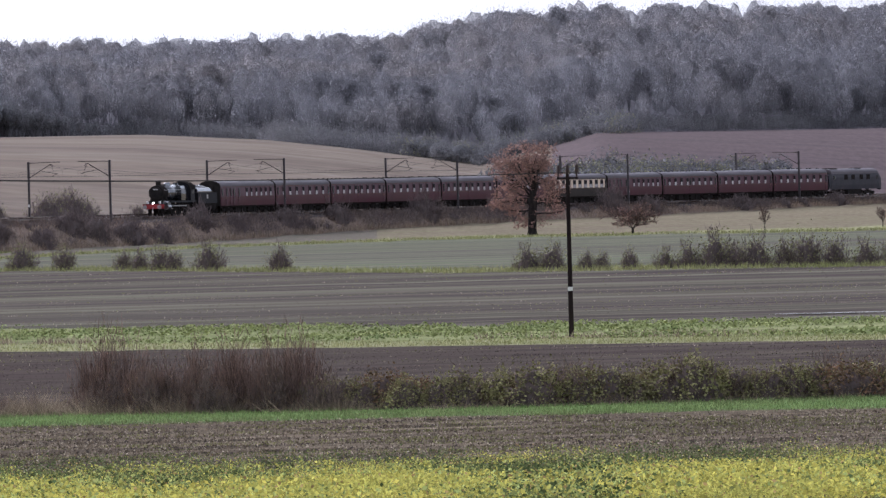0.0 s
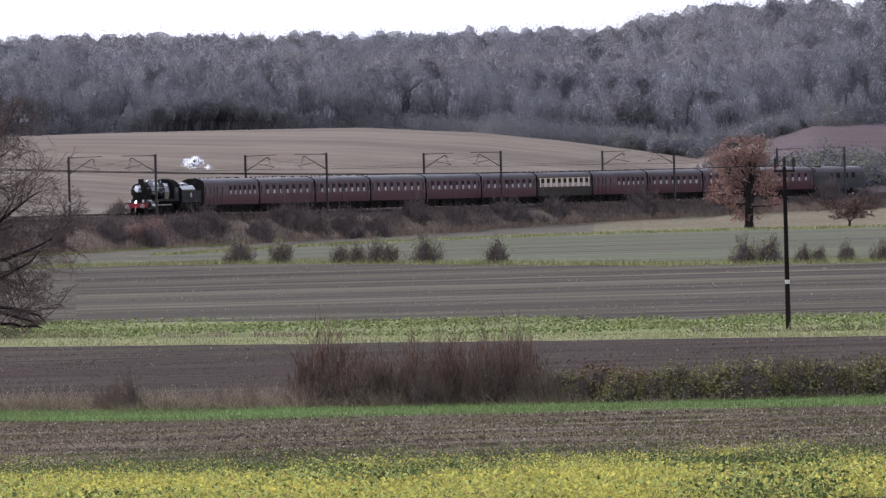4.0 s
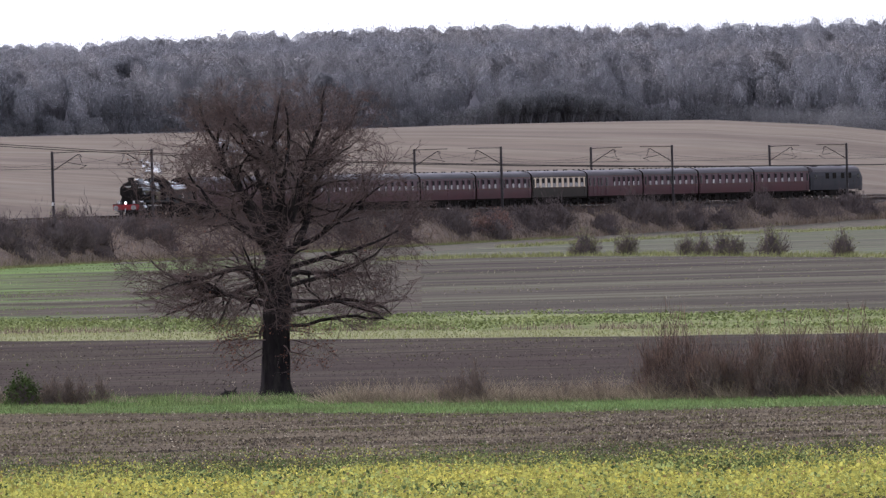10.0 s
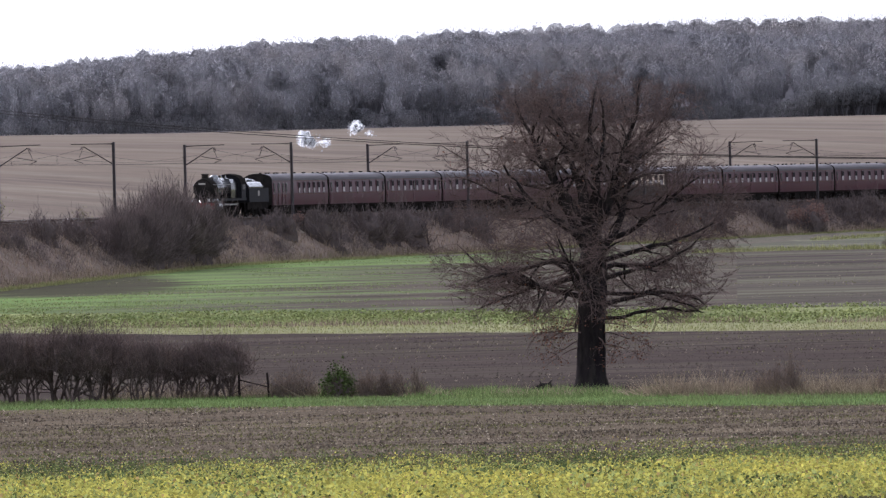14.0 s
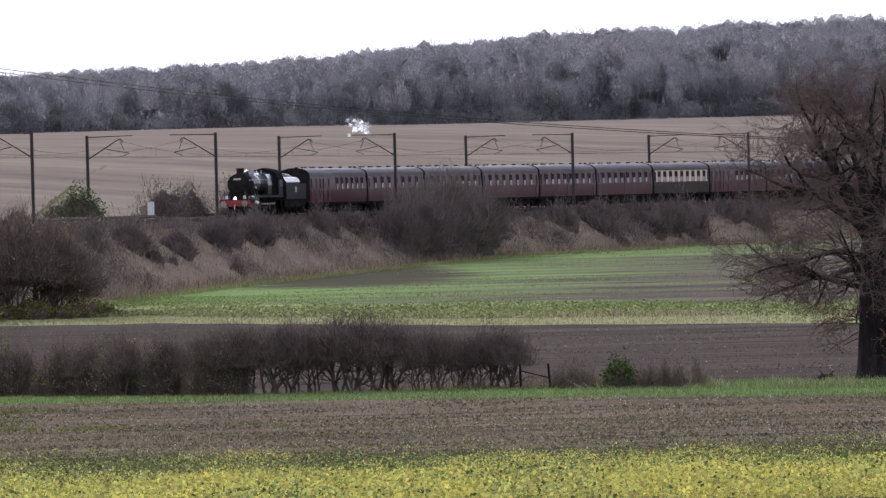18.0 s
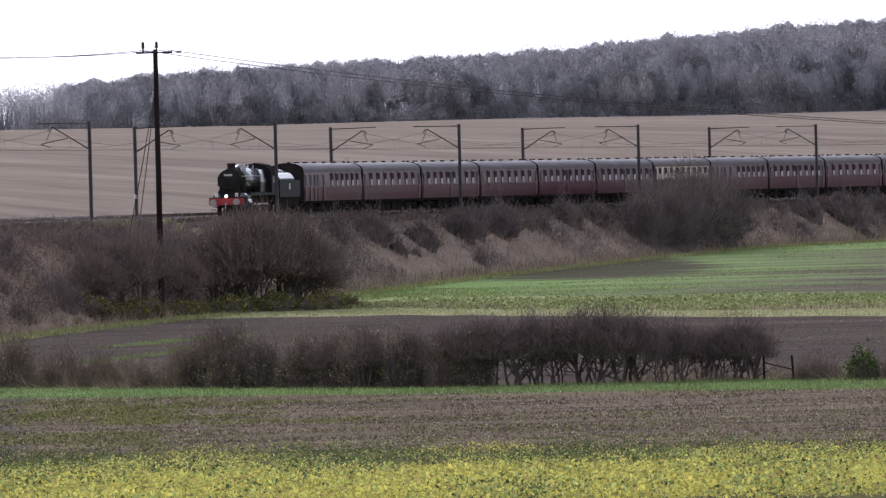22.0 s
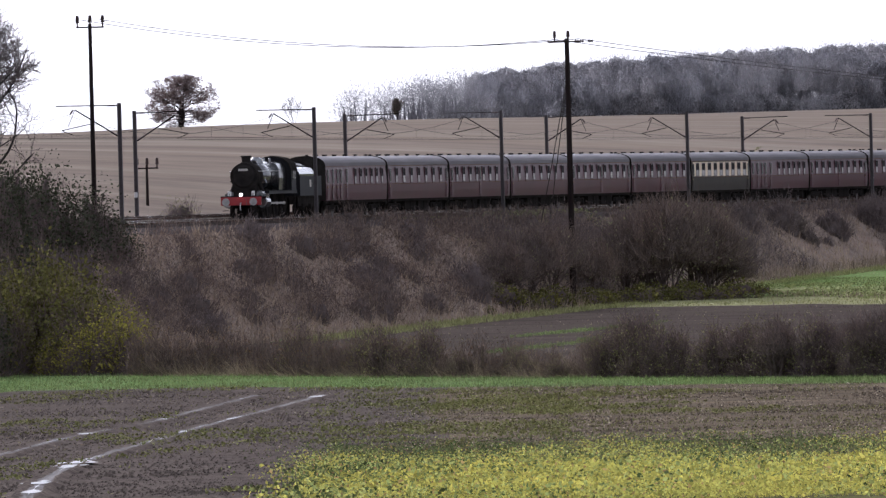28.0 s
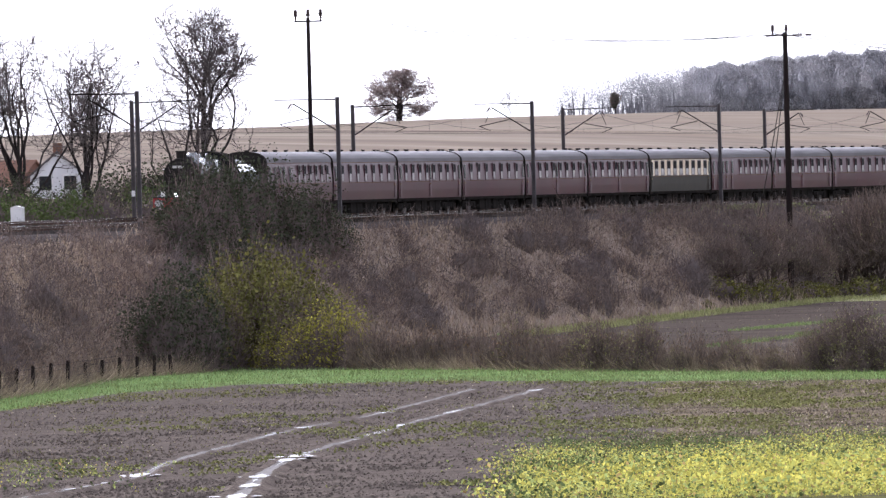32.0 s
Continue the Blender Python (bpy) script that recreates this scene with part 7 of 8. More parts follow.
def bank_thicket():
    """Low dark twiggy growth in drifts, and pale reedy grass along the foot."""
    n = 6500
    p, b = scatter(n, -8.6, 3.0, lambda q: slope(q, 0.08), lambda q: slope(q, 1.0))
    p = p[[noise.noise((x * 0.07, y * 0.05, 8)) + 0.4 * noise.noise((x * 0.3, y * 0.2, 3)) > 0.02 for x, y, _ in p]]
    n, k = len(p), 16
    at = np.repeat(p, k, 0) + RNG.normal(size=(n * k, 3)) * (0.4, 0.4, 0)
    at[:, 2] += RNG.uniform(-0.1, 0.7, n * k)
    tagged(cloud("bank_thicket", [blades(at, RNG.normal(size=(n * k, 3)) * 0.6 + np.array([0, 0, 0.9]), RNG.uniform(0.3, 0.9, n * k), 0.045)], M_bank_twig), "low dark thorny growth on the railway bank", "scrub", kind="stuff")
    n = 9000
    p, b = scatter(n, -8.8, 0.5, lambda q: slope(q, -0.06), lambda q: slope(q, 0.1))
    tagged(cloud("reedy_grass", [blades(p, RNG.normal(size=(n, 3)) * 0.25 + np.array([0, 0, 1.0]), RNG.uniform(0.4, 1.1, n), 0.05)], M_dead_grass), "tall pale reedy grass at the foot of the bank", "grass", kind="stuff")


def bank_head():
    """Rough growth along the top of the bank, up to the edge of the ballast."""
    n = 9000
    p, b = scatter(n, -9.9, 2.4, lambda q: slope(q, 0.86), lambda q: slope(q, 1.06))
    p = p[streak(p, 0.08, 0.03, 71) + 0.5 * streak(p, 0.4, 0.15, 72) > -0.25]
    n, k = len(p), 6
    at = np.repeat(p, k, 0) + RNG.normal(size=(n * k, 3)) * (0.25, 0.4, 0)
    at[:, 2] += RNG.uniform(-0.1, 0.45, n * k)
    tagged(cloud("bank_head_growth", [blades(at, RNG.normal(size=(n * k, 3)) * 0.5 + np.array([0, 0, 0.9]), RNG.uniform(0.25, 0.75, n * k), 0.04)], M_scrub), "rough brown growth along the top of the railway bank", "scrub", kind="stuff")


bank_head()
bank_cover()
bank_thicket()
far_edge_grass()


def hill_path():
    n = 1100
    f = RNG.random(n)
    b = -7.6 - 0.45 * f + RNG.normal(size=n) * 0.006
    p = np.array([on(q, track_dist(q) + 250 - 190 * g + RNG.normal() * 3) for q, g in zip(b, f)])
    tagged(cloud("grassy_hill_path", [blades(p, RNG.normal(size=(n, 3)) * 0.5 + np.array([0, 0, 0.8]), RNG.uniform(0.1, 0.25, n), 0.09)], M_weed), "faint line of pale green grass across the hill field", "grass", kind="stuff")


hill_path()


def lineside_sign():
    ob = new("lineside_sign")
    one("post", M_galv, ob, lambda bm: barrel(bm, (0, 0.06, -2.2), (0, 0.06, 1.75), 0.045, seg=8))
    one("disc", M_white, ob, lambda bm: barrel(bm, (0, 0.0, 1.5), (0, 0.03, 1.5), 0.36, seg=20), "round white disc")
    one("symbol", M_black, ob, lambda bm: barrel(bm, (0, -0.012, 1.5), (0, -0.004, 1.5), 0.14, seg=12), "dark round centre of the disc")
    x, y = plan(-2.545, track_dist(-2.545) + 13)
    ob.matrix_basis = pose(x, y, RAIL + 0.5, 0, 0, 0)
    tagged(ob, "round white trackside sign on a short post", "sign")


lineside_sign()
BG = "bushes on the railway bank"
bank_bush = Kind(*[shrub("bank_bush", 1.6, 1.6, 2.1, 90, 2300, M_bank_twig, "dark rounded bare bush on the railway bank", "bush", 0.04, 0.5, group=BG, core=M_dense_brown, fill=0.7) for _ in range(3)])
big_bush = Kind(*[shrub("thorn_thicket", 3.6, 3.2, 5.4, 240, 11000, M_bank_twig, "large dark bare thorn thicket on the railway bank", "bush", 0.045, 0.5, group=BG, core=M_dense_brown, fill=0.66) for _ in range(2)])
rust_bush = Kind(shrub("rust_leaved_bush", 1.3, 1.3, 2.3, 50, 700, M_bank_twig, "bush with clinging rust-coloured leaves on the bank", "bush", 0.04, 0.5, M_rust_leaf, 700, 0.2, group=BG))


def bank(kind, b, f, size, tall=1.0):
    return kind.add(b, slope(b, f), size, tall, 0.25)


for b, f, s, t in ((-5.87, 0.45, 1.1, 1.0), (-6.03, 0.35, 0.95, 0.95), (-5.72, 0.5, 0.9, 0.95), (-5.96, 0.4, 1.0, 1.0), (-5.79, 0.4, 1.0, 1.0), (-6.12, 0.4, 0.75, 1.0), (-4.75, 0.5, 0.6, 0.9), (-6.86, 0.7, 0.5, 0.9), (-7.05, 0.7, 0.5, 0.9), (-8.2, 0.45, 0.7, 1.0), (-7.93, 0.4, 0.6, 1.0), (-8.62, 0.5, 0.65, 1.0)):
    bank(big_bush, b, f, s, t)
thorn = Kind(*[hedge_tree(5.4, 60 + i, "rounded bare thorn tree with exposed stems at the bank's foot", BG, M_scrub, M_dense_brown, "thorn_tree", 7, 5200, M_far_leaf, 0.42, 0.03) for i in range(3)])
for b, d, s, t in ((-8.9, 726, 0.8, 0.95), (-8.8, 733, 0.95, 1.0), (-8.68, 742, 0.95, 1.0), (-8.49, 752, 0.8, 0.95), (-8.3, 761, 1.05, 1.0), (-8.2, 763, 1.22, 1.05), (-8.08, 761, 1.28, 1.1), (-7.97, 765, 1.3, 1.05), (-7.86, 766, 1.12, 1.0), (-7.78, 768, 0.8, 0.9)):
    thorn.add(b, d, s, t, 0.2)
under = Kind(shrub("dark_undergrowth", 1.3, 1.1, 1.0, 40, 500, M_dark_twig, "low dark green undergrowth below thorn trees", "bush", 0.04, 0.4, M_olive_leaf, 900, 0.14, group=BG, core=M_dense_dark, fill=0.8))
for k in range(26):
    b = -9.0 + 1.38 * k / 25
    under.add(b, lerp(b, [-9.0, -8.35, -7.6], [716, 755, 763]) + RNG.uniform(-3, 3), RNG.uniform(0.8, 1.3) * (1 if k % 4 else 0.6))
for b, f, s in ((-1.9, 0.7, 1.3), (-1.78, 0.45, 1.2), (-1.6, 0.2, 1.3), (-1.45, 0.15, 1.1), (-2.3, 0.6, 1.3), (-2.42, 0.5, 1.2), (-1.25, 0.75, 1.2), (-1.05, 0.6, 0.9), (-0.8, 0.7, 1.1), (-0.55, 0.8, 1.1), (-0.1, 0.8, 1.3), (0.85, 0.6, 1.5), (1.05, 0.7, 1.0), (-2.8, 0.5, 1.2), (-3.1, 0.4, 1.1), (-3.4, 0.6, 1.2), (-3.8, 0.4, 1.2), (-4.3, 0.5, 1.2), (-4.65, 0.45, 1.5), (-4.85, 0.55, 1.4), (-5.1, 0.6, 1.4), (-5.3, 0.75, 1.1), (-6.5, 0.85, 1.0), (-6.85, 0.8, 1.2), (-7.0, 0.75, 1.0), (-6.35, 0.8, 0.9), (-7.25, 0.6, 1.0), (-7.5, 0.75, 1.1), (-7.7, 0.8, 0.9), (-4.45, 0.8, 1.0), (-7.75, 0.3, 1.2), (-9.1, 0.25, 1.0), (-9.4, 0.8, 0.8), (-10.2, 0.85, 0.8), (-2.05, 0.2, 1.0), (0.3, 0.7, 1.2), (1.5, 0.6, 0.9), (2.0, 0.6, 0.9), (-2.6, 0.1, 1.1)):
    bank(bank_bush, b, f, s * 1.22)
for b, f, s in ((-2.58, 0.4, 1.05), (-2.67, 0.35, 0.9), (-5.2, 0.95, 0.6)):
    bank(rust_bush, b, f, s)
small = 0
while small < 46:
    b = RNG.uniform(-8.2, 2.4)
    bank(bank_bush, b, RNG.uniform(0.15, 0.98), RNG.uniform(0.35, 0.75))
    small += 1

pale_bush = Kind(*[shrub("brown_scrub_bush", 1.5, 1.4, 2.0, 70, 1700, M_scrub, "rounded brown bare scrub bush on the railway bank", "bush", 0.034, 0.7, group=BG, core=M_dense_brown, fill=0.66) for _ in range(3)])
for k in range(70):
    bank(pale_bush if k % 3 else bank_bush, RNG.uniform(-13.2, -8.3), RNG.uniform(0.1, 0.95), RNG.uniform(0.6, 1.15), RNG.uniform(0.8, 1.1))

# yellowing bushes and dark evergreens at the foot and head of the bank
gold = Kind(*[shrub("yellow_leaved_bush", 1.7, 1.5, 3.6, 90, 1600, M_scrub, "bush with thin yellow-green autumn leaves at the bank's foot", "bush", 0.03, 0.6, M_gold_leaf, 1200, 0.15, group=BG, core=M_dense_dark, fill=0.66) for _ in range(2)])
dark = Kind(*[shrub("evergreen_bush", 1.6, 1.5, 3.4, 80, 1400, M_dark_twig, "dark green leafy bush on the railway bank", "bush", 0.03, 0.6, M_evergreen, 2600, 0.13, group=BG, core=M_dense_dark, fill=0.72) for _ in range(2)])
olive = Kind(*[shrub("olive_leaved_bush", 1.8, 1.6, 3.7, 110, 2200, M_scrub, "tall bush with thin olive and yellow leaves at the bank's foot", "bush", 0.03, 0.5, M_olive_leaf, 2600, 0.15, group=BG, core=M_dense_dark, fill=0.7) for _ in range(2)])
for b, o, s, t in ((-10.95, 4, 0.85, 0.95), (-10.82, 5, 0.85, 0.95), (-10.9, 9, 0.9, 1.05), (-11.06, 3, 0.75, 0.9), (-11.2, 4, 0.7, 0.8)):
    gold.add(b, E_verge(b) + o, s, t, 0.1)
for b, o, s, t in ((-11.08, 6, 1.0, 1.15), (-11.2, 10, 1.15, 1.25), (-11.35, 8, 1.1, 1.15), (-11.25, 18, 1.2, 1.25), (-11.48, 6, 1.0, 1.1), (-11.1, 16, 1.1, 1.25), (-11.42, 16, 1.15, 1.2)):
    olive.add(b, E_verge(b) + o, s, t, 0.1)
for b, o, s, t in ((-11.6, 4, 1.05, 1.15), (-11.75, 6, 1.1, 1.1), (-11.65, 12, 1.2, 1.2), (-11.85, 9, 1.0, 1.0), (-11.5, 24, 1.3, 1.1)):
    dark.add(b, E_verge(b) + o, s, t, 0.1)
for b, f, s, t in ((-11.15, 0.75, 1.0, 1.05), (-11.0, 0.8, 1.0, 1.0), (-11.26, 0.85, 1.0, 1.2), (-11.36, 0.85, 1.0, 1.25), (-11.47, 0.85, 1.0, 1.25), (-11.57, 0.82, 1.0, 1.25), (-11.68, 0.8, 0.95, 1.1), (-11.4, 0.5, 0.95, 0.9), (-10.88, 0.8, 0.7, 0.8)):
    bank(dark, b, f, s * 1.2, t)


def bare_tree(name, h, seed, label, limbs=5, leaf=None, wide=0.45, rise=0.25, group="", leaf_size=0.25, twig=0.03, category="tree", dense=3, stout=0.024, sprays=6):
    """A bare tree that forks low; with leaves where it keeps them."""
    rng = np.random.default_rng(seed)
    ob = new(name)
    segs, tips = [], []
    fork = h * 0.16
    trunk = [((0, 0, -0.4), (0, 0, fork * 0.4), h * stout * 1.25, h * stout), ((0, 0, fork * 0.4), (0, 0, fork * 1.05), h * stout, h * stout * 0.85)]
    for k in range(limbs):
        az = 6.283 * (k + rng.uniform(-0.3, 0.3)) / limbs
        w = wide * rng.uniform(0.5, 1.2)
        grow(rng, (0, 0, fork * rng.uniform(0.8, 1.0)), (math.cos(az) * w, math.sin(az) * w, 1), h * 0.4, h * 0.009, 1, segs, tips, (4, 4, 0.13, (5, 4, 4, 3), 0.42, 0.6, (rise, rise, rise)))
    tubes("trunk", trunk, M_bark, ob, 9)
    tubes("limb_frame", [(s[0], s[1], max(s[2], 0.02), max(s[3], 0.016)) for s in segs if s[4] <= 2], M_bark, ob, 5)
    tubes("branchwork", [(s[0], s[1], max(s[2], 0.024), max(s[3], 0.02)) for s in segs if s[4] > 2], M_branch, ob, 3)
    t, d = np.array([q[0] for q in tips]), np.array([q[1] for q in tips])
    k = sprays
    n = len(t) * k
    start = np.repeat(t, k, 0)
    cloud("twig_mass", [blades(start, np.repeat(d, k, 0) + RNG.normal(size=(n, 3)) * 0.35, h * RNG.uniform(0.04, 0.1, n), twig * 0.75)], M_branch, ob)
    if leaf:
        m = dense
        c = np.repeat(t, m, 0) + RNG.normal(size=(len(t) * m, 3)) * h * 0.035
        cloud("foliage", [leaf_quads(c, leaf_size * RNG.uniform(0.6, 1.4, len(c)))], leaf, ob)
    return tagged(ob, label, category, group)


def at_place(ob, b, d, size=1.0, wide=1.0, sink=0.1):
    p = on(b, d)
    ob.matrix_basis = Matrix.Translation((p.x, p.y, p.z - sink)) @ Matrix.Diagonal((size * wide, size * wide, size, 1))


LT = "bare trees beyond the railway"
VASE = (0, 4.3, 4.3, 7.2, 5.4, 6.6, 0.4, 2.4)
lineside_tree(3, "many-stemmed bare tree standing beyond the railway", (-12.47, 690), 1.0, 11, 0.8, 3.6, (44, 78), VASE, 0.85, 0.26, LT)
lineside_tree(4, "many-stemmed bare tree standing beyond the railway", (-12.13, 682), 0.98, 11, 1.0, 4.0, (46, 80), VASE, 0.85, 0.28, LT)
lineside_tree(5, "tall slender bare tree standing beyond the railway", (-11.53, 705), 0.94, 14, 2.6, 9.0, (34, 76), (-0.3, 4.2, 4.0, 8.6, 7.4, 7.4, 1.2, 2.2), 1.0, 0.26, LT)
lineside_tree(6, "slim bare tree standing beyond the railway", (-11.66, 700), 0.8, 7, 1.2, 4.6, (50, 76), VASE, 0.6, 0.18, LT)
at_place(bare_tree("small_russet_tree", 3.8, 9, "small spreading tree with thin russet leaves", 6, M_rust_leaf, 0.9, 0.05, leaf_size=0.1, twig=0.04), 0.96, 1240, 1.0, 1.6)
at_place(bare_tree("bare_sapling", 2.9, 10, "thin bare sapling in the far field", 2, wide=0.3, rise=0.4, twig=0.012, sprays=1), 1.63, 1230)
at_place(bare_tree("bare_sapling", 2.5, 11, "thin bare sapling in the far field", 2, wide=0.3, rise=0.4, twig=0.012, sprays=1), 2.23, 1230)
lineside_tree(13, "small bare tree on the skyline", (-9.97, 1370), 0.42, 5, 0.6, 2.2, (50, 80), (0, 3.6, 3.0, 5.0, 4.4, 4.4, 0.6, 2.0), 0.55, 0.14, name="ridge_sapling", thick=0.8)
at_place(bare_tree("dark_conifer", 5.2, 14, "dark ivy-clad tree at the wood's edge", 6, M_evergreen, 0.35, 0.4, leaf_size=0.2, twig=0.05), -9.44, 1400, 0.62, 0.6)

FG = "bushes behind the railway"
behind = Kind(*[shrub("lineside_bush", 1.9, 1.8, 2.6, 80, 2400, M_bank_twig, "grey-brown bare bush beyond the railway", "bush", 0.04, 0.5, M_far_leaf, 500, 0.12, group=FG, core=M_dense_brown, fill=0.72) for _ in range(2)])
green_behind = Kind(shrub("green_lineside_bush", 1.7, 1.5, 2.2, 50, 700, M_bank_twig, "green leafy bush beyond the railway", "bush", 0.04, 0.5, M_hedge_leaf, 2200, 0.13, group=FG, core=M_dense_dark, fill=0.75))
for b, o, s in ((-2.02, 24, 1.2), (-1.9, 24, 1.4), (-1.95, 28, 1.35), (-1.83, 26, 1.15), (-2.28, 24, 1.0), (-2.37, 26, 1.15), (-2.5, 34, 1.1), (-2.59, 34, 1.2), (-2.65, 38, 1.0), (-1.55, 60, 0.6), (-7.85, 40, 1.05), (-7.31, 27, 1.35), (-7.19, 25, 1.2), (-6.92, 22, 1.4), (-6.83, 24, 1.35), (-10.55, 40, 0.75), (-6.3, 45, 0.9), (-2.75, 60, 0.9), (-4.8, 60, 0.8), (-8.05, 40, 0.9)):
    behind.add(b, track_dist(b) + o, s)
for b, o, s in ((-7.73, 26, 1.35), (-12.35, 60, 1.3), (-12.5, 55, 1.2), (-12.2, 70, 1.3), (-11.75, 60, 1.5), (-11.6, 62, 1.4), (-11.9, 70, 1.4), (-12.65, 55, 1.2)):
    green_behind.add(b, track_dist(b) + o, s)
for b, o, s in ((-11.5, 66, 1.3), (-11.35, 70, 1.2), (-12.05, 62, 1.1), (-12.55, 62, 1.0), (-11.85, 55, 1.0)):
    behind.add(b, track_dist(b) + o, s)

for b, o, s in ((-12.6, 14, 1.1), (-12.35, 12, 1.0), (-12.2, 16, 0.9), (-12.05, 13, 1.15), (-11.92, 15, 1.25), (-11.8, 14, 1.2), (-11.68, 18, 1.3), (-12.75, 15, 1.1), (-12.5, 20, 0.9)):
    dark.add(b, track_dist(b) + o * widen(b), s, 0.95)

# the far hedge across the valley
AG = "shrubs of the far hedge"
far_shrub = Kind(*[shrub("far_hedge_shrub", 1.05, 1.0, 2.0, 50, 1000, M_bank_twig, "small bare shrub in a far field hedge", "shrub", 0.04, 0.8, M_far_leaf, 420, 0.11, group=AG, core=M_dense_brown, fill=0.62) for _ in range(3)])
for x, s in ((-2.15, 1.0), (-1.93, 0.9), (-1.63, 0.75), (-1.55, 0.75), (-1.44, 0.9), (-1.38, 0.75), (-1.2, 1.05), (-0.84, 0.95), (0.42, 0.9), (0.55, 0.95), (0.72, 0.65), (0.8, 0.6), (0.94, 0.7), (1.12, 0.7), (1.24, 0.9), (1.38, 1.25), (1.47, 0.9), (1.58, 1.1), (1.73, 0.95), (1.84, 1.15), (1.98, 1.0), (2.14, 0.9), (2.3, 1.0), (2.45, 0.9)):
    far_shrub.add(x, E_dark(x) + 3, s * 1.3, 0.98)


# hedgerows on the hill: below the wood and round the brown field
def hill_hedges():
    twig, leaf = [], []
    for b0, b1, back, count, h in ((-9.3, -0.9, 4, 900, 2.6), (-3.2, 0.9, 2, 900, 3.4), (-0.9, 0.95, -25, 700, 4.0), (0.5, 3.2, 3, 800, 3.4), (-9.2, -5.5, 105, 700, 4.5)):
        for _ in range(count):
            b = RNG.uniform(b0, b1)
            base = np.array(on(b, ridge_dist(b) + back + RNG.normal() * 6))
            n = 40
            s = h * RNG.uniform(0.6, 1.2)
            c = dome(n, s * 0.55, s * 0.55, s * 0.8, 0, 0.4) + base
            twig.append(blades(c, RNG.normal(size=(n, 3)) * 0.6 + np.array([0, 0, 0.6]), s * RNG.uniform(0.15, 0.4, n), 0.1))
    heads = []
    for _ in range(230):
        b = RNG.uniform(-0.75, 0.95)
        base = np.array(on(b, ridge_dist(b) - RNG.uniform(-4, 70) * min(1.0, max(0.1, (b + 0.5) / 0.6))))
        s = RNG.uniform(2.0, 4.2) * (1.0 if b > -0.2 else 0.7)
        heads.append((base - np.array([0, 0, s * 0.25]), s * 0.62, s * 1.1))
        n = 240
        c = dome(n, s * 0.6, s * 0.6, s, 0, 0.55) + base
        twig.append(blades(c, RNG.normal(size=(n, 3)) * 0.6 + np.array([0, 0, 0.5]), s * RNG.uniform(0.06, 0.14, n), 0.08))
        if RNG.random() < 0.35:
            leaf.append(leaf_quads(c + RNG.normal(size=c.shape) * 0.1, RNG.uniform(0.12, 0.25, n)))
    for _ in range(190):
        b = RNG.uniform(0.2, 1.75)
        base = np.array(on(b, track_dist(b) + 75 + RNG.uniform(0, 60)))
        s = RNG.uniform(1.7, 3.3) * lerp(b, [0.2, 0.6, 1.1, 1.75], [1.3, 1.3, 1.1, 0.75])
        heads.append((base - np.array([0, 0, s * 0.3]), s * 0.75, s * 1.1))
        n = 150
        c = dome(n, s * 0.75, s * 0.75, s, 0, 0.55) + base
        twig.append(leaf_quads(c, s * RNG.uniform(0.1, 0.22, n), 1.0))
        if RNG.random() < (0.8 if 0.45 < b < 1.2 else 0.3):
            c = c[c[:, 2] > base[2] + 0.45 * s]
            leaf.append(leaf_quads(c + RNG.normal(size=c.shape) * 0.15, RNG.uniform(0.2, 0.42, len(c))))
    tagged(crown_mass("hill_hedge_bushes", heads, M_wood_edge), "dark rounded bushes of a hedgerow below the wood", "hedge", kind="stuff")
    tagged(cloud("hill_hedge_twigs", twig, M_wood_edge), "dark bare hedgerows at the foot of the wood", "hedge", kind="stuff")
    tagged(cloud("hill_hedge_leaves", leaf, M_far_leaf), "olive leaves of scrub beyond the railway", "hedge", kind="stuff")


hill_hedges()


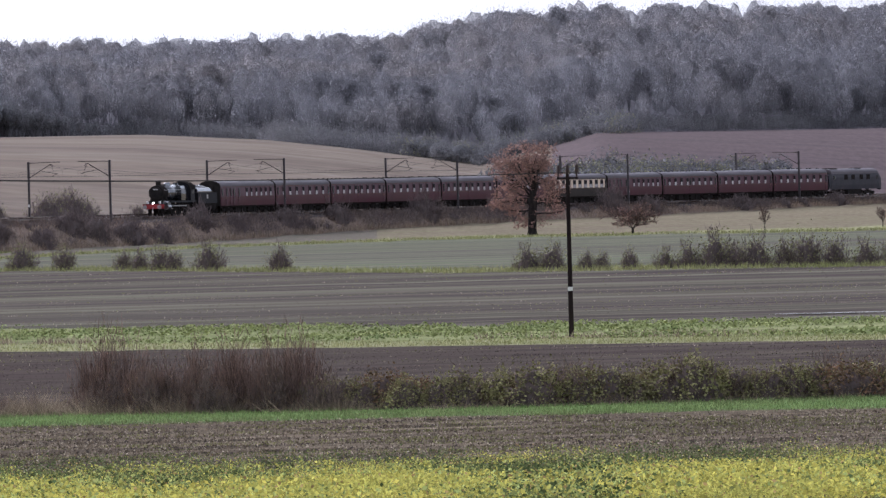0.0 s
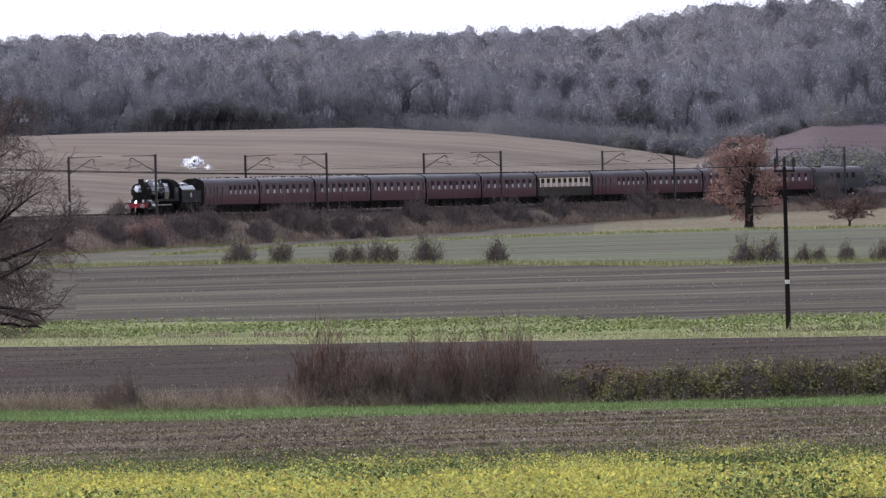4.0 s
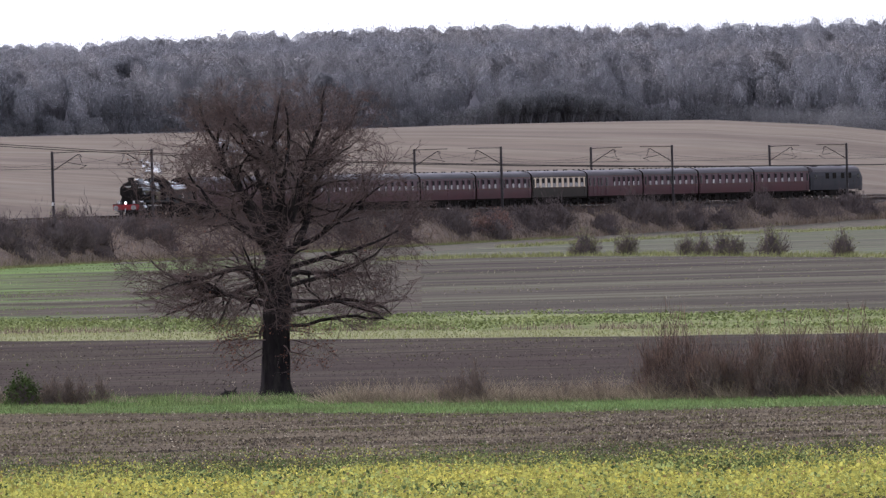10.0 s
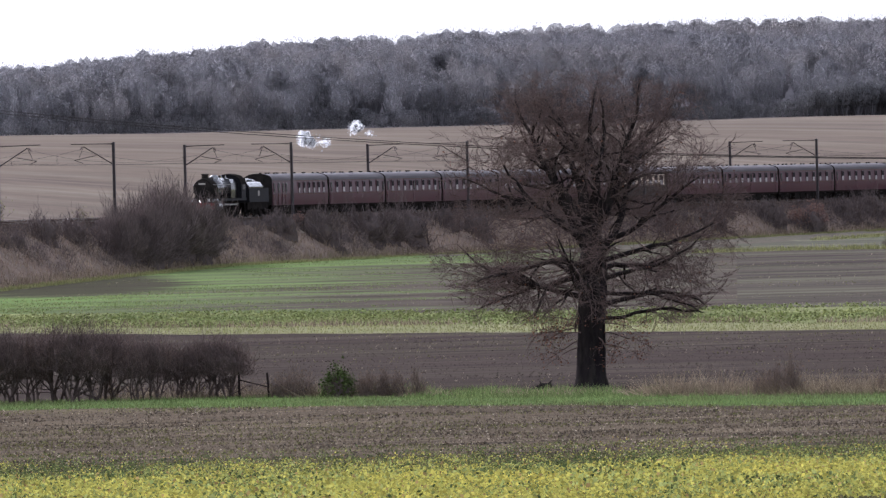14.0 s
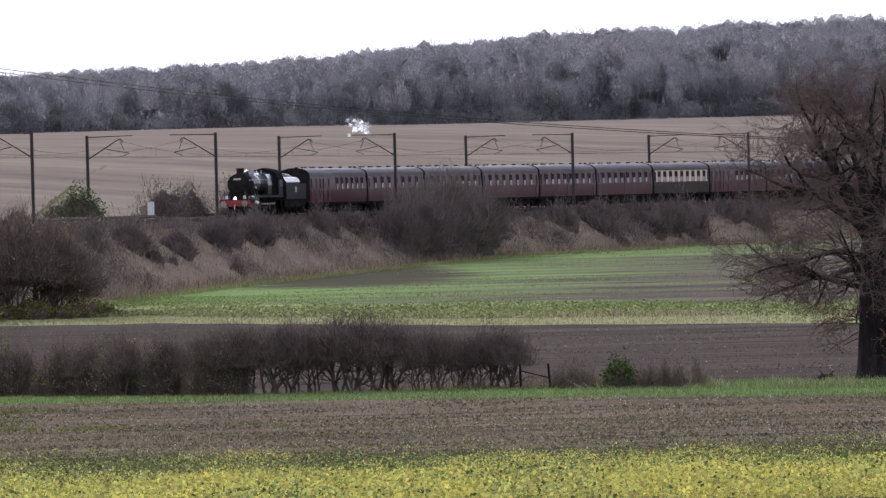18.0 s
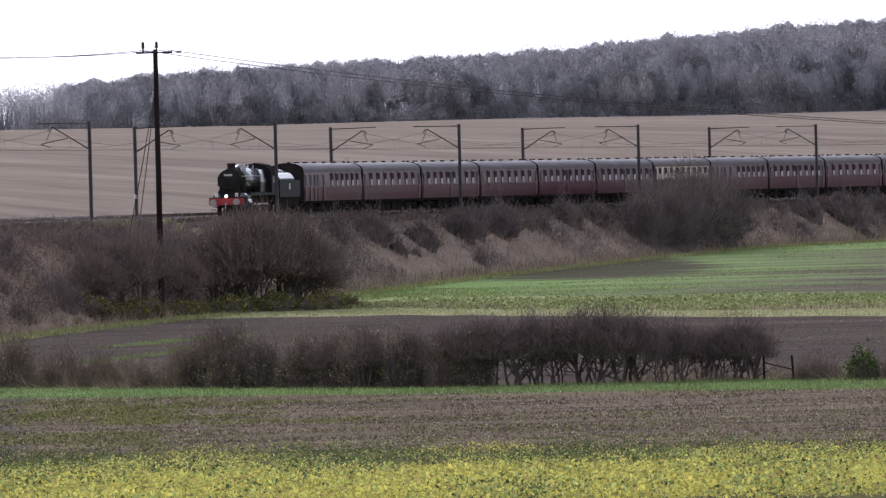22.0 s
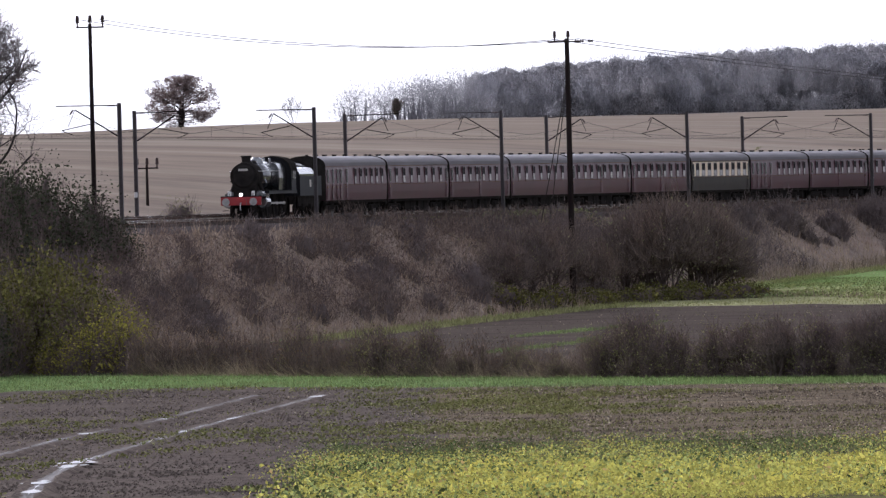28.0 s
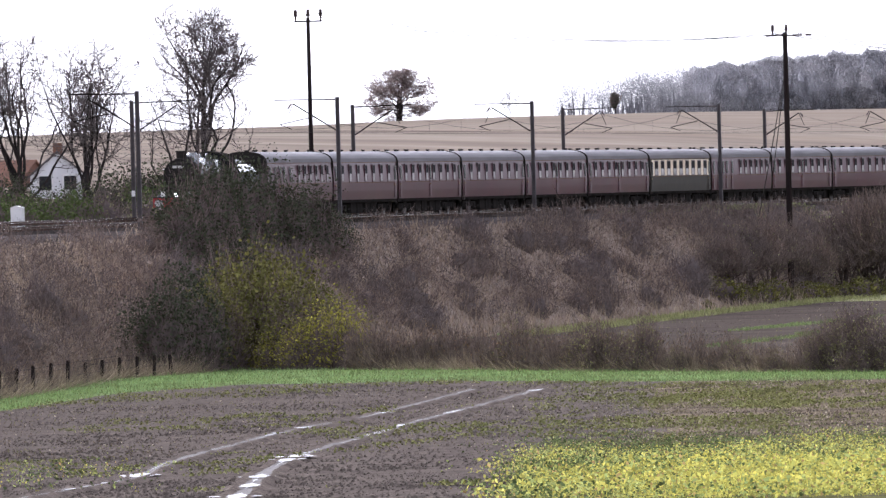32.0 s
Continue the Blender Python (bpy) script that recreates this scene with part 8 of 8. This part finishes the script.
# the cottages beyond the railway
def cottage(b, d, wide, deep, wall_h, roof_h, wall_m, roof_m, label, turn, sink):
    ob = new("cottage")
    w, q = wide / 2, deep / 2
    one("wall", wall_m, ob, lambda bm: extrude(bm, [(-w, -1.0), (-w, wall_h), (0, wall_h + roof_h), (w, wall_h), (w, -1.0)], -q, q))
    for s in (-1, 1):
        one("roof_slope", roof_m, ob, lambda bm: extrude(bm, [(0, wall_h + roof_h + 0.02), (s * (w + 0.25), wall_h - 0.2), (s * (w + 0.25), wall_h - 0.05), (0, wall_h + roof_h + 0.17)], -q - 0.2, q + 0.2))
    for x in (-w * 0.45, w * 0.45):
        win = one("window", M_white, ob, lambda bm: box(bm, x - 0.5, x + 0.5, -q - 0.05, -q - 0.005, 0.9, 2.0))
        one("pane", M_dark_glass, win, lambda bm: box(bm, x - 0.4, x + 0.4, -q - 0.07, -q - 0.05, 1.0, 1.9))
    one("chimney_stack", M_tile, ob, lambda bm: box(bm, -0.3, 0.3, q - 1.2, q - 0.6, wall_h + roof_h - 0.4, wall_h + roof_h + 0.7))
    p = on(b, d)
    ob.matrix_basis = Matrix.Translation((p.x, p.y, p.z - sink)) @ pose(0, 0, 0, 0, 0, turn)
    tagged(ob, label, "house")


cottage(-12.28, 742, 3.6, 8.0, 1.9, 1.5, M_render, M_slate, "white rendered cottage with a slate roof behind bare trees", 12, 0.3)
cottage(-12.62, 765, 5.0, 7.0, 2.0, 1.7, M_tile, M_tile, "brick cottage with a clay tile roof behind bare trees", 70, 2.0)


# ---- what moves ----
def motions():
    times = [i * 2.0 for i in range(17)]
    for ob, ahead, half in VEHICLES:
        walk(ob, [(t, vehicle_pose(t, ahead, half)) for t in times])
    for ob, spans, lift in zip(PUFFS, PUFF_TIMES, PUFF_LIFT):
        rows = []
        t = 0.0
        while t < 32.01:
            ahead, up, side = -10.0, 2.15, 0.0
            for t0, t1 in spans:
                t0 -= 0.5
                if t0 < t < t1:
                    f = min((t - t0) / 0.3, 1.0, (t1 - t) / 0.3)
                    ahead = 17.5 - 16.7 * (t - t0)
                    up = 2.4 + f * (1.7 + 0.6 * lift + 1.1 * (t - t0))
                    side = -0.35 * (t - t0) * f
            x, y, h = track(passed(t) + ahead, side)
            rows.append((t, pose(x, y, RAIL + up, 0, 0, math.degrees(-h))))
            t += 0.2
        walk(ob, rows)
    steps = [i / FPS for i in range(32 * FPS + 1)]
    for ob, x, y, z, radius, throw in SPIN:
        rows = []
        for t in steps:
            a = -passed(t) / radius
            if throw:
                rows.append((t, pose(x, y + throw * math.sin(-a), z + throw * math.cos(a))))
            else:
                rows.append((t, pose(x, y, z, math.degrees(a))))
        walk(ob, rows)


motions()
